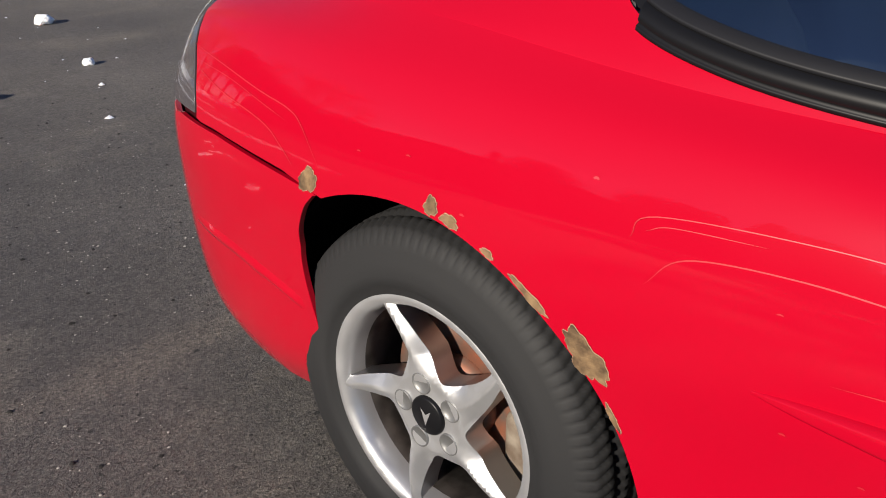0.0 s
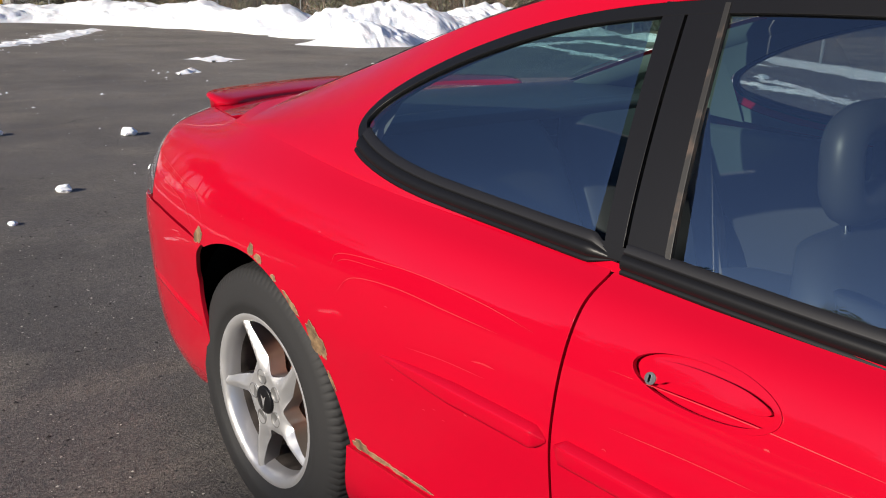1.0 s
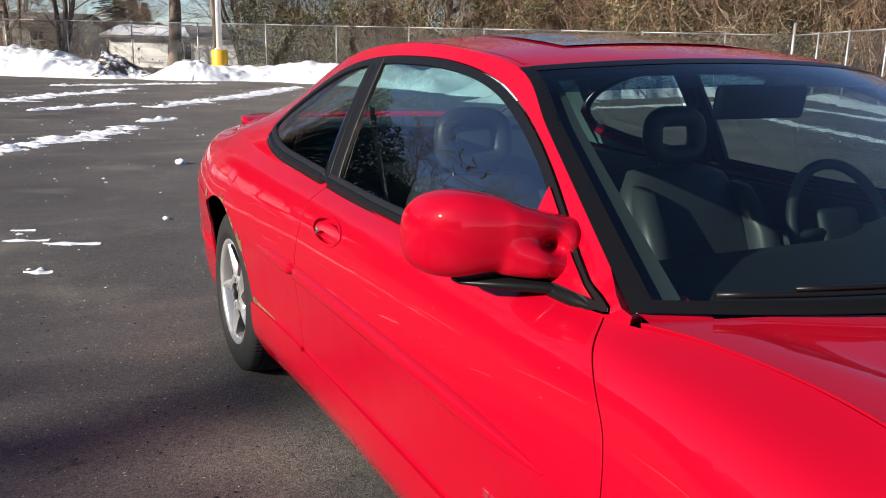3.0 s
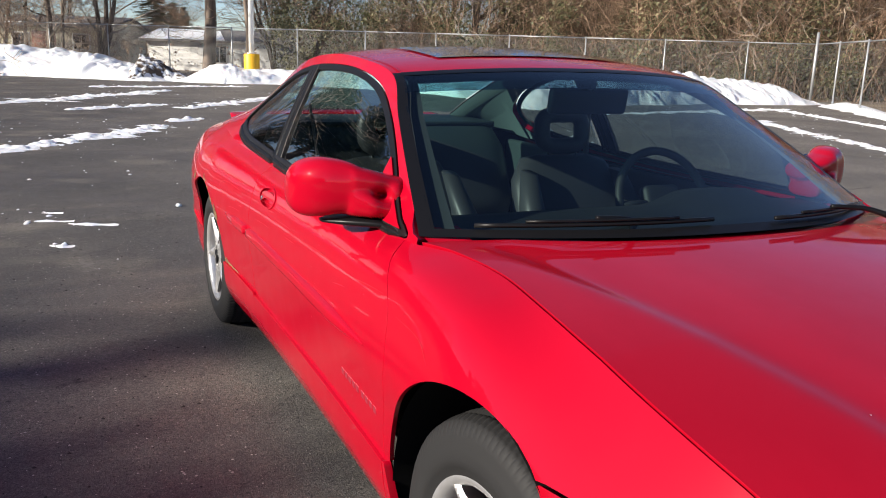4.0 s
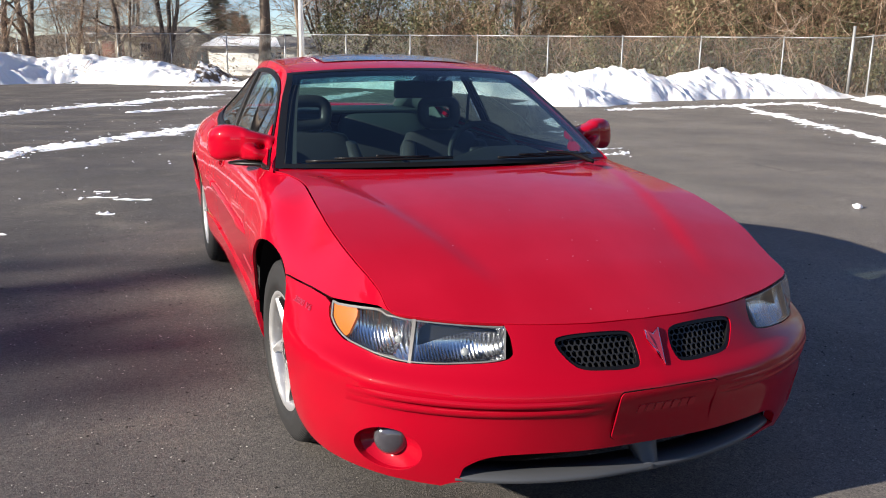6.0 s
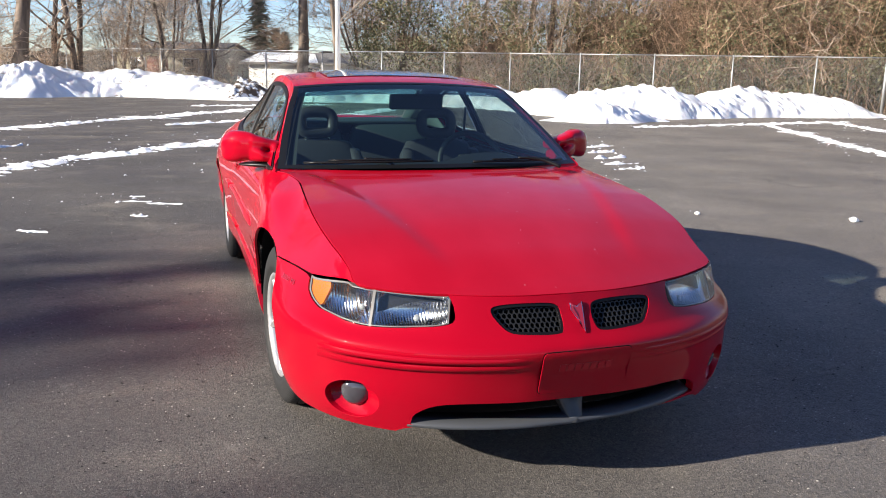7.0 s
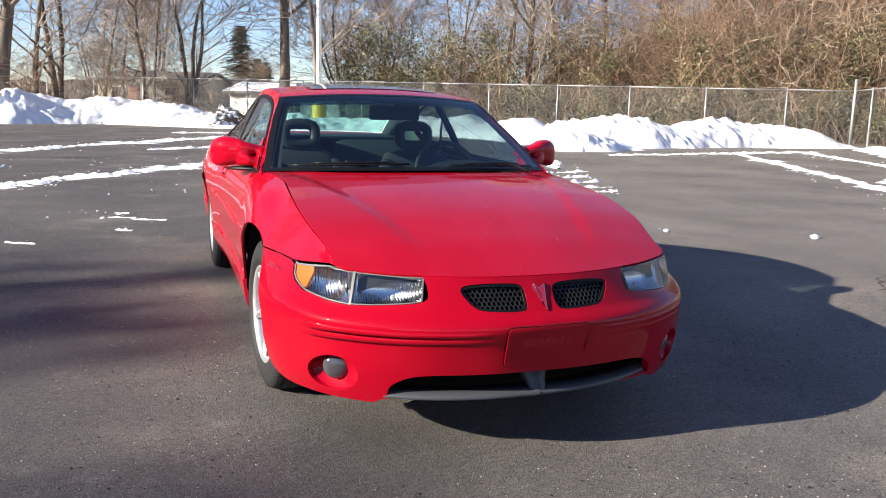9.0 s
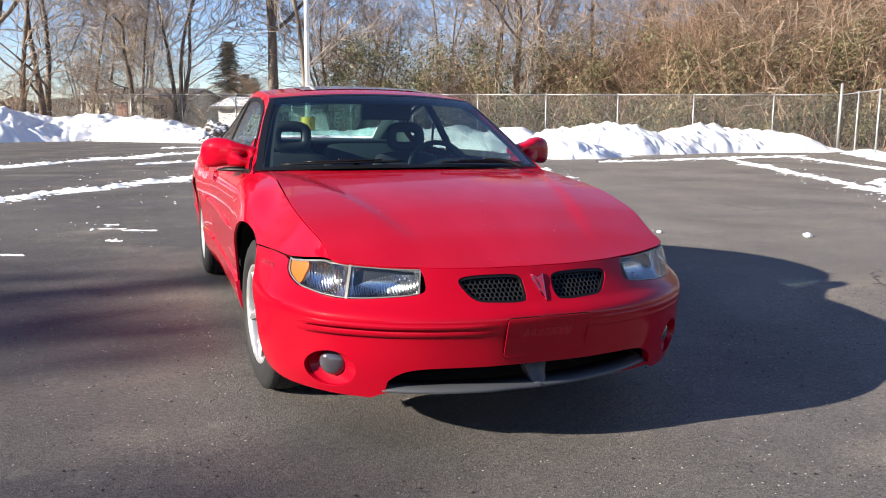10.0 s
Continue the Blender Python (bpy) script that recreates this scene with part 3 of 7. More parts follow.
def arc(cy, cz, r, a0, a1, n=40):
    a = np.radians(np.linspace(a0, a1, n))
    return np.stack([cy + r * np.cos(a), cz + r * np.sin(a)], 1)


AXLE, ARCH_R, ARCH_Z = 1.4035, 0.390, 0.345
car = empty("car", "red two-door coupe with rusty wheel arches, parked on asphalt", "car")


def top_edge(s0, s1, n=60):
    return np.stack([np.linspace(s0, s1, n), np.full(n, NV * VH)], 1)


def tail_ab():
    """The rear edge of the quarter panel, where the tail light begins."""
    return side_ab(crom([(1.958, 0.726), (1.962, 0.76), (1.985, 0.81), (2.02, 0.85), (2.05, 0.895)], 4))


oval = lambda cx, cz, rx, rz, n=40: np.stack([cx + rx * np.cos(np.linspace(0, 2 * np.pi, n, endpoint=False)), cz + rz * np.sin(np.linspace(0, 2 * np.pi, n, endpoint=False))], 1)


def flank(side):
    """The panels of one side."""
    L = body_lift(side)
    cat = lambda *a: np.concatenate([np.asarray(q, float) for q in a])
    s_door0 = float(s_at_y(-0.862))
    # front wing: seam with the bumper, arch, sill, door edge, bonnet seam
    arch = arc(-AXLE, ARCH_Z, ARCH_R, 123.5, 10)
    front_edge = crom([(-0.98, 0.397), (-0.985, 0.48), (-1.012, 0.60), (-1.015, 0.69), (-0.99, 0.77), (-0.938, 0.835), (-0.902, 0.872), (-0.872, 0.898)], 8)
    low = cat(straight([(-1.92, 0.6665), (-1.80, 0.6725), (-1.63, 0.6725)]), arch, front_edge[:-1])
    ab = cat(side_ab(low), top_edge(s_door0, S_CORNER), side_ab(straight([(-2.12, 0.686), (-1.99, 0.672), (-1.93, 0.667)])))
    sheet("front_fender", ab, L, M_PAINT, car)
    # door
    rear_edge = crom([(0.472, 0.397), (0.476, 0.55), (0.479, 0.67), (0.479, 0.78), (0.475, 0.86), (0.466, 0.905)], 14)
    s_door1 = float(s_at_y(0.461))
    ab = cat(side_ab(cat(front_edge[::-1][:-1], straight([(-0.98, 0.397), (0.472, 0.397)]), rear_edge[:-1])), top_edge(s_door1, s_door0))
    door = sheet("door", ab, L, M_PAINT, car, holes=[side_ab(oval(0.265, 0.817, 0.103, 0.0325, 48))])
    # quarter panel
    arch = arc(1.391, 0.331, 0.395, 170, 65)
    tail = straight([tuple(arch[-1]), (1.66, 0.708), (1.88, 0.722), (1.955, 0.722)])
    s_q0 = float(s_at_y(0.470))
    ab = cat(side_ab(cat(straight([(0.48, 0.402), (1.000, 0.402)]), arch, tail)), tail_ab(),
             top_edge(float(tail_ab()[-1, 0]) + 0.012, s_q0), side_ab(rear_edge[::-1][1:-1] + (0.0018, 0)))
    sheet("quarter_panel", ab, L, M_PAINT, car)
    # sill cladding: a piece on the door and the rest round it
    low_edge = crom([(0.474, 0.395), (0.455, 0.33), (0.40, 0.285), (0.25, 0.262), (-0.2, 0.248), (-0.98, 0.245)], 10)
    ab = side_ab(cat(straight([(-0.98, 0.245), (-0.98, 0.4015), (0.474, 0.4015)]), low_edge[:-1]))
    sheet("door_cladding", ab, lambda q, o: L(q, o + 0.010), M_PAINT, door, gap=0.0015, rim=0.02)
    ab = side_ab(cat(straight([(0.479, 0.407), (1.003, 0.409), (1.026, 0.30), (1.05, 0.205), (-1.04, 0.205), (-1.03, 0.30), (-0.998, 0.404), (-0.985, 0.404), (-0.985, 0.24)]), low_edge[::-1][:-1]))
    sheet("side_skirt", ab, lambda q, o: L(q, o + 0.010), M_PAINT, car, gap=0.0015, rim=0.02)
    # rub strips, pointed at their ends
    for name, y0, y1, taper0, taper1, owner in (("side_moulding", 0.486, 0.885, 0.02, 0.2, car), ("side_moulding", -0.87, 0.470, 0.25, 0.012, door)):
        ys = np.linspace(y0, y1, 60)
        h = 0.019 * np.clip(np.minimum((ys - y0) / taper0, (y1 - ys) / taper1), 0.04, 1) ** 0.6
        rows = []
        for u in np.linspace(-1, 1, 9):
            ab = side_ab(np.stack([ys, 0.652 + u * h], 1))
            p, nrm = L(ab, 0.0)
            rows.append(p + nrm * ((1 - abs(u) ** 7) ** 0.7 * 0.019 * (h / 0.019) - 0.001)[:, None])
        part(name, rings_mesh(name, np.array(rows).transpose(1, 0, 2).tolist(), M_PAINT, close=False, cap=False), M_PAINT, owner)
    return door


doors = [flank(-1), flank(1)]


# front bumper cover: from the middle round to the arches, with openings
L1 = body_lift(1)
lamp_half = crom([(0.395, 0.672), (0.383, 0.63), (0.40, 0.590), (0.52, 0.572), (0.64, 0.562), (0.70, 0.566)], 8)
lamp_ab = front_ab(lamp_half)
tip = side_ab(crom([(-2.05, 0.583), (-1.995, 0.602), (-1.955, 0.622), (-1.932, 0.642), (-1.925, 0.656)], 4))
half = np.concatenate([
    front_ab([(0.0, 0.243), (0.2, 0.243), (0.40, 0.243), (0.50, 0.240), (0.54, 0.227)]),
    side_ab(straight([(-2.30, 0.214), (-2.0, 0.219), (-1.83, 0.230), (-1.80, 0.26), (-1.792, 0.36)])),
    side_ab(arc(-AXLE, ARCH_Z, ARCH_R, 172, 124.6)),
    side_ab(straight([(-1.63, 0.6718), (-1.80, 0.6718), (-1.90, 0.6658)])),
    tip[::-1], lamp_ab[::-1],
    [(s, NV * VH) for s in np.linspace(float(front_ab([(0.38, 0.668)])[0, 0]), 0.0, 14)],
])
grille_xz = crom([(0.068, 0.634), (0.16, 0.641), (0.255, 0.636), (0.284, 0.622), (0.272, 0.592), (0.235, 0.560), (0.16, 0.553), (0.085, 0.552), (0.058, 0.562), (0.052, 0.60)], 6, True)
FX = 0.014     # the nose pieces sit this far off the middle
FOG = {-1: oval(0.690, 0.314, 0.075, 0.068), 1: oval(0.655, 0.325, 0.070, 0.072)}
intake = np.concatenate([front_ab(crom([(0.522, 0.250), (0.505, 0.295), (0.42, 0.332), (0.2, 0.338), (0.0, 0.338)], 10)), ])
lower = front_ab([(0.0, 0.249), (0.2, 0.249), (0.40, 0.249), (0.50, 0.247)])
grilles_xz = [grille_xz + (FX, 0.006), grille_xz * (-1, 1) + (FX, 0.006)]
holes = [front_ab(g) for g in grilles_xz] + [front_ab(FOG[1]), front_ab(FOG[-1] * (-1, 1))]
half = half[(np.abs(half[:, 0]) > 1e-6)]
bump_outline = np.concatenate([half, [(-a, b) for a, b in half[::-1]]])
intake_hole = np.concatenate([intake[:-1], [(-a, b) for a, b in intake[::-1]], [(-a, b) for a, b in lower[::-1]][1:-1], lower[1:-1]])
front_bumper = sheet("front_bumper", bump_outline, L1, M_BUMPER, car, holes=holes + [intake_hole], rim=0.03)

# hood
seam_s = np.linspace(0.0, float(s_at_y(-0.93)), 120)
seam = body_raw(seam_s, np.full(120, float(NV)))[:, :2]
cowl = crom([(seam[-1][0], seam[-1][1]), (0.64, -0.99), (0.52, -1.04), (0.3, -1.125), (0.0, -1.16)], 10)[1:]
hood_half = np.concatenate([seam[1:], cowl[:-1]])
hood_outline = np.concatenate([[(0.0, seam[0][1])], hood_half, [(0.0, cowl[-1][1])], hood_half[::-1] * (-1, 1)])


def z_lift(fn):
    def lift(ab, off):
        x, y = np.asarray(ab, float).T
        e = 0.01
        gx, gy = (fn(x + e, y) - fn(x - e, y)) / (2 * e), (fn(x, y + e) - fn(x, y - e)) / (2 * e)
        n = np.stack([-gx, -gy, np.ones_like(gx)], 1)
        n /= np.linalg.norm(n, axis=1)[:, None]
        return widen(np.stack([x, y, fn(x, y)], 1) + off * n), n
    return lift


hood = sheet("hood", hood_outline, z_lift(hood_z), M_HOOD, car, step=0.014, gap=0.0042)

# boot lid and rear bumper
seam_s2 = np.linspace(float(s_at_y(1.78)), S_END, 70)
seam2 = body_raw(seam_s2, np.full(70, float(NV)))[:, :2]
deck_half = np.concatenate([[(0.0, 1.76), (0.3, 1.75), (0.52, 1.70)], seam2[:-1]])
trunk = sheet("trunk_lid", np.concatenate([deck_half[:1], deck_half[1:], [(0.0, seam2[-1][1])], deck_half[1:][::-1] * (-1, 1)]), z_lift(deck_z), M_PAINT, car, step=0.03)
def tucked(fn):
    """The bumper's forward end is drawn in behind the wheel."""
    def lift(ab, off):
        p, n = fn(ab, off)
        k = np.clip(1 - (p[:, 1] - 1.63) / 0.16, 0, 1) * np.clip((0.67 - p[:, 2]) / 0.1, 0, 1)
        p[:, 0] -= np.sign(p[:, 0]) * 0.024 * k
        return p, n
    return lift


s_r0 = float(side_ab([(2.06, 0.72)])[0, 0])
half = np.concatenate([
    side_ab(crom([(1.572, 0.694), (1.610, 0.655), (1.645, 0.605), (1.658, 0.56), (1.660, 0.52), (1.655, 0.47), (1.648, 0.42), (1.640, 0.33), (1.648, 0.235)], 6)), side_ab(straight([(1.66, 0.232), (2.05, 0.225)])),
    [(s, 0.15 * VH) for s in np.linspace(float(side_ab([(2.07, 0.228)])[0, 0]), S_END - 0.0012, 12)],
    [(s, v_at_z(s, 0.712)[0] * VH) for s in np.linspace(S_END - 0.0012, s_r0 + 0.02, 14)], side_ab(straight([(2.06, 0.717), (1.88, 0.717), (1.66, 0.703), (1.58, 0.697)]))])
for sg in (-1, 1):
    sheet("rear_bumper", half, tucked(body_lift(sg)), M_PAINT, car)
    edge = tail_ab() + (0.007, 0)
    s_lid = S_END - 0.34
    ab = np.concatenate([[(q, v_at_z(q, 0.732)[0] * VH) for q in np.linspace(edge[0, 0] + 0.004, s_lid, 16)], [(q, 6.93 * VH) for q in np.linspace(s_lid, edge[-1, 0] + 0.014, 12)], edge[::-1][:-1]])
    lid = np.concatenate([[(q, v_at_z(q, 0.732)[0] * VH) for q in np.linspace(s_lid + 0.004, S_END - 0.0012, 12)], [(q, 6.93 * VH) for q in np.linspace(S_END - 0.0012, s_lid + 0.004, 12)]])
    sheet("trunk_panel", lid, body_lift(sg), M_PAINT, car)
    sheet("tail_light", ab, body_lift(sg), M_TAIL, car)

# dark inner shell behind the gaps, its red darkened for their shade
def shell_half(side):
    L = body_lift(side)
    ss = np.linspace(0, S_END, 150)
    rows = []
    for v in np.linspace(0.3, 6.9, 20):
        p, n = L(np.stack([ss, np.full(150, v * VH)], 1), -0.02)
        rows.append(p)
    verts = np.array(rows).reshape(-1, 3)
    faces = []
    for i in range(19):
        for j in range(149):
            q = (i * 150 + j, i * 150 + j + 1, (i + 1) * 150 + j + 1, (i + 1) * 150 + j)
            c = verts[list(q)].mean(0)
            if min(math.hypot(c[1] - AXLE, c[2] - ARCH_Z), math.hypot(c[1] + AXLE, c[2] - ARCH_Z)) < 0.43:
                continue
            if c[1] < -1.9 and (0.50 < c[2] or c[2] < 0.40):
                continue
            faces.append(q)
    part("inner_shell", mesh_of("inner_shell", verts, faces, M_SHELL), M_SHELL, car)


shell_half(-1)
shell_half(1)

# ---- greenhouse ----
RAIL = crom([(0.757, -0.905, 0.918), (0.711, -0.715, 1.036), (0.650, -0.49, 1.165), (0.588, -0.285, 1.274), (0.58, 0.02, 1.316), (0.575, 0.35, 1.326), (0.568, 0.70, 1.298), (0.56, 1.0, 1.232), (0.565, 1.35, 1.118), (0.60, 1.70, 1.0)], 12)
MIDL = crom([(0, -1.18, 0.940), (0, -0.93, 1.055), (0, -0.66, 1.185), (0, -0.385, 1.303), (0, 0.0, 1.354), (0, 0.35, 1.366), (0, 0.75, 1.346), (0, 1.08, 1.280), (0, 1.42, 1.160), (0, 1.74, 1.008)], 12)
NW = len(RAIL)


def top_point(w, a):
    """Roof and screens: w along (0 cowl to 9 boot), a across (0 middle to 1 rail)."""
    w, a = np.asarray(w, float), np.asarray(a, float)
    i = w * 12
    idx = np.arange(NW)
    r = np.stack([np.interp(i, idx, RAIL[:, k]) for k in range(3)], -1)
    m = np.stack([np.interp(i, idx, MIDL[:, k]) for k in range(3)], -1)
    f = np.abs(a)[..., None]
    out = m + (r - m) * f ** 2.2
    out[..., 0] = r[..., 0] * a
    return out


def rail_at(y):
    o = np.argsort(RAIL[:, 1])
    return np.interp(y, RAIL[o, 1], RAIL[o, 0]), np.interp(y, RAIL[o, 1], RAIL[o, 2])


def belt_at(y):
    p = body_raw(s_at_y(y), np.full(np.shape(y), float(NV)))
    return p[:, 0], p[:, 2]


def glass_x(y, z):
    xb, zb = belt_at(y)
    xr, zr = rail_at(y)
    t = np.clip((z - zb) / np.maximum(zr - zb, 0.06), -0.1, 1.1)
    return xb + (xr - xb) * np.sign(t) * np.abs(t) ** 1.2


def side_lift(side):
    def lift(ab, off):
        y, z = np.asarray(ab, float).T
        e = 0.006
        fy, fz = (glass_x(y + e, z) - glass_x(y - e, z)) / (2 * e), (glass_x(y, z + e) - glass_x(y, z - e)) / (2 * e)
        n = np.stack([np.ones_like(y), -fy, -fz], 1)
        n /= np.linalg.norm(n, axis=1)[:, None]
        p = np.stack([glass_x(y, z), y, z], 1) + off * n
        p[:, 0] *= side
        n[:, 0] *= side
        return p, n
    return lift


DLO = crom([(-0.858, 0.909), (-0.80, 0.940), (-0.746, 0.974), (-0.66, 1.034), (-0.56, 1.099), (-0.46, 1.154), (-0.33, 1.209), (-0.21, 1.247), (-0.06, 1.274), (0.13, 1.288), (0.40, 1.287), (0.60, 1.271), (0.77, 1.240), (0.94, 1.188), (1.07, 1.130), (1.145, 1.078),
            (1.168, 1.030), (1.135, 0.995), (1.04, 0.966), (0.9, 0.945), (0.66, 0.930), (0.45, 0.920), (0.15, 0.908), (-0.14, 0.904), (-0.5, 0.903)], 6, True)
def inset_clean(poly, by):
    """An inset loop without the folds that sharp corners leave."""
    p = inset(poly, by)
    far = np.min(np.linalg.norm(p[:, None] - poly[None], axis=2), axis=1)
    return p[far > by * 0.95]


def greenhouse(side, door):
    L = side_lift(side)
    o = np.argsort(RAIL[:, 1])
    yy = np.linspace(-0.918, 1.695, 110)
    xb, zb = belt_at(yy)
    xr, zr = rail_at(yy)
    rail = np.stack([yy, np.maximum(zr, zb + 0.004)], 1)
    belt = np.stack([yy, zb - 0.004], 1)
    sheet("side_frame", np.concatenate([belt, rail[::-1]]), L, M_PAINT, car, holes=[inset(DLO, -0.004)[::1]], gap=0.0, rim=0.03)
    # grey trim on the inside of the pillars
    sheet("pillar_trim", np.concatenate([belt, rail[::-1]]), lambda q, f: L(q, f - 0.034), M_LINER, car, holes=[inset(DLO, -0.004)], gap=0.0, rim=0.0)
    # black surround
    inner = inset_clean(DLO, 0.019)
    sheet("window_surround", DLO, lambda q, f: L(q, f + 0.004), M_BLACK, car, holes=[inner], gap=0.0, rim=0.012)
    # centre pillar cover in two strips
    zlo, zhi = 0.932, 1.280
    for y0, y1, t0, t1 in ((0.388, 0.452, 0.443, 0.500), (0.459, 0.492, 0.507, 0.545)):
        st = np.array(straight([(y0, zlo), (y1, zlo), (t1, zhi), (t0, zhi), (y0, zlo)], 0.02))
        sheet("pillar_cover", st, lambda q, f: L(q, f + 0.003), M_BLACK, car, gap=0.0)
    st = np.array(straight([(0.378, zlo), (0.386, zlo), (0.441, zhi), (0.433, zhi), (0.378, zlo)], 0.02))
    sheet("pillar_edge", st, lambda q, f: L(q, f + 0.006), M_EDGE, door, gap=0.0)
    # layered belt trim under the panes: black rubber, a dark band and a weathered grey strip
    loop = DLO[(DLO[:, 1] < 1.05) & (np.r_[np.diff(DLO[:, 0]), 0] < 0)]
    loop = loop[np.argsort(loop[:, 0])]
    for y0, y1, owner in ((-0.838, 0.452, door), (0.464, 1.13, car)):
        ys = np.linspace(y0, y1, 70)
        zb0 = np.interp(ys, loop[:, 0], loop[:, 1])
        for nm, prof, material in (("belt_trim", ((-0.017, -0.004), (-0.016, 0.006), (-0.011, 0.008), (-0.009, 0.004), (-0.006, 0.009), (0.002, 0.013), (0.012, 0.012), (0.014, 0.004)), M_BLACK), ("belt_strip", ((0.013, 0.0), (0.014, 0.009), (0.019, 0.0105), (0.022, 0.007), (0.026, 0.0075), (0.028, 0.0)), M_STRIP)):
            end = np.clip((ys - y0) / 0.05, 0.15, 1)
            rows = [L(np.stack([ys, zb0 + dz * end], 1), 0.0)[0] + side * np.array([1.0, 0, 0]) * (off * end)[:, None] for dz, off in prof]
            part(nm, rings_mesh(nm, np.array(rows).transpose(1, 0, 2).tolist(), material, close=False, cap=False), material, owner)
    # panes
    lean = lambda z: 0.388 + 0.055 * (z - zlo) / (zhi - zlo)
    front = inner[inner[:, 0] < lean(inner[:, 1]) + 0.01]
    rear = inner[inner[:, 0] > lean(inner[:, 1]) + 0.10]
    for nm, pts in (("door_window", front), ("quarter_window", rear)):
        c = pts.mean(0)
        pts = pts[np.argsort(np.arctan2(pts[:, 1] - c[1], pts[:, 0] - c[0]))]
        sheet(nm, inset(pts, -0.006), lambda q, f: L(q, f - 0.002), M_SIDEGLASS, door if nm == "door_window" else car, gap=0.0, rim=0.0, step=0.04)


for sg, door in zip((-1, 1), doors):
    greenhouse(sg, door)


def top_grid(name, w0, w1, a0, a1, nw, na, material, off=0.0, label=""):
    w, a = np.meshgrid(np.linspace(w0, w1, nw), np.linspace(a0, a1, na), indexing="ij")
    p = top_point(w, a)
    e = 0.02
    n = np.cross(top_point(w, a + e) - top_point(w, a - e), top_point(np.minimum(w + e, 9), a) - top_point(np.maximum(w - e, 0), a))
    n /= np.linalg.norm(n, axis=-1)[..., None] + 1e-12
    n *= np.where(n[..., 2:] < 0, -1, 1)
    p = p + off * n
    faces = [(i * na + j, i * na + j + 1, (i + 1) * na + j + 1, (i + 1) * na + j) for i in range(nw - 1) for j in range(na - 1)]
    k = len(faces) // 2
    q = p.reshape(-1, 3)[list(faces[k])]
    if np.dot(np.cross(q[1] - q[0], q[2] - q[0]), n.reshape(-1, 3)[faces[k][0]]) < 0:
        faces = [f[::-1] for f in faces]
    return part(name, mesh_of(name, p.reshape(-1, 3), faces, material, n.reshape(-1, 3)), material, car, label)


roof = top_grid("roof", 3.02, 6.7, -1, 1, 50, 61, M_PAINT)
top_grid("windshield", 0.06, 2.95, -0.965, 0.965, 40, 61, M_GLASS, 0.002)
top_grid("tint_band", 2.52, 2.93, -0.955, 0.955, 12, 61, M_TINT, -0.002)
top_grid("rear_window", 6.85, 8.9, -0.90, 0.90, 30, 41, M_REARGLASS, 0.002)
for a0, a1 in ((-1, -0.972), (0.972, 1)):
    top_grid("rear_pillar", 6.7, 9.0, a0, a1, 40, 4, M_PAINT)
for a0, a1 in ((-1.0, -0.957), (0.957, 1.0)):
    top_grid("windshield_trim", 0.0, 3.02, a0, a1, 50, 6, M_BLACK, 0.002)
for a0, a1 in ((-0.972, -0.915), (0.915, 0.972)):
    top_grid("rear_window_trim", 6.7, 9.0, a0, a1, 40, 4, M_BLACK, 0.003)
top_grid("windshield_trim", 2.91, 3.02, -0.96, 0.96, 4, 50, M_BLACK, 0.003)
top_grid("windshield_trim", 0.0, 0.12, -0.96, 0.96, 4, 50, M_BLACK, 0.003)
top_grid("rear_window_trim", 6.7, 6.9, -0.9, 0.9, 4, 50, M_BLACK, 0.003)


# ---- wheels ----
def lathe_mesh(name, rows, material, n=64):
    """Turns a profile of (axial x, radius) round the x axis."""
    ang = np.linspace(0, 2 * math.pi, n, endpoint=False)
    return rings_mesh(name, [[(x, r * math.cos(a), r * math.sin(a)) for a in ang] for x, r in rows], material, cap=False)


def tread_mesh():
    """The tyre with ribs, cross sipes and shoulder blocks cut into the tread."""
    prof = [(-0.098, 0.212), (-0.112, 0.245), (-0.110, 0.285), (-0.101, 0.308)]
    prof += [(x, 0.336 - 0.012 * abs(x / 0.088) ** 3) for x in np.linspace(-0.092, 0.092, 25)]
    prof += [(0.101, 0.308), (0.106, 0.296), (0.1065, 0.292), (0.112, 0.272), (0.1135, 0.250), (0.1105, 0.232), (0.1075, 0.230), (0.104, 0.216), (0.095, 0.206)]
    n = 648
    rings = []
    for x, r in prof:
        ring = []
        for k in range(n):
            rr = r
            if abs(x) < 0.0935 and r > 0.31:
                groove = min(abs(x - c) for c in (-0.05, -0.017, 0.017, 0.05)) < 0.005
                skew = (k / 6 + (x * 55 if abs(x) < 0.05 else 18 * abs(x))) % 1
                if groove:
                    rr -= 0.007
                elif skew < 0.3 and abs(x) > 0.02:
                    rr -= 0.004
            elif 0.30 < r < 0.312 and (k / 6 + 1.7) % 1 < 0.22:
                rr -= 0.0016
            ring.append((x, rr * math.cos(2 * math.pi * k / n), rr * math.sin(2 * math.pi * k / n)))
        rings.append(ring)
    return rings_mesh("tyre", rings, M_RUBBER, cap=False)


def swirl(r):
    """How far the spokes have turned at a radius."""
    return 0.19 * np.clip((r - 0.07) / 0.13, 0, 1)


def spoke_outline():
    """The five-armed face of the wheel in the plane, as one closed outline."""
    out = []
    for k in range(5):
        a = 2 * math.pi * k / 5
        side = [(0.077, 36), (0.085, 25), (0.103, 15.5), (0.130, 9.6), (0.160, 6.0), (0.184, 4.2), (0.196, 4.6), (0.2045, 8.5)]
        pts = [(r, a - math.radians(d)) for r, d in side] + [(0.207, a - math.radians(5)), (0.2075, a), (0.207, a + math.radians(5))] + [(r, a + math.radians(d)) for r, d in side[::-1]][:-1]
        out += [(r * math.cos(q + swirl(r)), r * math.sin(q + swirl(r))) for r, q in pts]
    return crom(out, 4, True)


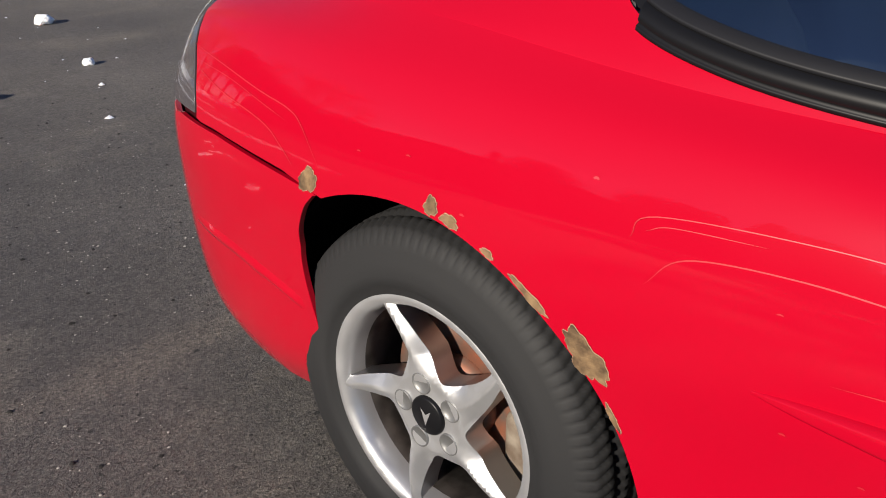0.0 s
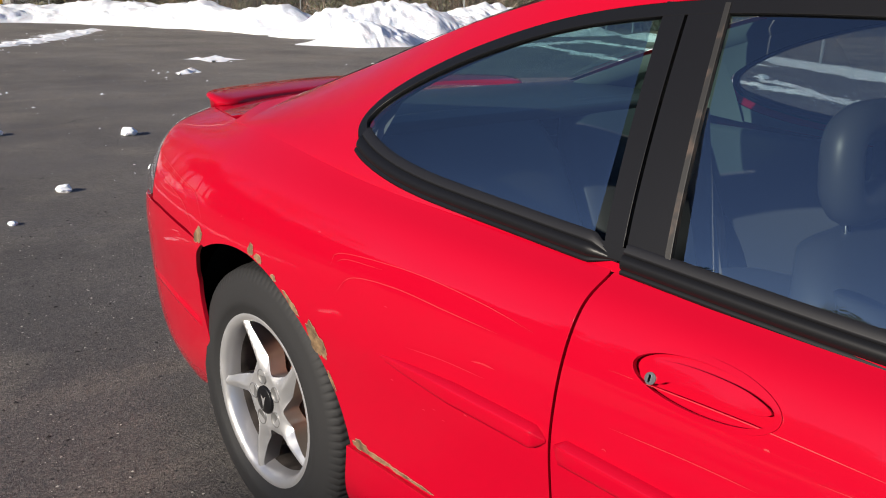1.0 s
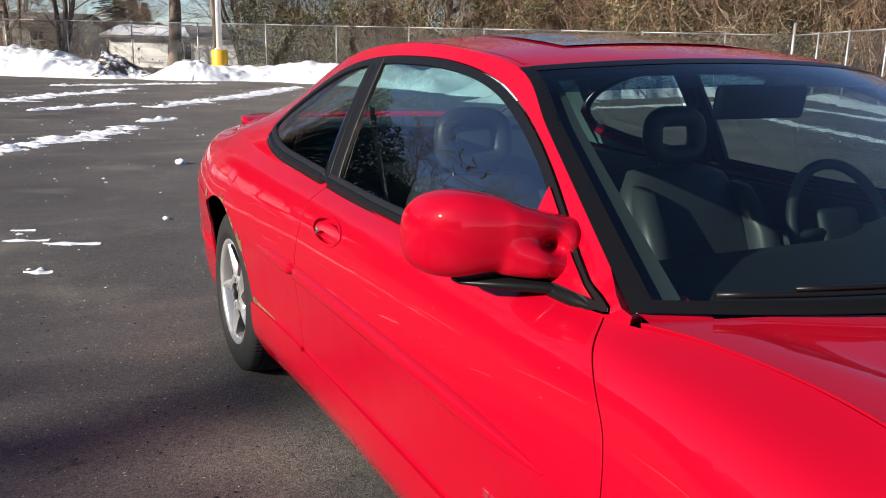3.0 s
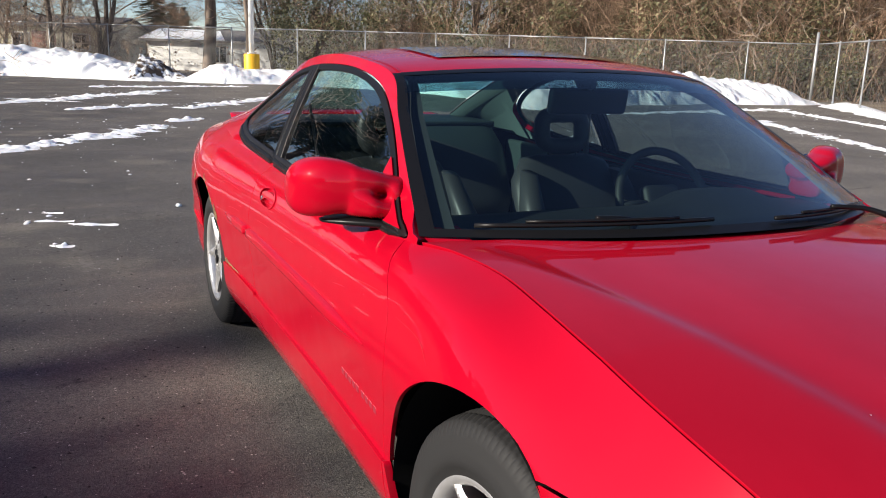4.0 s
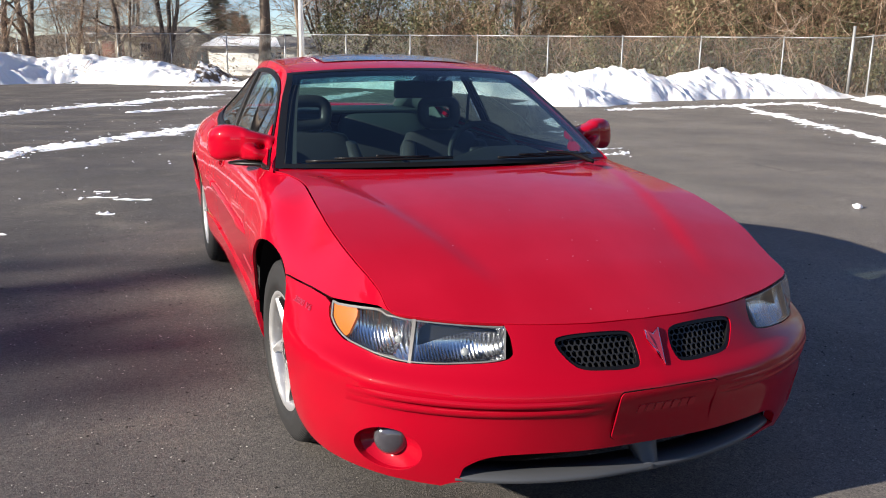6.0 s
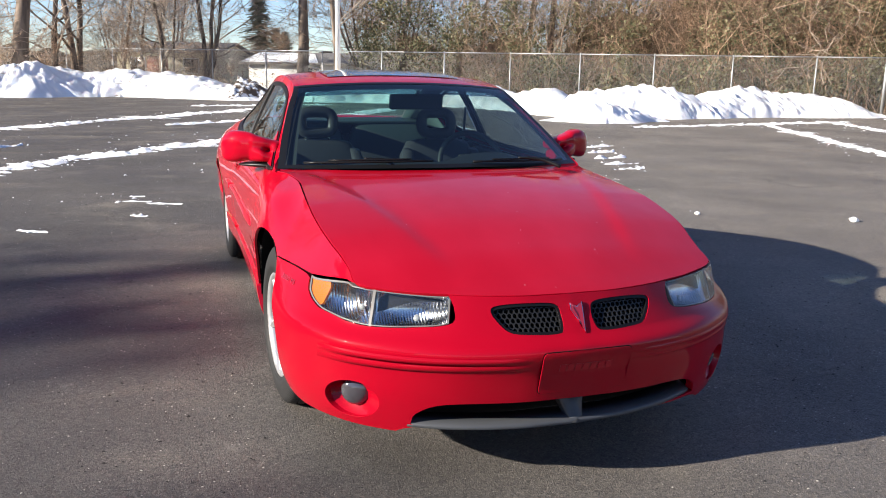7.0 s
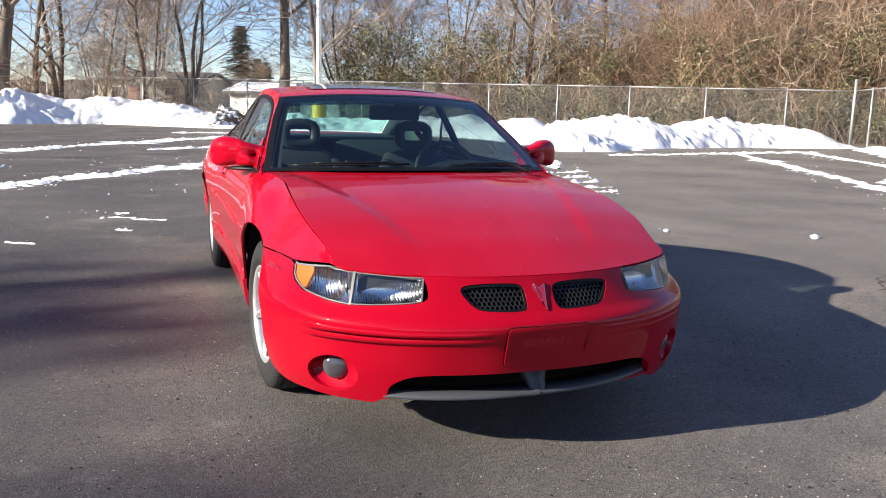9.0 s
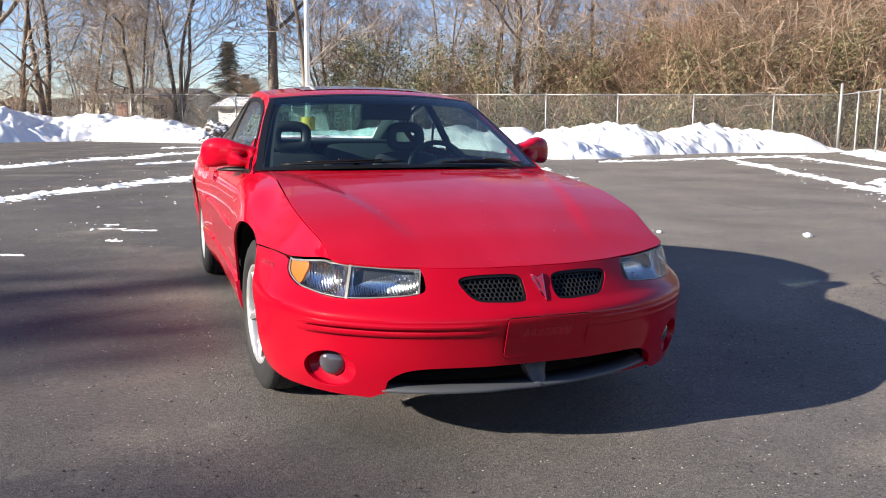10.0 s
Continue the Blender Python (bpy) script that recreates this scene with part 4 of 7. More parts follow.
def face_lift(ab, off):
    """The dished, ridged face of the wheel; the axis is x."""
    ab = np.asarray(ab, float)

    def height(p):
        r = np.hypot(p[:, 0], p[:, 1])
        a = np.arctan2(p[:, 1], p[:, 0]) - swirl(r)
        k = np.round(a / (2 * np.pi / 5)) * (2 * np.pi / 5)
        across = np.abs(r * np.sin(a - k))
        base = np.interp(r, (0, 0.05, 0.08, 0.13, 0.18, 0.21), (0.090, 0.090, 0.094, 0.098, 0.100, 0.100))
        ridge = np.clip((r - 0.07) / 0.04, 0, 1)
        return base - ridge * np.clip(across / 0.022, 0, 1.3) ** 1.2 * 0.016

    e = 0.002
    h = height(ab)
    gy = (height(ab + (e, 0)) - height(ab - (e, 0))) / (2 * e)
    gz = (height(ab + (0, e)) - height(ab - (0, e))) / (2 * e)
    n = np.stack([np.ones_like(h), -gy, -gz], 1)
    n /= np.linalg.norm(n, axis=1)[:, None]
    return np.stack([h + off, ab[:, 0], ab[:, 1]], 1), n


TYRE = tread_mesh()
RIM = lathe_mesh("rim", [(0.060, 0.1865), (0.080, 0.1905), (0.092, 0.1945), (0.0985, 0.199), (0.1035, 0.207), (0.1045, 0.2145), (0.1005, 0.222), (0.092, 0.222)], M_ALLOY)
BARREL = lathe_mesh("barrel", [(-0.09, 0.215), (-0.085, 0.198), (0.03, 0.186), (0.050, 0.184), (0.062, 0.187)], M_BARREL)
DISC = lathe_mesh("brake_disc", [(-0.002, 0.075), (0.012, 0.078), (0.012, 0.145), (-0.004, 0.147), (-0.008, 0.078)], M_DISC)
HUB = lathe_mesh("hub", [(0.012, 0.078), (0.032, 0.075), (0.036, 0.0)], M_DISC, 32)
CAP = lathe_mesh("centre_cap", [(0.080, 0.035), (0.0955, 0.035), (0.0975, 0.032), (0.0985, 0.0)], M_BLACK, 40)
NUT = lathe_mesh("lug_nut", [(0.080, 0.0195), (0.0938, 0.0195), (0.0941, 0.0180), (0.0915, 0.0165), (0.0912, 0.0)], M_NUT, 20)
M_CALIPER = mat("rusty_caliper", (0.2, 0.16, 0.12), 0.7)
noisy(M_CALIPER, 25.0, (0.12, 0.085, 0.06), (0.27, 0.23, 0.18))
CALIPER = mesh_of("caliper", [], [], M_CALIPER)
cb = rounded_box((0.05, 0.070, 0.15), (0.005, 0.138, -0.05), 0.018, 3)
cb.to_mesh(CALIPER)
cb.free()
CALIPER.materials.append(M_CALIPER) if not CALIPER.materials else None
SPOKES = None


def wheel(side, y, turn):
    global SPOKES
    w = new("wheel")
    w.empty_display_size = 0.1
    w.parent = car
    w.matrix_basis = pose(side * (0.744 if y > 0 else 0.730), y, 0.332, 0, 0, (0 if side > 0 else 180) + (4 if y < 0 else 0))
    for nm, me, m in (("tyre", TYRE, M_RUBBER), ("rim", RIM, M_ALLOY), ("barrel", BARREL, M_BARREL), ("brake_disc", DISC, M_DISC), ("brake_hub", HUB, M_DISC), ("caliper", CALIPER, M_CALIPER)):
        part(nm, me, m, w)
    if SPOKES is None:
        ob = sheet("spokes", spoke_outline(), face_lift, M_ALLOY, w, step=0.006, gap=0.0, rim=0.045)
        SPOKES = ob.data
    else:
        ob = part("spokes", SPOKES, M_ALLOY, w)
    ob.rotation_euler = (radians(turn), 0, 0)
    cap = part("centre_cap", CAP, M_BLACK, w)
    part("cap_emblem", mesh_of("cap_emblem", [(0.0995, -0.011, 0.014), (0.0995, 0.0, 0.004), (0.0995, 0.011, 0.014), (0.0995, 0.0, -0.017)], [(0, 1, 3), (1, 2, 3)], M_ALLOY, smooth=False), M_ALLOY, w)
    for k in range(5):
        a = radians(72 * k + turn)
        part("lug_nut", NUT, M_NUT, w).location = (0, 0.0575 * math.cos(a), 0.0575 * math.sin(a))
    return w


for sd, y, trn in ((-1, AXLE, 105), (-1, -AXLE, 115), (1, AXLE, 40), (1, -AXLE, 10)):
    wheel(sd, y, trn)

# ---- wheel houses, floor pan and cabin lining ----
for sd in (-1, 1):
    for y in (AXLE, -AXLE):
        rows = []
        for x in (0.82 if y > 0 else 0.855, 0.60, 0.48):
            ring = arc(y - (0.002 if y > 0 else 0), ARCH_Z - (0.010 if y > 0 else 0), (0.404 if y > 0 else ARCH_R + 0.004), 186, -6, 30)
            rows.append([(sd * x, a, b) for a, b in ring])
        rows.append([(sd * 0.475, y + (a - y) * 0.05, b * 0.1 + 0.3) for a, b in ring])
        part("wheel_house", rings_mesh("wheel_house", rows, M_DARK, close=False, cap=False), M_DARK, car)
# floor pan and a plain engine-bay box added to block light through the body
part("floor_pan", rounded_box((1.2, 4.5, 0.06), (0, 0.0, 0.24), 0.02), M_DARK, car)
part("engine_bay_box", rounded_box((1.0, 1.0, 0.36), (0, -1.55, 0.46), 0.03), M_DARK, car)
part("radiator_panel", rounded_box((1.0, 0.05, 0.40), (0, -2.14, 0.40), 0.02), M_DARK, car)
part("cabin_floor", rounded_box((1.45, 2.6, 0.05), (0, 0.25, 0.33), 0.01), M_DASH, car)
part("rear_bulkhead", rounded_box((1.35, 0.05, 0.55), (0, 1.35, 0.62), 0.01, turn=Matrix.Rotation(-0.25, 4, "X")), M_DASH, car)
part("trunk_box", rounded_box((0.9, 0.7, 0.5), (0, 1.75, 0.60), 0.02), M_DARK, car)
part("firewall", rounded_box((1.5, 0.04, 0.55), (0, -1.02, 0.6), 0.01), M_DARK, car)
for sd in (-1, 1):
    part("door_card", rounded_box((0.05, 1.45, 0.52), (sd * 0.715, -0.24, 0.625), 0.02), M_DASH, car)
    part("quarter_trim", rounded_box((0.05, 0.75, 0.52), (sd * 0.705, 0.90, 0.645), 0.02), M_LEATHER, car)
    part("armrest", rounded_box((0.06, 0.5, 0.05), (sd * 0.68, -0.05, 0.72), 0.02), M_LEATHER, car)
lin = [top_point(np.full(41, w), np.linspace(-0.97, 0.97, 41)) - (0, 0, 0.028) for w in np.linspace(2.95, 6.75, 30)]
part("headliner", rings_mesh("headliner", [r.tolist() for r in lin], M_LINER, close=False, cap=False), M_LINER, car)
for sd in (-1, 1):
    rows = [[(top_point(np.array([w]), np.array([sd * a]))[0] - (0, 0, dz)).tolist() for a, dz in ((0.90, 0.012), (0.93, 0.035), (0.985, 0.045))] for w in np.linspace(6.6, 8.95, 16)]
    part("pillar_lining", rings_mesh("pillar_lining", rows, M_LINER, close=False, cap=False), M_LINER, car)
    rows = [[(top_point(np.array([w]), np.array([sd * a]))[0] - (0, 0, dz)).tolist() for a, dz in ((0.90, 0.010), (0.93, 0.03), (0.985, 0.035))] for w in np.linspace(0.2, 3.0, 16)]
    part("pillar_lining", rings_mesh("pillar_lining", rows, M_DASH, close=False, cap=False), M_DASH, car)
    # broad inner panel behind the quarter window
    rows = []
    for yy in np.linspace(1.14, 1.70, 10):
        xr, zr = rail_at(np.array([yy]))
        xb, zb = belt_at(np.array([yy]))
        rows.append([(sd * (xb[0] - 0.04), yy, zb[0] - 0.02), (sd * ((xb[0] + xr[0]) / 2 - 0.035), yy, (zb[0] + zr[0]) / 2), (sd * (xr[0] - 0.03), yy, zr[0] - 0.01)])
    part("pillar_lining", rings_mesh("pillar_lining", rows, M_LINER, close=False, cap=False), M_LINER, car)
part("parcel_shelf", rounded_box((1.2, 0.5, 0.03), (0, 1.50, 0.985), 0.01), M_LEATHER, car)


# ---- seats ----
def slab(rows, n=20, power=3.2):
    """Rounded cushion rings: (centre x, y, z, half width, half depth) with a tilt in the y-z plane."""
    rings = []
    for cx, cy, cz, hw, hd, ty, tz in rows:
        ring = []
        for a in np.linspace(0, 2 * math.pi, n, endpoint=False):
            c, s = math.cos(a), math.sin(a)
            u = math.copysign(abs(c) ** (2 / power), c) * hw
            v = math.copysign(abs(s) ** (2 / power), s) * hd
            ring.append((cx + u, cy + v * ty, cz + v * tz))
        rings.append(ring)
    return rings


def seat(x, back_by):
    st = new("front_seat")
    st.parent = car
    st.empty_display_size = 0.1
    st.location = (x, back_by, -0.035)
    back = slab([(0, 0.02, 0.52, 0.20, 0.05, 1, 0.2), (0, 0.04, 0.56, 0.25, 0.085, 1, 0.25), (0, 0.11, 0.72, 0.265, 0.085, 1, 0.25), (0, 0.18, 0.88, 0.25, 0.07, 1, 0.25), (0, 0.215, 0.965, 0.20, 0.05, 1, 0.25), (0, 0.225, 0.985, 0.12, 0.02, 1, 0.25)])
    part("backrest", rings_mesh("backrest", back, M_LEATHER), M_LEATHER, st)
    for sd in (-1, 1):
        wing = slab([(sd * 0.22, 0.0, 0.55, 0.03, 0.05, 1, 0.2), (sd * 0.235, -0.01, 0.62, 0.05, 0.07, 1, 0.2), (sd * 0.235, 0.05, 0.80, 0.045, 0.06, 1, 0.2), (sd * 0.21, 0.13, 0.93, 0.03, 0.04, 1, 0.2)], 14, 2.4)
        part("bolster", rings_mesh("bolster", wing, M_LEATHER), M_LEATHER, st)
        part("headrest_post", tube("headrest_post", [(sd * 0.07, 0.22, 0.96), (sd * 0.07, 0.235, 1.04)], 0.006, M_CHROME), M_CHROME, st)
    part("cushion", rings_mesh("cushion", slab([(0, -0.18, 0.40, 0.24, 0.26, 1, 0), (0, -0.18, 0.46, 0.26, 0.28, 1, 0), (0, -0.18, 0.52, 0.25, 0.27, 1, -0.05), (0, -0.18, 0.54, 0.18, 0.2, 1, -0.05)]), M_LEATHER), M_LEATHER, st)
    # headrest: a padded ring with an opening in its middle
    rings = []
    for a in np.linspace(0, 2 * math.pi, 32, endpoint=False):
        c, s = math.cos(a), math.sin(a)
        cx, cz = 0.096 * math.copysign(abs(c) ** 0.6, c), 1.085 + 0.064 * math.copysign(abs(s) ** 0.6, s)
        ring = []
        for b in np.linspace(0, 2 * math.pi, 12, endpoint=False):
            k = 0.034 * math.cos(b)
            ring.append((cx + k * c, 0.240 + 0.032 * math.sin(b) + 0.12 * (cz - 1.1), cz + k * s))
        rings.append(ring)
    part("headrest", rings_mesh("headrest", rings, M_LEATHER, wrap=True, cap=False), M_LEATHER, st)
    return st


seat(-0.37, 0.06)
seat(0.37, 0.01)
for sd in (-1, 1):
    strap = []
    for u in np.linspace(0, 1, 9):
        c = np.array([sd * (0.635 - 0.05 * u), 0.450 - 0.11 * u + 0.02 * math.sin(3 * u), 1.14 - 0.46 * u])
        strap.append([tuple(c + (0, -0.023, -0.004)), tuple(c + (sd * 0.0015, 0, 0)), tuple(c + (0, 0.023, 0.004)), tuple(c - (sd * 0.0015, 0, 0))])
    part("seat_belt", rings_mesh("seat_belt", strap, M_BELT), M_BELT, car)
bench = new("rear_seat")
bench.parent = car
for x in (-0.33, 0.33):
    part("backrest", rings_mesh("backrest", slab([(x, 1.08, 0.5, 0.28, 0.07, 1, 0.2), (x, 1.15, 0.65, 0.32, 0.09, 1, 0.25), (x, 1.25, 0.88, 0.31, 0.08, 1, 0.25), (x, 1.30, 0.985, 0.26, 0.06, 1, 0.25), (x, 1.31, 1.0, 0.18, 0.02, 1, 0.2)]), M_LEATHER), M_LEATHER, bench)
part("cushion", rings_mesh("cushion", slab([(0, 0.82, 0.40, 0.62, 0.24, 1, 0), (0, 0.82, 0.50, 0.64, 0.26, 1, 0), (0, 0.82, 0.53, 0.55, 0.2, 1, 0)]), M_LEATHER), M_LEATHER, bench)

# ---- dashboard, steering wheel, inside mirror ----
dash = []
for x in np.linspace(-0.665, 0.665, 33):
    hoodz = 0.045 * math.exp(-((x - 0.36) / 0.17) ** 4)
    y0 = -1.03 + 0.16 * (x / 0.71) ** 2
    dash.append([(x, y0, 0.60), (x, y0, 0.912), (x, y0 + 0.1, 0.918), (x, -0.70, 0.915 + hoodz), (x, -0.60, 0.90 + hoodz), (x, -0.565, 0.87 + hoodz * 0.5), (x, -0.60, 0.78), (x, -0.62, 0.60)])
part("dashboard", rings_mesh("dashboard", dash, M_DASH), M_DASH, car)
part("centre_console", rounded_box((0.24, 0.9, 0.22), (0, -0.25, 0.46), 0.04), M_DASH, car)
sw = new("steering_wheel")
sw.parent = car
sw.matrix_basis = Matrix.Translation((0.37, -0.42, 0.865)) @ Matrix.Rotation(radians(66), 4, "X")
rim_rings = [[((0.185 + 0.015 * math.cos(b)) * math.cos(a), (0.185 + 0.015 * math.cos(b)) * math.sin(a), 0.015 * math.sin(b)) for b in np.linspace(0, 2 * math.pi, 10, endpoint=False)] for a in np.linspace(0, 2 * math.pi, 40, endpoint=False)]
part("rim", rings_mesh("rim", rim_rings, M_DASH, wrap=True, cap=False), M_DASH, sw)
part("hub", rounded_box((0.15, 0.13, 0.05), (0, 0, -0.015), 0.02), M_DASH, sw)
for q in ((1, 0), (-1, 0), (0.5, -0.8), (-0.5, -0.8)):
    part("spoke", tube("spoke", [(q[0] * 0.05, q[1] * 0.05, -0.01), (q[0] * 0.18, q[1] * 0.18, 0)], 0.014, M_DASH), M_DASH, sw)
im = new("inside_mirror")
im.parent = car
im.location = (0.055, -0.38, 1.205)
part("housing", rounded_box((0.30, 0.03, 0.085), (0, 0, 0), 0.02, turn=Matrix.Rotation(0.15, 4, "X")), M_DASH, im)
part("stem", tube("stem", [(0, 0, 0.02), (0, -0.03, 0.06)], 0.01, M_DASH), M_DASH, im)


# ---- outside mirrors ----
def blended(name, meshes, material, voxel=0.006):
    """Several closed shells run together into one smooth skin."""
    bm = bmesh.new()
    for me in meshes:
        bm.from_mesh(me)
    me = bpy.data.meshes.new(name)
    bm.to_mesh(me)
    bm.free()
    tmp = new("tmp", me)
    rm = tmp.modifiers.new("remesh", "REMESH")
    rm.mode, rm.voxel_size, rm.use_smooth_shade = "VOXEL", voxel, True
    sm = tmp.modifiers.new("smooth", "SMOOTH")
    sm.factor, sm.iterations = 0.5, 12
    bpy.context.view_layer.update()
    out = bpy.data.meshes.new_from_object(tmp.evaluated_get(bpy.context.evaluated_depsgraph_get()))
    bpy.data.objects.remove(tmp)
    out.materials.clear()
    out.materials.append(material)
    return out


def door_mirror(side, door):
    mr = new("door_mirror")
    mr.parent = car

    def ring(x, y, z, hy, hz, pw=3.0, n=28):
        out = []
        for a in np.linspace(0, 2 * math.pi, n, endpoint=False):
            c, s = math.cos(a), math.sin(a)
            out.append((side * x, y + hy * math.copysign(abs(c) ** (2 / pw), c), z + hz * math.copysign(abs(s) ** (2 / pw), s)))
        return out if side > 0 else out[::-1]
    knots = [(0.806, -0.655, 0.996, 0.050, 0.046), (0.826, -0.648, 0.998, 0.060, 0.058), (0.850, -0.634, 1.000, 0.066, 0.066), (0.880, -0.616, 0.999, 0.072, 0.072), (0.910, -0.600, 0.997, 0.075, 0.076), (0.938, -0.584, 0.993, 0.073, 0.074),
             (0.960, -0.570, 0.989, 0.064, 0.066), (0.976, -0.560, 0.985, 0.048, 0.050), (0.983, -0.555, 0.982, 0.028, 0.030), (0.985, -0.553, 0.981, 0.008, 0.010)]
    up = [(0.700, -0.668, 0.998, 0.050, 0.026), (0.728, -0.660, 1.004, 0.056, 0.025), (0.765, -0.656, 1.012, 0.060, 0.025), (0.800, -0.653, 1.016, 0.062, 0.031), (0.850, -0.640, 1.018, 0.064, 0.042)]
    lo = [(0.715, -0.690, 0.940, 0.066, 0.026), (0.745, -0.684, 0.946, 0.064, 0.025), (0.780, -0.676, 0.952, 0.064, 0.026), (0.812, -0.668, 0.960, 0.068, 0.034), (0.855, -0.640, 0.970, 0.064, 0.042)]
    foot = [(0.730, -0.672, 0.982, 0.062, 0.044), (0.752, -0.672, 0.982, 0.060, 0.043), (0.762, -0.668, 0.982, 0.046, 0.034)]
    shell = [rings_mesh("shell", [ring(*q) for q in crom(kn, 4)], M_PAINT) for kn in (knots, up, lo, foot)]
    part("housing", blended("housing", shell, M_PAINT), M_PAINT, mr)
    under = crom([(0.735, -0.70, 0.902, 0.055, 0.012), (0.79, -0.68, 0.912, 0.050, 0.012), (0.86, -0.63, 0.912, 0.045, 0.010), (0.905, -0.60, 0.908, 0.02, 0.004)], 4)
    part("mirror_base", rings_mesh("mirror_base", [ring(*q) for q in under], M_BLACK), M_BLACK, mr)
    ang = np.linspace(0, 2 * math.pi, 24, endpoint=False)
    g = rings_mesh("mirror_glass", [[(side * (0.905 + k * math.cos(a)), -0.524 + d, 0.990 + 0.85 * k * math.sin(a)) for a in ang] for k, d in ((0.054, 0.0), (0.048, 0.003))], M_CHROME)
    part("mirror_glass", g, M_CHROME, mr)
    sail = np.array(straight([(-0.832, 0.919), (-0.605, 0.922), (-0.598, 1.0), (-0.598, 1.064), (-0.655, 1.027), (-0.742, 0.966), (-0.800, 0.932), (-0.832, 0.919)], 0.02))
    sheet("sail_plate", sail, lambda q, f: side_lift(side)(q, f + 0.011), M_PAINT, mr, gap=0.0)
    sheet("sail_trim", sail, lambda q, f: side_lift(side)(q, f - 0.014), M_DASH, mr, gap=0.0, rim=0.0)


for sd, dr in zip((-1, 1), doors):
    door_mirror(sd, dr)


# ---- door handle ----
def handle(side, door):
    L = body_lift(side)
    ring = oval(0.265, 0.817, 0.109, 0.0385, 48)
    sheet("handle_rim", side_ab(ring), lambda q, f: L(q, f + 0.004), M_PAINT, door, holes=[side_ab(oval(0.265, 0.817, 0.101, 0.0305, 48))], gap=0.0, rim=0.012, step=0.01)
    cup = oval(0.265, 0.817, 0.105, 0.0345, 48)
    sheet("handle_cup", side_ab(cup), lambda q, f: L(q, f - 0.014), M_PAINT, door, gap=0.0, rim=0.0, step=0.012)
    grip = crom([(0.352, 0.818), (0.340, 0.829), (0.300, 0.836), (0.252, 0.8375), (0.205, 0.834), (0.172, 0.823), (0.182, 0.815), (0.212, 0.8115), (0.300, 0.8115), (0.322, 0.8035), (0.340, 0.8005), (0.352, 0.806)], 5, True)
    sheet("handle_grip", side_ab(grip), lambda q, f: L(q, f + 0.0005), M_PAINT, door, gap=0.0, rim=0.0105, step=0.01)
    lk = oval(0.335, 0.806, 0.008, 0.008, 20)
    sheet("lock", side_ab(lk), lambda q, f: L(q, f + 0.003), M_GREYLIP, door, gap=0.0, rim=0.004, step=0.01)
    slot = np.array([(0.3335, 0.801), (0.3365, 0.801), (0.3365, 0.811), (0.3335, 0.811)])
    sheet("key_slot", side_ab(slot), lambda q, f: L(q, f + 0.0045), M_CHROME, door, gap=0.0, rim=0.002, step=0.01)


for sd, dr in zip((-1, 1), doors):
    handle(sd, dr)


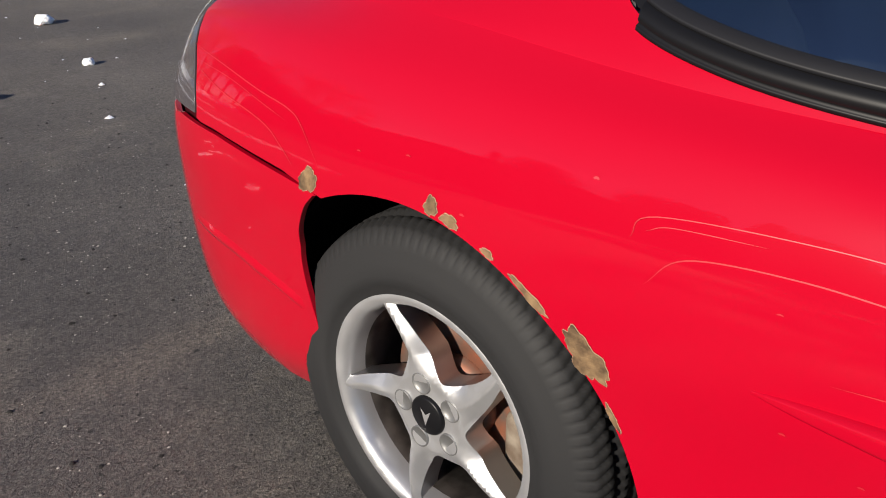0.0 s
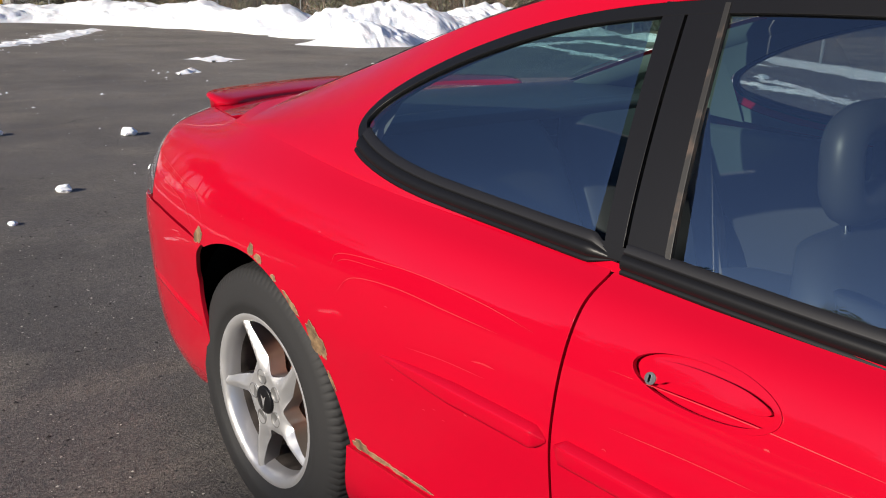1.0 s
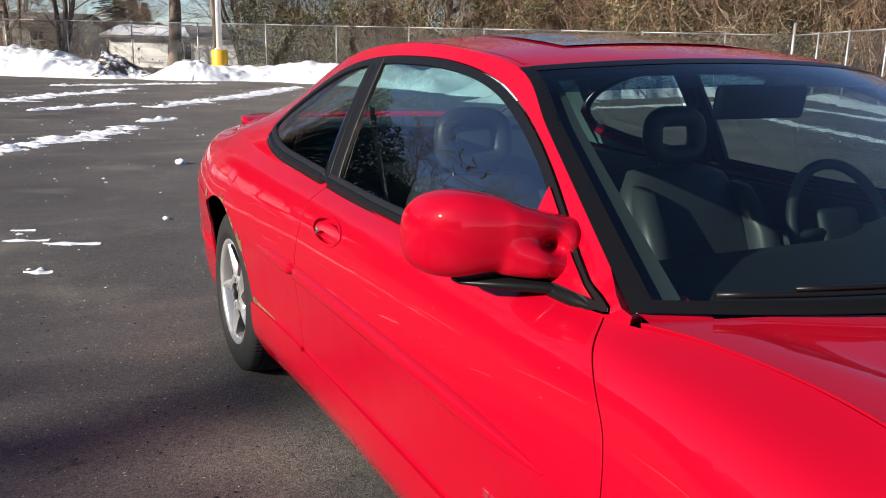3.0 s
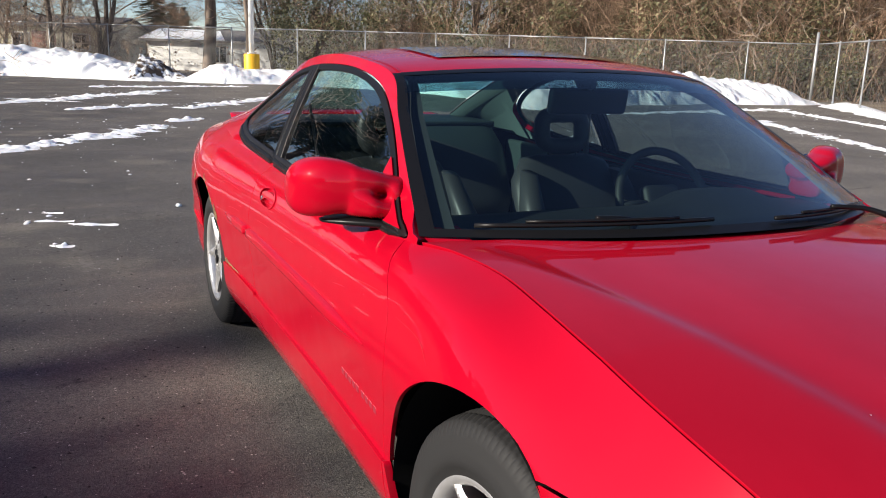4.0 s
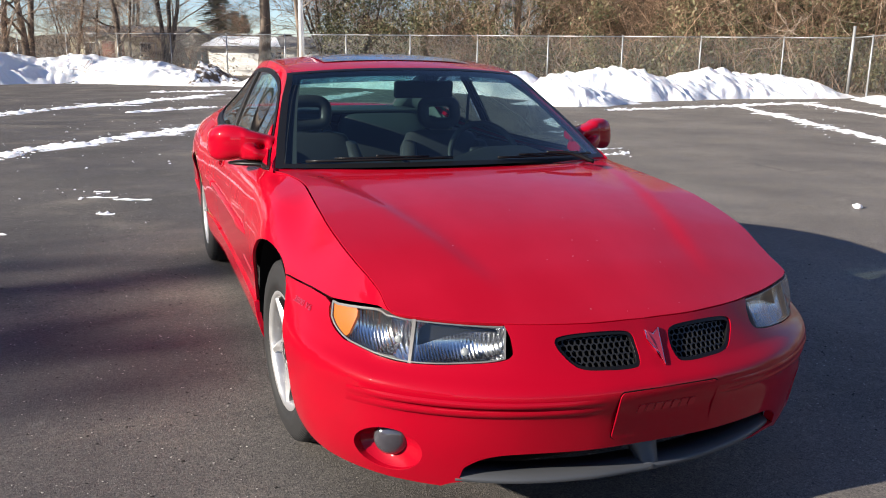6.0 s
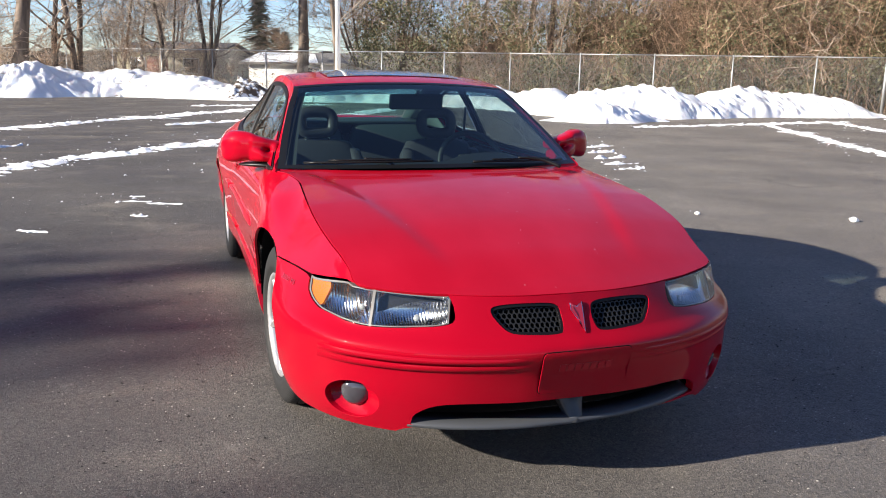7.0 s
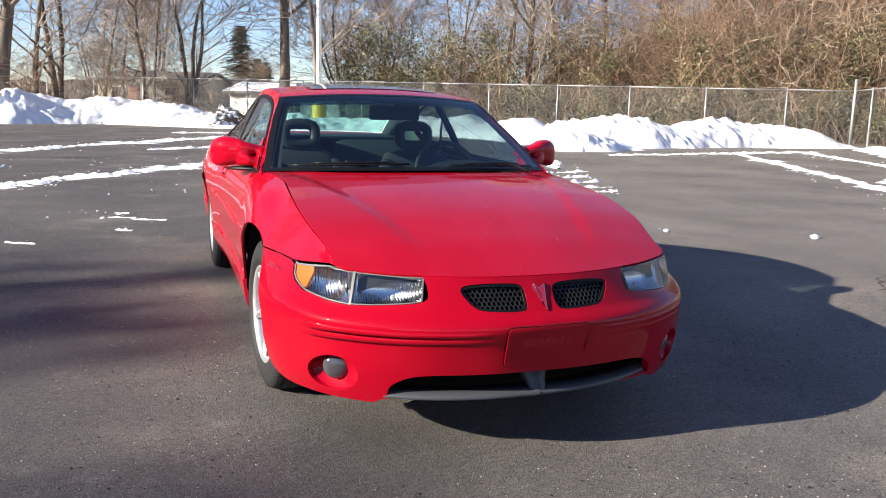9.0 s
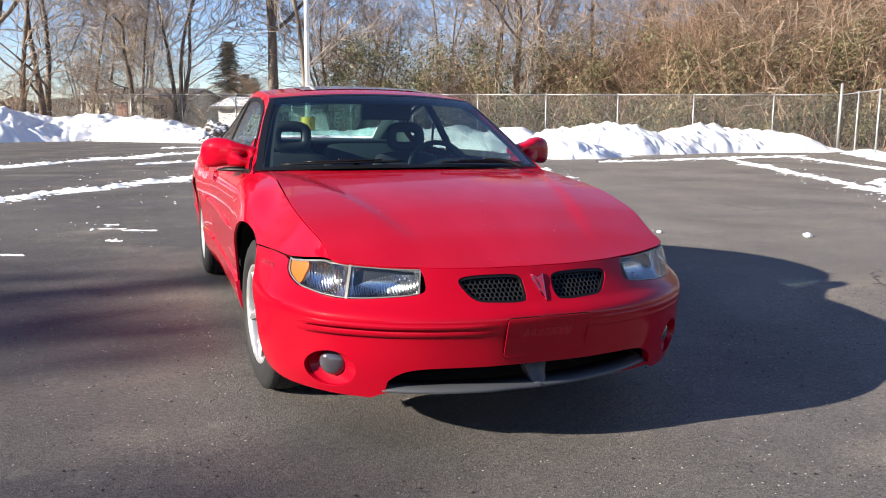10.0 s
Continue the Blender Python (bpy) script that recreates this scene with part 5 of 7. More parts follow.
# ---- headlamps ----
def headlamp(side):
    L = body_lift(side)
    hl = new("headlight")
    hl.parent = car
    bottom = np.concatenate([lamp_ab[2 * 8:], tip])
    bottom = bottom[np.argsort(bottom[:, 0])]
    s_in, s_tip = float(front_ab([(0.392, 0.63)])[0, 0]), float(bottom[-1, 0])
    s_seam = S_CORNER - 0.006
    upper = np.concatenate([[(q, 6.93 * VH) for q in np.linspace(s_in, s_seam, 16)], side_ab(straight([(-2.12, 0.683), (-1.99, 0.668), (-1.925, 0.663)]))])
    upper = upper[np.argsort(upper[:, 0])]
    top_at = lambda q: np.interp(q, upper[:, 0], upper[:, 1])
    low_at = lambda q: np.minimum(np.interp(q, bottom[:, 0], bottom[:, 1]), top_at(q) - 0.004)

    def cut(lo, hi):
        """The piece of the lamp between two places along the outline."""
        q = np.linspace(lo, hi, 24)
        return np.concatenate([np.stack([q, low_at(q)], 1), np.stack([q[::-1], top_at(q[::-1])], 1)])
    ring = inset(cut(s_in, s_tip), 0.003)
    s_mid, s_amb = float(front_ab([(0.622, 0.62)])[0, 0]), float(side_ab([(-2.03, 0.63)])[0, 0])
    sheet("lens", inset(cut(s_in + 0.004, s_mid - 0.005), 0.004), lambda q, f: L(q, f + 0.001), M_LENS, hl, gap=0.0, rim=0.012)
    sheet("lens", inset(cut(s_mid + 0.005, s_tip - 0.003), 0.004), lambda q, f: L(q, f + 0.001), M_LENS, hl, gap=0.0, rim=0.012)
    # amber lens behind the clear cover, with a rounded inner edge
    q = np.linspace(s_amb - 0.006, s_tip - 0.006, 24)
    u = np.clip((q - q[0]) / 0.035, 0, 1)
    mid, half = (top_at(q) + low_at(q)) / 2, (top_at(q) - low_at(q)) / 2 - 0.004
    half = np.maximum(half, 0.002) * (0.55 + 0.45 * np.sqrt(u * (2 - u)))
    sheet("amber_reflector", np.concatenate([np.stack([q, mid - half], 1), np.stack([q[::-1], (mid + half)[::-1]], 1)]), lambda q, f: L(q, f - 0.006), M_AMBER, hl, gap=0.0, rim=0.012, step=0.01)
    sheet("divider", inset(cut(s_mid - 0.005, s_mid + 0.005), 0.0), lambda q, f: L(q, f - 0.001), M_BEZEL, hl, gap=0.0, rim=0.03)
    sheet("bezel", ring, lambda q, f: L(q, f - 0.001), M_BEZEL, hl, holes=[inset(ring, 0.0055)], gap=0.0, rim=0.045)

    def bowl(lo, hi):
        """A reflector hollowed out between two places along the lamp."""
        def lift(q, f):
            q = np.asarray(q, float)
            u = (q[:, 0] - (lo + hi) / 2) / ((hi - lo) / 2)
            w = (q[:, 1] - (low_at(q[:, 0]) + top_at(q[:, 0])) / 2) / np.maximum((top_at(q[:, 0]) - low_at(q[:, 0])) / 2, 0.01)
            p, n = L(q, f)
            return p - n * (0.018 + 0.062 * np.clip(1 - 0.75 * u * u - 0.5 * w * w, 0, 1))[:, None], n
        return lift
    for lo, hi in ((s_in + 0.003, s_mid - 0.003), (s_mid + 0.003, s_amb + 0.02)):
        vs, fs, _ = fill(inset(cut(lo, hi), 0.003), (), 0.009)
        pts, _ = bowl(lo, hi)(vs, 0.0)
        part("reflector", mesh_of("reflector", pts, fs, M_LAMPBODY), M_LAMPBODY, hl)
    # dark sheet added over the upper part of the main bowl, for its dark zone
    q = np.linspace(s_in + 0.03, s_mid - 0.012, 24)
    t = np.linspace(0, 1, 24)
    hi_ = top_at(q) - 0.008
    lo_ = hi_ - (top_at(q) - low_at(q)) * (0.10 + 0.45 * t ** 2.0)
    sheet("upper_dark_sheet", np.concatenate([np.stack([q, lo_], 1), np.stack([q[::-1], hi_[::-1]], 1)]), lambda q, f: L(q, f - 0.030), M_HONEY, hl, gap=0.0, rim=0.0)
    for x, z, r in ((0.50, 0.606, 0.012), (0.668, 0.612, 0.011)):
        p, n = L(front_ab([(x, z)]), -0.038)
        q = Vector(n[0]).to_track_quat("Z", "Y").to_matrix().to_4x4()
        bm = bmesh.new()
        bmesh.ops.create_uvsphere(bm, u_segments=16, v_segments=8, radius=r)
        for f in bm.faces:
            f.smooth = True
        bmesh.ops.transform(bm, matrix=Matrix.Translation(p[0]) @ q @ Matrix.Diagonal((1, 1, 0.55, 1)), verts=bm.verts)
        part("bulb", bm, M_BULB, hl)


headlamp(-1)
headlamp(1)


# ---- grilles, fog lamps, plate cover, emblem, lower lip ----
def grille(xz):
    g = new("grille")
    g.parent = car
    sheet("grille_frame", front_ab(xz), lambda q, f: L1(q, f - 0.004), M_BLACK, g, holes=[front_ab(inset(xz, 0.009))], gap=0.0, rim=0.03, step=0.01)
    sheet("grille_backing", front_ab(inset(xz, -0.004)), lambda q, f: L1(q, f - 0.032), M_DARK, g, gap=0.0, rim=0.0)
    verts, faces, cells = [], [], []
    pitch = 0.0175
    inner = inset(xz, 0.006)
    c = xz.mean(0)
    for row in range(-6, 7):
        for col in range(-12, 13):
            x, z = c[0] + (col + (row % 2) / 2) * pitch, c[1] + row * pitch * 0.74
            pts = np.array([(x, z)])
            a, b = inner, np.roll(inner, -1, 0)
            if np.sum(((a[:, 1] > z) != (b[:, 1] > z)) & (x < a[:, 0] + (z - a[:, 1]) * (b[:, 0] - a[:, 0]) / (b[:, 1] - a[:, 1] + 1e-12))) % 2 == 0:
                continue
            cells.append((x, z))
    hexa = np.array([(math.sin(k * math.pi / 3), math.cos(k * math.pi / 3)) for k in range(6)])
    cells = np.array(cells)
    shells = []
    for r, d in ((0.0102, -0.014), (0.0080, -0.014), (0.0077, -0.026)):
        p, _ = L1(front_ab((cells[:, None] + hexa[None] * r * (1.0, 0.86)).reshape(-1, 2)), d)
        shells.append(p.reshape(-1, 6, 3))
    for i, ring in enumerate(np.concatenate(shells, 1)):
        i0 = 18 * i
        verts += ring.tolist()
        for k in range(6):
            m = (k + 1) % 6
            faces += [(i0 + k, i0 + m, i0 + 6 + m, i0 + 6 + k), (i0 + 6 + k, i0 + 6 + m, i0 + 12 + m, i0 + 12 + k)]
    part("honeycomb", mesh_of("honeycomb", verts, faces, M_HONEY, smooth=False), M_HONEY, g)


for xz in grilles_xz:
    grille(xz)


def fog_lamp(side):
    fl = new("fog_light")
    fl.parent = car
    p, n = body_lift(side)(front_ab([FOG[side].mean(0) + (0.010, 0.004)]), -0.046)
    c = Vector(p[0])
    m = Matrix.Translation(c) @ Vector((0.35 * side, -1, 0.0)).to_track_quat("Z", "Y").to_matrix().to_4x4()
    ang = np.linspace(0, 2 * math.pi, 28, endpoint=False)
    rows = [[(r * math.cos(a), r * 0.95 * math.sin(a), h) for a in ang] for r, h in ((0.053, -0.03), (0.053, -0.004), (0.049, 0.007), (0.038, 0.016), (0.018, 0.021), (0.001, 0.022))]
    o = part("lens", rings_mesh("lens", rows, M_FOG), M_FOG, fl)
    o.matrix_basis = m
    edge = front_ab(inset(FOG[side], -0.004))
    Ls = body_lift(side)
    a, _ = Ls(edge, -0.004)
    b = [c + (Vector(q) - c) * 0.66 + Vector((0, 0.032, 0)) for q in a]
    part("fog_bowl", rings_mesh("fog_bowl", [a.tolist(), [list(q) for q in b], [[c.x, c.y + 0.03, c.z]] * len(a)], M_BUMPER, cap=False), M_BUMPER, fl)


fog_lamp(-1)
fog_lamp(1)

PX0, PX1, PZ0, PZ1 = -0.150 + FX, 0.155 + FX, 0.366, 0.512
r = 0.014
plate = np.concatenate([arc(PX0 + r, PZ1 - r, r, 90, 180, 6), arc(PX0 + r, PZ0 + r, r, 180, 270, 6), arc(PX1 - r, PZ0 + r, r, 270, 360, 6), arc(PX1 - r, PZ1 - r, r, 0, 90, 6)])
plate_ob = sheet("plate_cover", front_ab(plate), lambda q, f: L1(q, f + 0.006), M_BUMPER, car, gap=0.0, rim=0.010)
# flat dark strip round the cover paints in the shade of its gap
sheet("plate_gap_shade", front_ab(inset(plate, -0.0035)), lambda q, f: L1(q, f + 0.0012), M_DARK, car, holes=[front_ab(inset(plate, 0.002))], gap=0.0, rim=0.0, step=0.01)
# the embossed wordmark is shown as plain raised bars
for k in range(7):
    x0 = PX0 + 0.062 + k * 0.0265
    bar = np.array([(x0, 0.446), (x0 + 0.0185, 0.446), (x0 + 0.0185, 0.472), (x0, 0.472)])
    sheet("embossed_bar", front_ab(bar), lambda q, f: L1(q, f + 0.0085), M_PAINT, plate_ob, gap=0.0, rim=0.003, step=0.02)
    # flat outline in another red paints the shading of the relief
    sheet("relief_shade", front_ab(inset(bar, -0.0016)), lambda q, f: L1(q, f + 0.0068), M_EMBLEM, plate_ob, gap=0.0, rim=0.0, step=0.02)
em = np.array([(FX - 0.020, 0.640), (FX + 0.004, 0.628), (FX + 0.024, 0.642), (FX + 0.022, 0.60), (FX + 0.012, 0.556), (FX + 0.002, 0.585)])
emblem = new("emblem")
emblem.parent = car
sheet("emblem_rim", front_ab(em), lambda q, f: L1(q, f + 0.005), M_CHROME, emblem, gap=0.0, rim=0.008, step=0.01)
sheet("emblem_field", front_ab(inset(em, 0.0028)), lambda q, f: L1(q, f + 0.0065), M_EMBLEM, emblem, gap=0.0, rim=0.002, step=0.01)

# grey lower lip with its two struts and the dark mouth behind
lip_rows = []
for x in np.linspace(-0.53, 0.53, 61):
    p, n = L1(front_ab([(x if abs(x) > 1e-4 else 1e-4, 0.25)]), 0.0)
    yb = p[0][1]
    e = 1 - abs(x / 0.535) ** 6
    z0 = 0.027 + 0.010 * (x / 0.53) * (x > 0)
    lip_rows.append([(x, yb + 0.09, 0.215 + z0), (x, yb + 0.012, 0.208 + z0 + 0.01 * (1 - e)), (x, yb - 0.004 * e, 0.214 + z0), (x, yb + 0.001, 0.224 + z0 + 0.004 * e), (x, yb + 0.03, 0.232 + z0), (x, yb + 0.09, 0.236 + z0)])
part("front_lip", rings_mesh("front_lip", lip_rows, M_GREYLIP), M_GREYLIP, car, "grey plastic lip")
p, n = L1(front_ab([(0.008 + FX, 0.30)]), 0.0)
yb = p[0][1]
strut = []
for z, w, y in ((0.243, 0.030, 0.006), (0.262, 0.034, 0.022), (0.295, 0.047, 0.046), (0.340, 0.062, 0.058)):
    c = 0.008 + FX
    strut.append([(c - w, yb + y + 0.03, z), (c - w * 0.72, yb + y, z), (c, yb + y - 0.006, z), (c + w * 0.72, yb + y, z), (c + w, yb + y + 0.03, z), (c, yb + y + 0.06, z)])
part("lip_strut", rings_mesh("lip_strut", strut, M_GREYLIP), M_GREYLIP, car)

# ---- raised lettering on the bumper corner; bars for the wordmark on the door ----
def lettering(text, size, m, material, parent):
    cu = bpy.data.curves.new("lettering", "FONT")
    cu.body, cu.size, cu.extrude = text, size, 0.0015
    tmp = new("tmp", cu)
    me = bpy.data.meshes.new_from_object(tmp.evaluated_get(bpy.context.evaluated_depsgraph_get()))
    bpy.data.objects.remove(tmp)
    me.materials.clear()
    me.materials.append(material)
    ob = part("lettering", me, material, parent)
    ob.matrix_basis = m
    return ob


LM = body_lift(-1)
ab = side_ab([(-1.750, 0.619), (-1.87, 0.615)])
p, n = LM(ab, 0.002)
ex = Vector(p[1] - p[0]).normalized()
ez = Vector(n.mean(0)).normalized()
ey = ez.cross(ex).normalized()
mm = Matrix((ex.to_4d(), ey.to_4d(), ez.to_4d(), (0, 0, 0, 1))).transposed()
mm.translation = Vector(p[0])
# letters and door bars: a separate red stands for the relief's shading
lettering("3800 V6", 0.027, mm @ Matrix.Diagonal((1.3, 1, 1, 1)), M_EMBLEM, front_bumper)
for k in range(9):
    y0 = -0.66 - k * 0.031 - (0.012 if k > 4 else 0)
    bar = np.array([(y0 - 0.020, 0.500), (y0, 0.500), (y0, 0.517), (y0 - 0.020, 0.517)])
    sheet("embossed_bar", side_ab(bar), lambda q, f: LM(q, f + 0.002), M_EMBLEM, doors[0], gap=0.0, rim=0.002, step=0.02)

# ---- bumper swage line, wipers, cowl grille, sunroof, spoiler, aerial details ----
for z0, amp in ((0.489, 0.0048), (0.462, 0.0040)):
    rows = []
    for u in np.linspace(-1, 1, 5):
        pts = np.concatenate([front_ab([(x, z0 + u * 0.010) for x in np.linspace(0.16, 0.76, 26)])])
        p, n = L1(pts, 0.0)
        rows.append(p + n * (amp * (1 - u * u) * np.clip(np.sin(np.linspace(0.02, 3.12, 26)) * 2, 0, 1))[:, None] - n * 0.001)
    for sd in (-1, 1):
        q = (np.array(rows) * (sd, 1, 1)).transpose(1, 0, 2)
        part("bumper_ridge", rings_mesh("bumper_ridge", q.tolist(), M_BUMPER, close=False, cap=False), M_BUMPER, front_bumper)

cowl_rows = []
for x in np.linspace(-0.66, 0.66, 41):
    a = abs(x) / 0.70
    m0 = top_point(np.array([0.10]), np.array([x / 0.70]))[0]
    yf = np.interp(abs(x), (0, 0.3, 0.55, 0.66, 0.725), (-1.165, -1.135, -1.035, -0.985, -0.955))
    cowl_rows.append([(x, yf - 0.02, float(hood_z(x, yf)) - 0.022), (x, yf + 0.02, float(hood_z(x, yf)) - 0.018), (x, m0[1], m0[2] - 0.006), (x, m0[1] + 0.02, m0[2] - 0.02)])
for sd in (-1, 1):
    corner = []
    for x in np.linspace(0.652, 0.745, 7):
        m0 = top_point(np.array([0.10]), np.array([min(x / 0.70, 1.03)]))[0]
        yf = np.interp(x, (0.66, 0.745), (-0.985, -0.945))
        corner.append([(sd * x, yf - 0.02, float(hood_z(x, yf)) - 0.010), (sd * x, yf + 0.012, float(hood_z(x, yf)) - 0.004), (sd * x, m0[1] - 0.006, m0[2] - 0.004), (sd * x, m0[1] + 0.03, m0[2] + 0.004)])
    part("cowl_corner", rings_mesh("cowl_corner", corner, M_PAINT, close=False, cap=False), M_PAINT, car)
part("cowl_panel", rings_mesh("cowl_panel", cowl_rows, M_BLACK, close=False, cap=False), M_BLACK, car)


def wiper(x0, x1, w0, w1):
    wp = new("wiper")
    wp.parent = car
    pts = [top_point(np.array([w]), np.array([x / 0.70]))[0] for x, w in zip(np.linspace(x0, x1, 12), np.linspace(w0, w1, 12))]
    blade = np.array(pts) + (0, -0.008, 0.012)
    part("blade", tube("blade", blade, 0.006, M_BLACK, 6), M_BLACK, wp)
    arm = np.array([pts[0] + (0.42, -0.06, -0.012), pts[4] + (0.15, -0.03, 0.020), pts[5] + (0, -0.01, 0.028)])
    part("arm", tube("arm", crom(arm, 8), np.linspace(0.010, 0.006, 17), M_BLACK, 6), M_BLACK, wp)
    part("bridge", tube("bridge", blade[2:10] + (0, -0.004, 0.010 * 1.0), 0.004, M_BLACK, 6), M_BLACK, wp)


wiper(-0.60, -0.08, 0.13, 0.17)
wiper(0.10, 0.60, 0.12, 0.10)
top_grid("sunroof", 3.55, 4.75, -0.66, 0.66, 24, 33, M_SUNROOF, 0.004)
for sd in (-1, 1):
    top_grid("roof_seam", 3.1, 7.0, sd * 0.962 - 0.006, sd * 0.962 + 0.006, 40, 3, M_PAINT, 0.0025)

sp = []
for x in np.linspace(-0.63, 0.63, 45):
    t = abs(x) / 0.63
    y0 = 2.03 + 0.13 * (1 - t**2)
    ch = 0.17 * (1 - 0.55 * max(0, (t - 0.9) / 0.1) ** 2)
    zt = 0.972 + 0.012 * (1 - t * t)
    lo = lambda y: float(deck_z(x, y)) - 0.006
    sp.append([(x, y0 - ch / 2, zt - 0.012), (x, y0 - ch / 4, zt + 0.001), (x, y0 + ch / 4, zt + 0.009), (x, y0 + ch / 2, zt + 0.011), (x, y0 + ch / 2 + 0.004, zt + 0.004), (x, y0 + ch / 4, zt - 0.004),
               (x, y0 + ch / 5, lo(y0)), (x, y0 - ch / 4, lo(y0 - 0.03)), (x, y0 - ch / 3, zt - 0.018)])
part("spoiler", rings_mesh("spoiler", sp, M_PAINT), M_PAINT, car)
# ---- rust along the rear arch, the quarter panel's foot and the pillar ----
def blot(cy, cz, ry, rz, seed, wave=0.35, tilt=0.0):
    rnd = random.Random(seed)
    ph = [rnd.uniform(0, 6.28) for _ in range(5)]
    out = []
    for a in np.linspace(0, 2 * math.pi, 56, endpoint=False):
        k = 1 + wave * (0.5 * math.sin(3 * a + ph[0]) + 0.4 * math.sin(5 * a + ph[1]) + 0.3 * math.sin(9 * a + ph[2]) + 0.22 * math.sin(15 * a + ph[3]))
        u, v = ry * k * math.cos(a), rz * k * math.sin(a)
        out.append((cy + u * math.cos(tilt) - v * math.sin(tilt), cz + u * math.sin(tilt) + v * math.cos(tilt)))
    return np.array(out)


def rust(cy, cz, ry, rz, seed, tilt=0.0, wave=0.35, lift=0.0016):
    pts = blot(cy, cz, ry, rz, seed, wave, tilt)
    sheet("rust_edge", side_ab(inset(pts, -0.0008)), lambda q, f: LM(q, f + lift * 0.6), M_PRIMER, car, gap=0.0, rim=0.0, step=0.008)
    sheet("rust_patch", side_ab(pts), lambda q, f: LM(q, f + lift), M_RUST, car, gap=0.0, rim=0.0, step=0.008)


rust(1.590, 0.712, 0.024, 0.017, 3, -0.6, 0.18)
for k, (deg, dr, ry, rz) in enumerate(((98, 0.010, 0.011, 0.013), (103, 0.005, 0.015, 0.008), (113, 0.002, 0.010, 0.005), (124, 0.002, 0.034, 0.0055), (138, 0.015, 0.040, 0.020), (150, 0.001, 0.02, 0.004))):
    rr = 0.395 + dr + 0.004
    rust(1.391 + rr * math.cos(radians(deg)), 0.335 + rr * math.sin(radians(deg)), ry, rz, 10 + k, radians(deg - 90), 0.22)
for k, (yy, w, h) in enumerate(((0.965, 0.025, 0.011), (0.915, 0.035, 0.006), (0.85, 0.035, 0.004), (0.79, 0.03, 0.003))):
    rust(yy, 0.412 + h * 0.7, w, h, 30 + k, 0.0, 0.3)

# crease along the rear bumper's corner
crease = crom([(1.672, 0.446), (1.70, 0.456), (1.75, 0.475), (1.80, 0.488), (1.90, 0.497), (2.05, 0.496)], 6)
for sd in (-1, 1):
    rows = []
    for u in np.linspace(-1, 1, 7):
        p, n = tucked(body_lift(sd))(side_ab(crease + (0, u * 0.016)), 0.0)
        rows.append(p + n * (0.0055 * (1 - abs(u)) * np.clip(np.sin(np.linspace(0.05, 3.0, len(crease))) * 2, 0, 1) - 0.0008)[:, None])
    part("bumper_crease", rings_mesh("bumper_crease", np.array(rows).transpose(1, 0, 2).tolist(), M_PAINT, close=False, cap=False), M_PAINT, car)

# ---- reflection lines laid on as pale strips, and scuffs, on the right side ----
M_REFLECTION_SCUFF = mat("reflection_scuff_red", (0.44, 0.016, 0.024), 0.45)


def reflection_scuff(pts, wide, owner):
    line = crom(pts, 8)
    t = np.gradient(line, axis=0)
    t /= np.linalg.norm(t, axis=1)[:, None]
    n = np.stack([-t[:, 1], t[:, 0]], 1)
    w = 0.6 * wide * np.clip(np.sin(np.linspace(0.05, 3.09, len(line))) * 1.5, 0.15, 1)
    rows = [LM(side_ab(line + n * (k * w)[:, None]), 0.0012)[0] for k in (-0.5, 0.5)]
    part("reflection_scuff", rings_mesh("reflection_scuff", np.array(rows).transpose(1, 0, 2).tolist(), M_REFLECTION_SCUFF, close=False, cap=False), M_REFLECTION_SCUFF, owner)


# long strips paint the edges of reflections in the flank
for pts, wide in (([(2.02, 0.845), (1.88, 0.834), (1.74, 0.816), (1.657, 0.806), (1.617, 0.789), (1.562, 0.735)], 0.0028), ([(1.971, 0.813), (1.873, 0.794), (1.724, 0.773), (1.664, 0.747), (1.627, 0.722)], 0.0028),
                  ([(1.99, 0.825), (1.85, 0.818), (1.73, 0.800), (1.66, 0.788)], 0.0016), ([(1.048, 0.778), (1.021, 0.807), (0.833, 0.820), (0.662, 0.814), (0.542, 0.802)], 0.0018), ([(1.021, 0.732), (0.979, 0.771), (0.861, 0.784), (0.728, 0.781), (0.607, 0.779)], 0.0026),
                  ([(1.03, 0.79), (1.00, 0.800), (0.90, 0.806)], 0.0014), ([(0.653, 0.720), (0.63, 0.724), (0.600, 0.724)], 0.004), ([(0.813, 0.691), (0.72, 0.699), (0.62, 0.702)], 0.002)):
    reflection_scuff(pts, wide, car)
for pts, wide in (([(-0.28, 0.773), (-0.42, 0.779), (-0.564, 0.781)], 0.003), ([(-0.713, 0.780), (-0.83, 0.792), (-0.948, 0.800)], 0.002), ([(-0.596, 0.734), (-0.64, 0.741), (-0.689, 0.747)], 0.003), ([(0.401, 0.795), (0.2, 0.801), (0.028, 0.801)], 0.0018),
                  ([(0.38, 0.72), (0.25, 0.727), (0.16, 0.729)], 0.002), ([(-0.05, 0.742), (-0.12, 0.745), (-0.17, 0.746)], 0.003), ([(0.10, 0.77), (-0.02, 0.776), (-0.18, 0.776)], 0.0016)):
    reflection_scuff(pts, wide, doors[0])
reflection_scuff([(-1.038, 0.774), (-1.176, 0.768), (-1.247, 0.734)], 0.002, car)
rnd = random.Random(31)
for k in range(26):
    y, z = rnd.uniform(-0.9, 1.5), rnd.uniform(0.56, 0.84)
    if math.dist((y, z), (1.40, 0.335)) < 0.42:
        continue
    reflection_scuff([(y, z), (y - 0.004, z + 0.001), (y - 0.008, z)], rnd.uniform(0.002, 0.005), car)
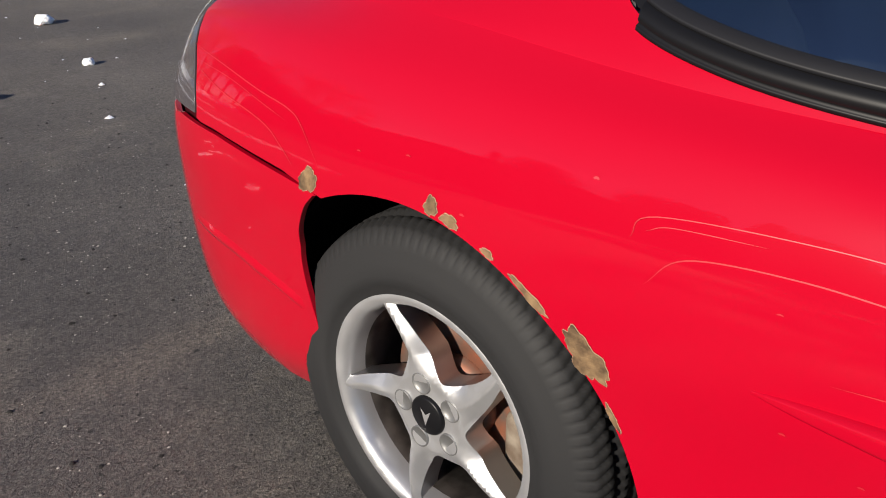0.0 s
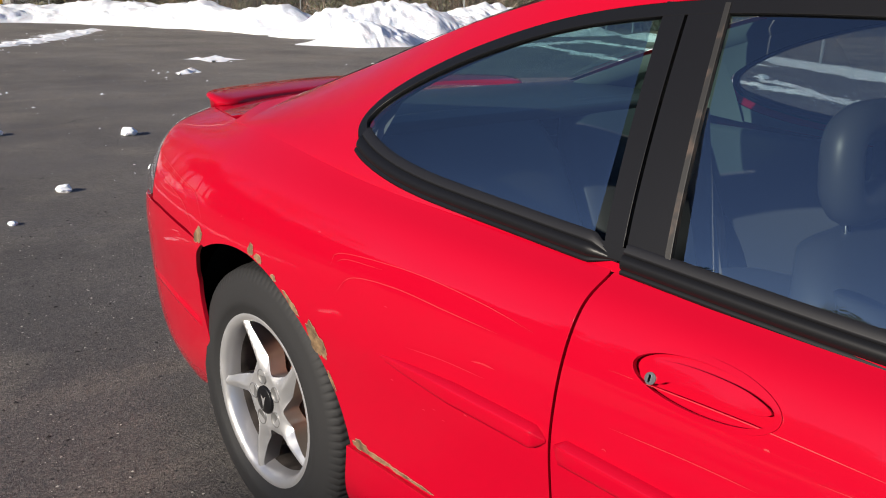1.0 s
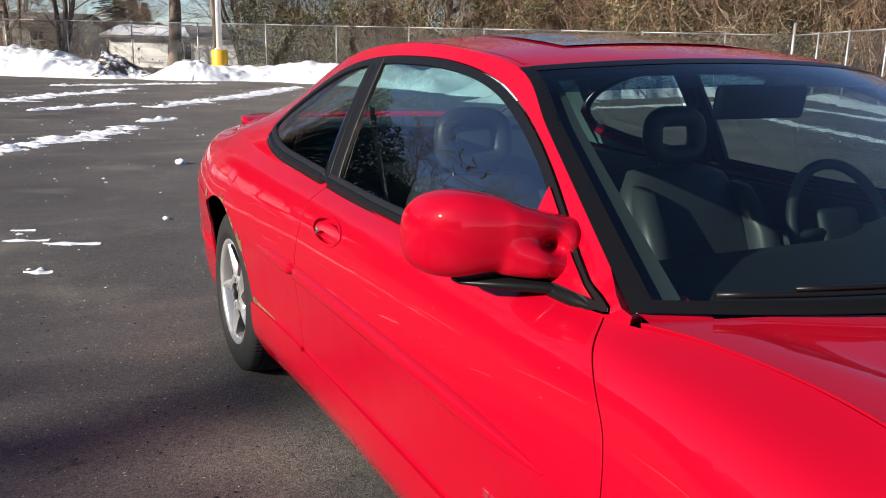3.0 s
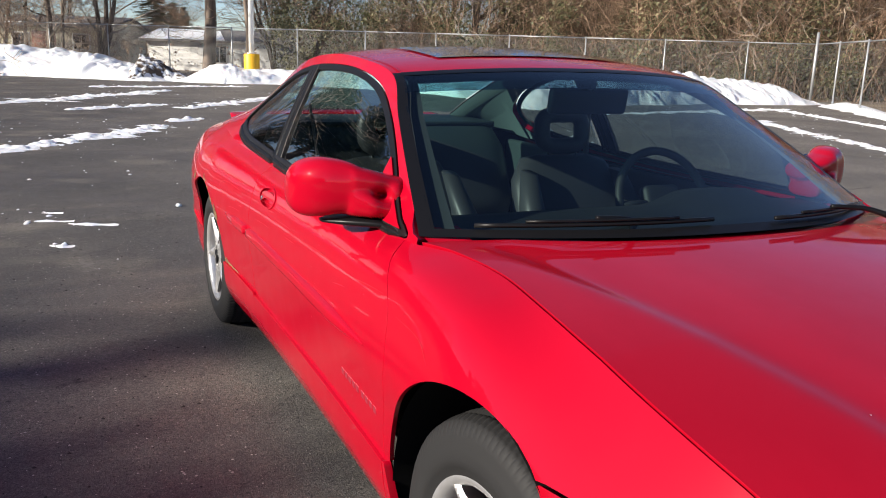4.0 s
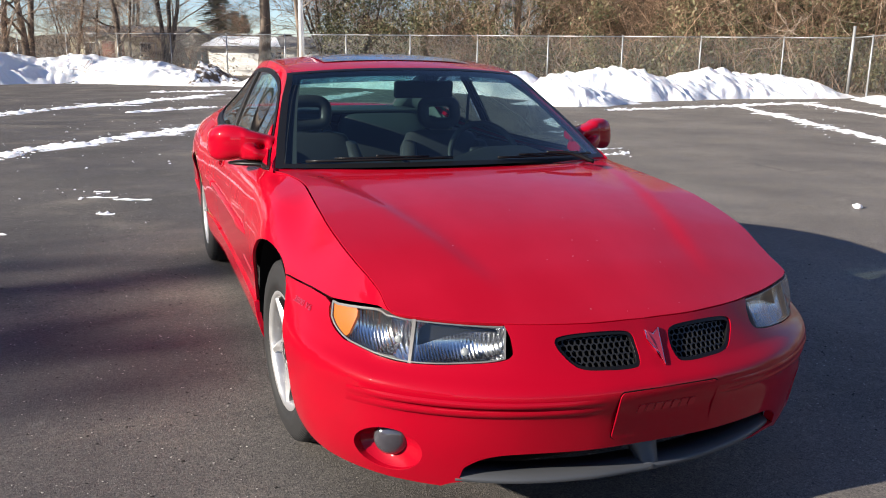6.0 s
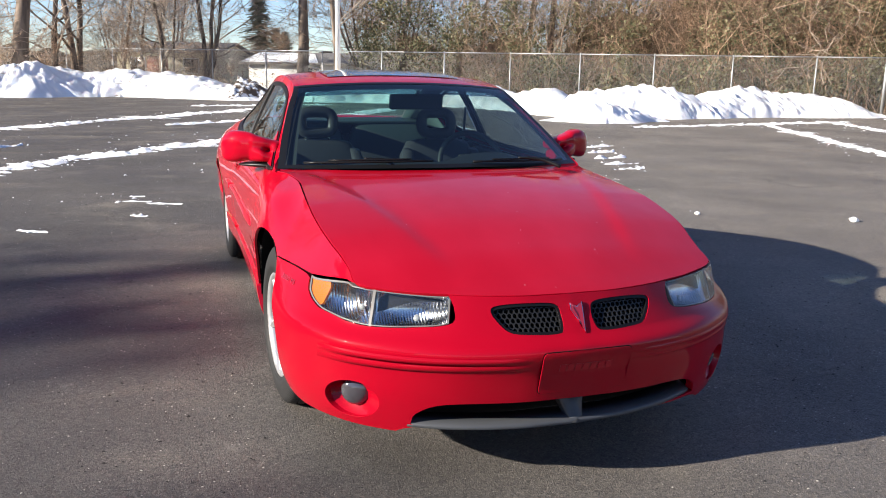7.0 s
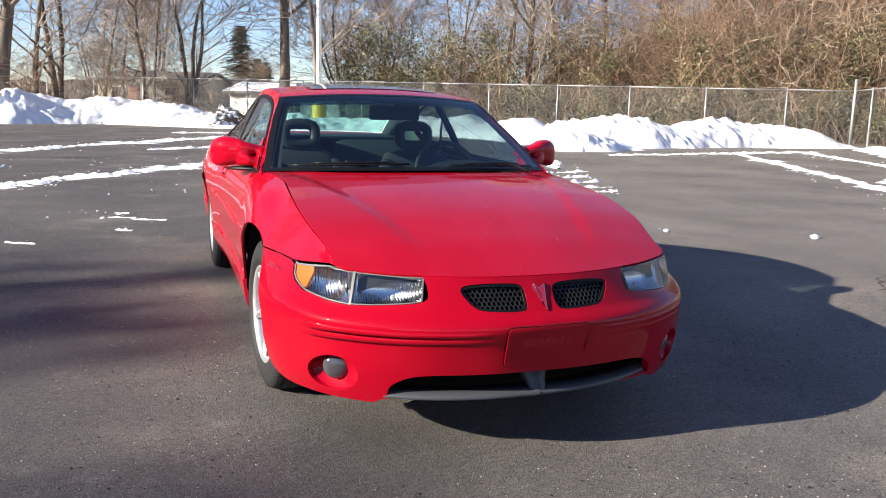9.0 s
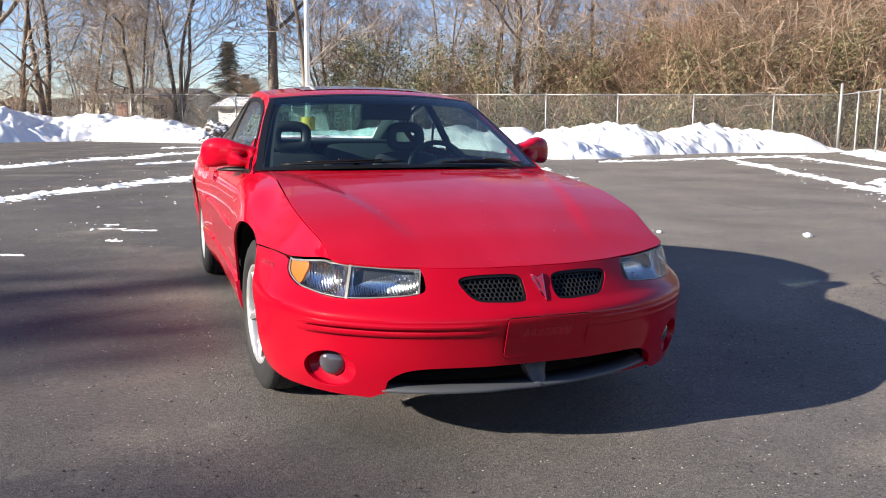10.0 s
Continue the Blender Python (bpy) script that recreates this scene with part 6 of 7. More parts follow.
# stone chips on the bonnet
for k in range(34):
    x, y, r = rnd.uniform(-0.55, 0.6), -2.38 + 0.8 * rnd.random() ** 1.8, rnd.uniform(0.0008, 0.0022)
    ring = [(x + r * rnd.uniform(0.6, 1.2) * math.cos(q), y + r * rnd.uniform(0.6, 1.3) * math.sin(q)) for q in np.linspace(0, 2 * math.pi, 7, endpoint=False)]
    if float(hood_z(x, y)) > 0.68:
        part("paint_chip", mesh_of("paint_chip", [(a, b, float(hood_z(a, b)) + 0.0012) for a, b in ring], [tuple(range(7))], M_CHIP, smooth=False), M_CHIP, hood)

# ---- ground and surroundings ----
def quick_mesh(name, verts, quads, material):
    """A mesh from numpy arrays of points and quads or triangles."""
    verts, quads = np.asarray(verts, np.float32), np.asarray(quads, np.int32)
    me = bpy.data.meshes.new(name)
    me.vertices.add(len(verts))
    me.vertices.foreach_set("co", verts.ravel())
    k = quads.shape[1]
    me.loops.add(quads.size)
    me.loops.foreach_set("vertex_index", quads.ravel())
    me.polygons.add(len(quads))
    me.polygons.foreach_set("loop_start", np.arange(0, quads.size, k, dtype=np.int32))
    me.materials.append(material)
    me.update(calc_edges=True)
    return me


gx = np.concatenate([[-400, -120, -60, -30], np.linspace(-20, 40, 61), [60, 120, 400]])
gy = np.concatenate([[-400, -120, -60, -30, -15], np.linspace(-10, 50, 61), [70, 120, 400]])
GX, GY = np.meshgrid(gx, gy, indexing="ij")
GZ = np.zeros_like(GX)
idx = np.arange(GX.size).reshape(GX.shape)
quads = np.stack([idx[:-1, :-1], idx[1:, :-1], idx[1:, 1:], idx[:-1, 1:]], -1).reshape(-1, 4)
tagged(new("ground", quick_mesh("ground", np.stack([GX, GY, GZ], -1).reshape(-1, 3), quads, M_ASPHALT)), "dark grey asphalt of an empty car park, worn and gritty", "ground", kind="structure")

CORNER, F1, F2 = np.array([25.0, 20.1]), np.array([-0.788, 0.616]), np.array([-0.57, -0.82])
OUT1, OUT2 = np.array([0.616, 0.788]), np.array([0.82, -0.57])

# bare winter soil past the fences
a, b, c = CORNER + F1 * 90, CORNER, CORNER + F2 * 45
far1, far2 = OUT1 * 250, OUT2 * 250
vs = [(*(a + OUT1), 0.004), (*(b + OUT1 * 0.3 + OUT2 * 0.3), 0.004), (*(c + OUT2 * 0.3), 0.004), (*(c + far2), 0.004), (*(b + far1 + far2), 0.004), (*(a + far1), 0.004)]
tagged(new("ground_soil", quick_mesh("ground_soil", vs, [(0, 1, 4, 5), (1, 2, 3, 4)], M_EARTH)), "brown leaf-littered winter soil behind the fence", "ground", kind="structure")


# ---- fences ----
def chain_fence(name, start, d, n, label, short=0.0):
    f = empty(name, label, "fence")
    post = tube("post", [(0, 0, 0), (0, 0, 2.13)], 0.030, M_GALV, 10)
    cap = rings_mesh("post_cap", [[(r * math.cos(q), r * math.sin(q), z) for q in np.linspace(0, 2 * math.pi, 10, endpoint=False)] for r, z in ((0.036, 2.12), (0.036, 2.15), (0.02, 2.175))], M_GALV)
    ang = math.atan2(d[1], d[0])
    fabric = quick_mesh("chain_link", [(0, 0, 0.03), (3.05, 0, 0.03), (3.05, 0, 2.10), (0, 0, 2.10)], [(0, 1, 2, 3)], M_CHAIN)
    rail = tube("top_rail", [(0, 0, 2.12), (3.05, 0, 2.12)], 0.021, M_GALV, 8)
    for k in range(n + 1):
        at = start + d * (3.05 * k - short * (k > 0))
        m = Matrix.Translation((*at, 0)) @ Matrix.Rotation(ang, 4, "Z") @ Matrix.Diagonal((1 - short / 3.05 * (k == 0), 1, 1, 1))
        for nm, me, last in (("post", post, True), ("post_cap", cap, True), ("chain_link", fabric, False), ("top_rail", rail, False)):
            if k < n or last:
                o = part(nm, me, M_GALV, f)
                o.matrix_basis = m
    return f


POST = CORNER + F1 * 0.62
chain_fence("chain_link_fence", POST, F1, 24, "grey galvanised chain-link fence behind the snow banks", 0.62)
chain_fence("chain_link_fence", POST, F2, 9, "grey galvanised chain-link fence along the side")
cp = empty("corner_post", "tall grey steel corner post of the fences", "fence post")
part("post", tube("post", [(*POST, 0), (*POST, 2.55)], 0.055, M_GALV, 14), M_GALV, cp)


# ---- snow ----
def snow_bank(name, front, depth, height, seed, material, label, n=220, m=34):
    """A ploughed ridge of lumps along a front line; it lies to the line's left."""
    line = crom(front, 16)
    s = np.r_[0, np.cumsum(np.linalg.norm(np.diff(line, axis=0), axis=1))]
    us = np.linspace(0, s[-1], n)
    px, py = np.interp(us, s, line[:, 0]), np.interp(us, s, line[:, 1])
    t = np.stack([np.gradient(px), np.gradient(py)], 1)
    t = np.stack([np.convolve(np.pad(t[:, k], 9, mode="edge"), np.ones(19) / 19, "valid") for k in (0, 1)], 1)
    t /= np.linalg.norm(t, axis=1)[:, None]
    left = np.stack([-t[:, 1], t[:, 0]], 1)
    verts = []
    for i in range(n):
        end = min(1.0, min(us[i], s[-1] - us[i]) / 1.5)
        hh = height(us[i] / s[-1])
        for v in np.linspace(0, 1, m):
            x, y = np.array([px[i], py[i]]) + left[i] * depth * v
            wob = noise.noise((x * 0.35, y * 0.35, seed)) * 0.5
            prof = (1 - (1 - min(1, v / 0.35)) ** 1.5) if v < 0.35 else (0.5 + 0.5 * math.cos((v - 0.35) / 0.65 * math.pi))
            h = hh * prof * end * (0.80 + wob)
            lump = noise.fractal((x * 1.3, y * 1.3, seed + 3), 0.9, 2.1, 4) * 0.11 + abs(noise.noise((x * 2.6, y * 2.6, seed + 7))) * 0.12 + (0.5 - noise.voronoi((x * 3.1, y * 3.1, seed))[0][0]) * 0.08 + (0.5 - noise.voronoi((x * 6, y * 6, seed))[0][0]) * 0.065
            fade = min(1.0, prof * 3) * end
            x += left[i][0] * (-0.25 * lump) * (1 - v) * 1.0 + noise.noise((x * 0.9, y * 0.9, seed + 20)) * 0.5 * (1 - prof)
            y += left[i][1] * (-0.25 * lump) * (1 - v) * 1.0 + noise.noise((x * 0.9, y * 0.9, seed + 30)) * 0.5 * (1 - prof)
            verts.append((x, y, max(-0.01, h + lump * fade * min(1.0, hh) - 0.01)))
    ix = np.arange(n * m).reshape(n, m)
    q = np.stack([ix[:-1, :-1], ix[1:, :-1], ix[1:, 1:], ix[:-1, 1:]], -1).reshape(-1, 4)
    me = quick_mesh(name, verts, q, material)
    me.shade_smooth()
    return tagged(new(name, me), label, "snow bank")


def height_of(*knots):
    k = np.array(knots)
    return lambda u: float(np.interp(u, k[:, 0], k[:, 1]))


snow_bank("snow_bank", [(2.6, 30.0), (1.2, 30.0), (-0.6, 31.4), (-3.6, 33.0), (-6.6, 31.6), (-11, 32.0), (-17, 34)][::-1], 5.5, height_of((0, 1.3), (0.45, 1.25), (0.62, 1.5), (0.74, 1.25), (1.0, 0.95)), 1, M_SNOW, "long bank of ploughed white snow edging the car park", 320, 44)
snow_bank("snow_bank", [(2.3, 29.8), (4.4, 28.6), (6.4, 28.6), (8.2, 26.6), (9.6, 23.5), (10.6, 20.5)], 4.5, height_of((0, 0.85), (0.35, 0.7), (0.5, 0.9), (1, 0.95)), 4, M_SNOW, "lumpy bank of ploughed snow round the foot of the lamp post", 220, 44)
snow_bank("snow_bank", [(9.6, 20.6), (10.6, 19.0), (12.4, 18.1), (14.4, 17.9), (17, 18.5), (19.5, 18.6), (22, 18.3), (24.2, 19.2)], 4.5, height_of((0, 0.9), (0.2, 0.95), (0.35, 1.05), (0.5, 1.15), (0.65, 1.0), (0.85, 0.6), (1, 0.25)), 8, M_SNOW, "broad heap of ploughed snow in front of the thicket", 240, 44)
snow_bank("snow_bank", [(8.6, 17.4), (9.6, 16.0), (11.0, 15.7), (12.6, 16.7), (13.6, 17.6)], 2.8, height_of((0, 0.35), (0.3, 0.6), (0.7, 0.55), (1, 0.3)), 21, M_SNOW, "low lobe of ploughed snow on the asphalt", 120, 34)
snow_bank("snow_bank", [(0.0, 31.2), (1.2, 30.4), (2.6, 30.4), (4.0, 30.6)], 4.0, height_of((0, 0.6), (0.4, 0.95), (0.7, 0.9), (1, 0.5)), 12, M_DIRTYSNOW, "heap of dirty snow mixed with leaves and soil", 120, 44)
snow_bank("snow_bank", [(24.0, 18.4), (22.0, 15.6), (19.4, 12.0), (16.6, 8.0), (13.6, 3.8)][::-1], 1.4, height_of((0, 0.10), (0.5, 0.14), (1, 0.2)), 16, M_SNOW, "low strip of snow along the side fence", 140, 14)


def snow_strip(p0, p1, width, seed, thick=0.02, gaps=0.25):
    """A thin, ragged line of old snow on the asphalt."""
    rnd = random.Random(seed)
    p0, p1 = np.array(p0, float), np.array(p1, float)
    ln = np.linalg.norm(p1 - p0)
    d = (p1 - p0) / ln
    nrm = np.array([-d[1], d[0]])
    n = max(10, int(ln / 0.045))
    m = 13
    verts = []
    for i in range(n):
        u = i / (n - 1)
        c = p0 + d * ln * u
        w = width * (0.35 + 0.65 * math.sin(math.pi * min(1, max(0, u))) ** 0.5) * (0.55 + 0.9 * abs(noise.noise((u * ln * 0.9, seed, 0)))) * (0.6 + 0.8 * noise.noise((u * ln * 4, seed, 5)) ** 2 * 3)
        off = 0.35 * width * noise.noise((u * ln * 0.7, seed, 9))
        for j in range(m):
            v = -1 + 2 * j / (m - 1)
            q = c + nrm * (off + v * w)
            jag = noise.noise((q[0] * 5, q[1] * 5, seed))
            hole = noise.noise((q[0] * 2.2, q[1] * 2.2, seed + 4)) + 0.7 * noise.noise((q[0] * 9, q[1] * 9, seed + 6))
            h = thick * ((1 - v * v) * (1 + 1.6 * jag + 0.8 * noise.noise((q[0] * 16, q[1] * 16, seed))) - 0.28 - gaps * (2.8 if hole < -0.05 else 0))
            verts.append((q[0], q[1], max(h, -0.004) + 0.003))
    ix = np.arange(n * m).reshape(n, m)
    f = np.stack([ix[:-1, :-1], ix[1:, :-1], ix[1:, 1:], ix[:-1, 1:]], -1).reshape(-1, 4)
    z = np.array(verts)[:, 2]
    f = f[(z[f] > 0.0).sum(1) > 0]
    me = quick_mesh("snow_strip", verts, f, M_SNOW)
    me.shade_smooth()
    return tagged(new("snow_strip", me), "thin ragged strip of leftover snow on the asphalt", "snow", "snow strips")


STRIPS = [((-4.6, 5.6), (0.3, 12.2), 0.42), ((-5.0, 13.8), (-3.2, 16.6), 0.4), ((-3.4, 16.4), (1.6, 23.4), 0.5), ((-1.3, 15.7), (0.8, 17.4), 0.35), ((1.0, 16.2), (6.0, 22.8), 0.35), ((0.3, 12.9), (1.0, 13.6), 0.25),
          ((3.2, 19.0), (6.6, 24.4), 0.5), ((-0.6, 25.2), (4.6, 26.8), 0.5), ((5.0, 13.6), (5.5, 14.6), 0.25), ((3.6, 11.8), (4.0, 12.3), 0.2), ((-1.80, 4.29), (-1.43, 4.15), 0.07), ((-1.47, 4.07), (-1.13, 3.92), 0.08),
          ((-2.47, 2.80), (-2.21, 2.65), 0.06), ((-1.6, 3.35), (-1.45, 3.28), 0.06), ((-1.75, 4.62), (-1.5, 4.5), 0.03), ((9.6, 3.8), (15.2, 15.6), 0.25), ((15.0, 8.6), (18.4, 16.6), 0.24), ((6.6, 10.2), (7.5, 12.4), 0.22), ((4.9, 5.95), (5.45, 6.02), 0.11), ((5.1, 6.6), (5.75, 6.72), 0.13), ((5.35, 7.4), (6.0, 7.5), 0.14), ((5.7, 8.3), (6.3, 8.45), 0.15), ((5.9, 9.2), (6.9, 9.5), 0.2),
          ((8.4, 3.2), (12.6, 7.6), 0.22), ((10.2, 14.4), (19.0, 16.4), 0.34), ((-4.2, 9.9), (-3.6, 10.8), 0.12)]
for k, (p0, p1, w) in enumerate(STRIPS):
    snow_strip(p0, p1, w * (1.75 if w > 0.1 else 1.0), 40 + k, 0.03 if w > 0.1 else 0.008)

# crumbs of snow and grit lying about
def crumbs(name, count, spread, size, material, label, seed, category):
    rnd = np.random.RandomState(seed)
    if spread is None:
        x, y = count.T
    else:
        x, y = rnd.uniform(spread[0], spread[1], count), rnd.uniform(spread[2], spread[3], count)
    keep = ~((np.abs(x) < 0.92) & (np.abs(y) < 2.5))
    x, y = x[keep], y[keep]
    r = size * (0.35 + rnd.rand(len(x)) ** 3 * 1.6)
    base = np.array([(1, 0, 0), (0.2, 0.95, 0), (-0.9, 0.35, 0), (-0.5, -0.8, 0), (0.6, -0.75, 0), (0.05, 0.05, 0.7)])
    jit = 1 + rnd.uniform(-0.35, 0.35, (len(x), 6, 3))
    v = base[None] * jit * r[:, None, None] * (1, 1, 0.8)
    v[:, :, 0] += x[:, None]
    v[:, :, 1] += y[:, None]
    v[:, :, 2] += 0.0015
    tri = np.array([(0, 1, 5), (1, 2, 5), (2, 3, 5), (3, 4, 5), (4, 0, 5)])
    f = (np.arange(len(x))[:, None, None] * 6 + tri[None]).reshape(-1, 3)
    tagged(new(name, quick_mesh(name, v.reshape(-1, 3), f, material)), label, category, kind="stuff")


crumbs("snow_crumbs", 240, (-4.5, 4.5, 2.4, 14), 0.014, M_SNOW, "scattered crumbs of snow on the asphalt", 5, "snow")
rs = np.random.RandomState(19)
at = []
for p0, p1, w in STRIPS:
    ln = math.dist(p0, p1)
    for _ in range(int(ln * 16)):
        u, off = rs.rand(), rs.normal(0, w * 1.3 + 0.03)
        d0 = np.subtract(p1, p0) / ln
        at.append((p0[0] + d0[0] * ln * u - d0[1] * off, p0[1] + d0[1] * ln * u + d0[0] * off))
crumbs("snow_crumbs", np.array(at), None, 0.016, M_SNOW, "loose crumbs of snow beside the snow strips", 15, "snow")
crumbs("grit", 17000, (-3.4, 3.6, -4.6, 4.5), 0.0027, M_GRIT, "fine light grit scattered on the asphalt", 6, "grit")
crumbs("dark_grit", 7000, (-3.4, 3.6, -4.6, 5.0), 0.0044, M_DARKGRIT, "dark pebbles scattered on the asphalt", 7, "grit")
for k, (x, y, r) in enumerate(((-0.13, 5.24, 0.05), (0.05, 7.64, 0.06), (1.0, 7.1, 0.07), (5.1, 1.6, 0.045), (3.8, 2.3, 0.03), (0.6, 5.6, 0.04), (-0.6, 4.6, 0.025))):
    bm = bmesh.new()
    bmesh.ops.create_icosphere(bm, subdivisions=2, radius=r)
    for v in bm.verts:
        v.co *= 1 + 0.35 * noise.noise(v.co * 30 + Vector((k, 0, 0)))
        v.co.z *= 0.6
    me = bpy.data.meshes.new("snow_lump")
    bm.to_mesh(me)
    bm.free()
    me.materials.append(M_SNOW)
    ob = new("snow_lump", me)
    ob.location = (x, y, r * 0.4)
    tagged(ob, "small lump of snow on the asphalt", "snow", "snow lumps")


# ---- lamp post ----
lp = empty("lamp_post", "tall white lamp post on a yellow concrete foot", "lamp post", at=(5.62, 30.5, 0))
part("foot", rings_mesh("foot", [[(r * math.cos(q), r * math.sin(q), z) for q in np.linspace(0, 2 * math.pi, 28, endpoint=False)] for r, z in ((0.30, 0), (0.30, 1.05), (0.285, 1.08), (0.0, 1.08))], M_YELLOW, cap=False), M_YELLOW, lp)
part("pole", tube("pole", [(0, 0, 1.05), (0, 0, 9.5)], [0.11, 0.09], M_WHITEPAINT, 16), M_WHITEPAINT, lp)
part("pole_base", rounded_box((0.3, 0.3, 0.05), (0, 0, 1.10), 0.01), M_WHITEPAINT, lp)
part("lamp_arm", tube("lamp_arm", [(0, 0, 9.3), (0.7, 0, 9.4)], 0.03, M_WHITEPAINT), M_WHITEPAINT, lp)
part("lamp_head", rounded_box((0.7, 0.3, 0.12), (0.95, 0, 9.4), 0.04), M_WHITEPAINT, lp)


# ---- houses behind the fence ----
def house(label, at, turn, size, eave, ridge, wall_mat, windows, siding=0.15, sunk=0.0):
    h = empty("house", label, "house", at=(*at, sunk))
    h.rotation_euler = (0, 0, radians(turn))
    w, d = size
    v = [(-w / 2, -d / 2, 0), (w / 2, -d / 2, 0), (w / 2, d / 2, 0), (-w / 2, d / 2, 0), (-w / 2, -d / 2, eave), (w / 2, -d / 2, eave), (w / 2, d / 2, eave), (-w / 2, d / 2, eave), (-w / 2, 0, ridge), (w / 2, 0, ridge)]
    part("wall", mesh_of("wall", v, [(0, 1, 5, 4), (2, 3, 7, 6), (1, 2, 6, 9, 5), (3, 0, 4, 8, 7)], wall_mat, smooth=False), wall_mat, h)
    o, t = 0.35, 0.12
    sl = (ridge - eave) / (d / 2)
    rv = []
    for x in (-w / 2 - o, w / 2 + o):
        rv += [(x, -d / 2 - o, eave - o * sl), (x, 0, ridge), (x, d / 2 + o, eave - o * sl), (x, d / 2 + o, eave - o * sl + t), (x, 0, ridge + t), (x, -d / 2 - o, eave - o * sl + t)]
    rf = [(0, 1, 7, 6), (1, 2, 8, 7), (2, 3, 9, 8), (3, 4, 10, 9), (4, 5, 11, 10), (5, 0, 6, 11), (5, 4, 1, 0), (4, 3, 2, 1), (6, 7, 10, 11), (7, 8, 9, 10)]
    roof_ob = part("roof", mesh_of("roof", rv, rf, M_SHINGLE, smooth=False), M_SHINGLE, h)
    if wall_mat is M_WHITEPAINT:
        part("roof_snow", mesh_of("roof_snow", [(-w / 2 - o, -d / 2 - o, eave - o * sl + t + 0.01), (w * 0.1, -d / 2 - o, eave - o * sl + t + 0.01), (-w * 0.05, -d * 0.12, ridge - sl * d * 0.12 + t + 0.06), (-w / 2 - o, -d * 0.05, ridge - sl * d * 0.05 + t + 0.06)], [(0, 1, 2, 3)], M_SNOW), M_SNOW, h)
    for k in range(int(eave / siding)):
        part("siding_board", rounded_box((w, 0.02, siding * 0.12), (0, -d / 2 - 0.008, siding * (k + 1)), 0.004, 1), wall_mat, h) if siding < 0.3 and k % 2 == 0 else None
    for x, z, ww, hh in windows:
        wn_ = part("window", rounded_box((ww + 0.14, 0.06, hh + 0.14), (x, -d / 2 - 0.02, z), 0.01, 1), M_WHITEPAINT, h)
        for k in (-1, 1):
            part("pane", rounded_box((ww / 2 - 0.03, 0.02, hh), (x + k * ww / 4, -d / 2 - 0.052, z), 0.004, 1), M_SUNROOF, wn_)
    return h


house("small white house with a grey roof partly under snow", (7.9, 46.5), -28, (7.2, 6.0), 2.0, 2.55, M_WHITEPAINT, [(0.3, 1.35, 0.75, 0.85)], 0.15, -0.45)
house("cream-coloured house behind bare trees", (0.2, 60.0), -24, (7.0, 7.0), 2.2, 2.85, M_CREAM, [(-2.0, 1.3, 1.0, 0.9), (1.8, 1.3, 1.0, 0.9)])
sh = empty("shed", "low red-brown garden shed with a rounded roof", "shed", at=(-1.7, 50.0, 0))
part("wall", rings_mesh("wall", [[(x, y + 0.9 * math.cos(q) * 0.9, 1.1 + 0.75 * math.sin(q)) for q in np.linspace(0, math.pi, 12)] + [(x, y - 0.8, 0), (x, y + 0.8, 0)] for x, y in ((-0.6, 0), (0.6, 0))], M_SHED), M_SHED, sh)


# ---- bare trees ----
def tubes_mesh(name, segs, material, sides=3):
    """Many tapered sticks as one mesh: rows of start, end and the two radii."""
    a, b, r0, r1 = (np.array([s[k] for s in segs], float) for k in range(4))
    d = b - a
    d /= np.linalg.norm(d, axis=1)[:, None] + 1e-9
    ref = np.where(np.abs(d[:, 2:]) > 0.8, [[1.0, 0, 0]], [[0, 0, 1.0]])
    u = np.cross(d, ref)
    u /= np.linalg.norm(u, axis=1)[:, None] + 1e-9
    w = np.cross(d, u)
    ang = np.linspace(0, 2 * np.pi, sides, endpoint=False)
    ring = np.cos(ang)[None, :, None] * u[:, None] + np.sin(ang)[None, :, None] * w[:, None]
    v = np.concatenate([a[:, None] + ring * r0[:, None, None], b[:, None] + ring * r1[:, None, None]], 1)
    n = len(segs)
    k = np.arange(sides)
    f = np.stack([k, (k + 1) % sides, sides + (k + 1) % sides, sides + k], 1)
    f = (np.arange(n)[:, None, None] * 2 * sides + f[None]).reshape(-1, 4)
    me = quick_mesh(name, v.reshape(-1, 3), f, material)
    me.shade_smooth()
    return me


def grow(rnd, p, d, length, r, depth, out, thick, spread=0.60, up=0.22, steps=4):
    """Adds a limb and its branches to the lists of thin and thick sticks."""
    p, d = np.array(p, float), np.array(d, float)
    for i in range(steps):
        nd_ = d + rnd.normal(0, 0.17, 3) + (0, 0, up * 0.45)
        nd_ /= np.linalg.norm(nd_)
        q = p + nd_ * length / steps
        r1 = r * (1 - 0.16)
        (thick if r > 0.035 else out).append((p, q, max(r, 0.008), max(r1, 0.008)))
        p, d, r = q, nd_, r1
        if depth > 0 and (i > 0 or depth < 3):
            for _ in range(2 if depth < 3 else 1):
                side = rnd.normal(0, 1, 3)
                side -= d * (side @ d)
                side /= np.linalg.norm(side)
                bd = d * (1 - spread * 0.55) + side * spread * rnd.uniform(0.7, 1.25) + (0, 0, up)
                bd /= np.linalg.norm(bd)
                grow(rnd, p, bd, length * rnd.uniform(0.5, 0.72), r * rnd.uniform(0.45, 0.65), depth - 1, out, thick, spread, up, max(2, steps - 1))


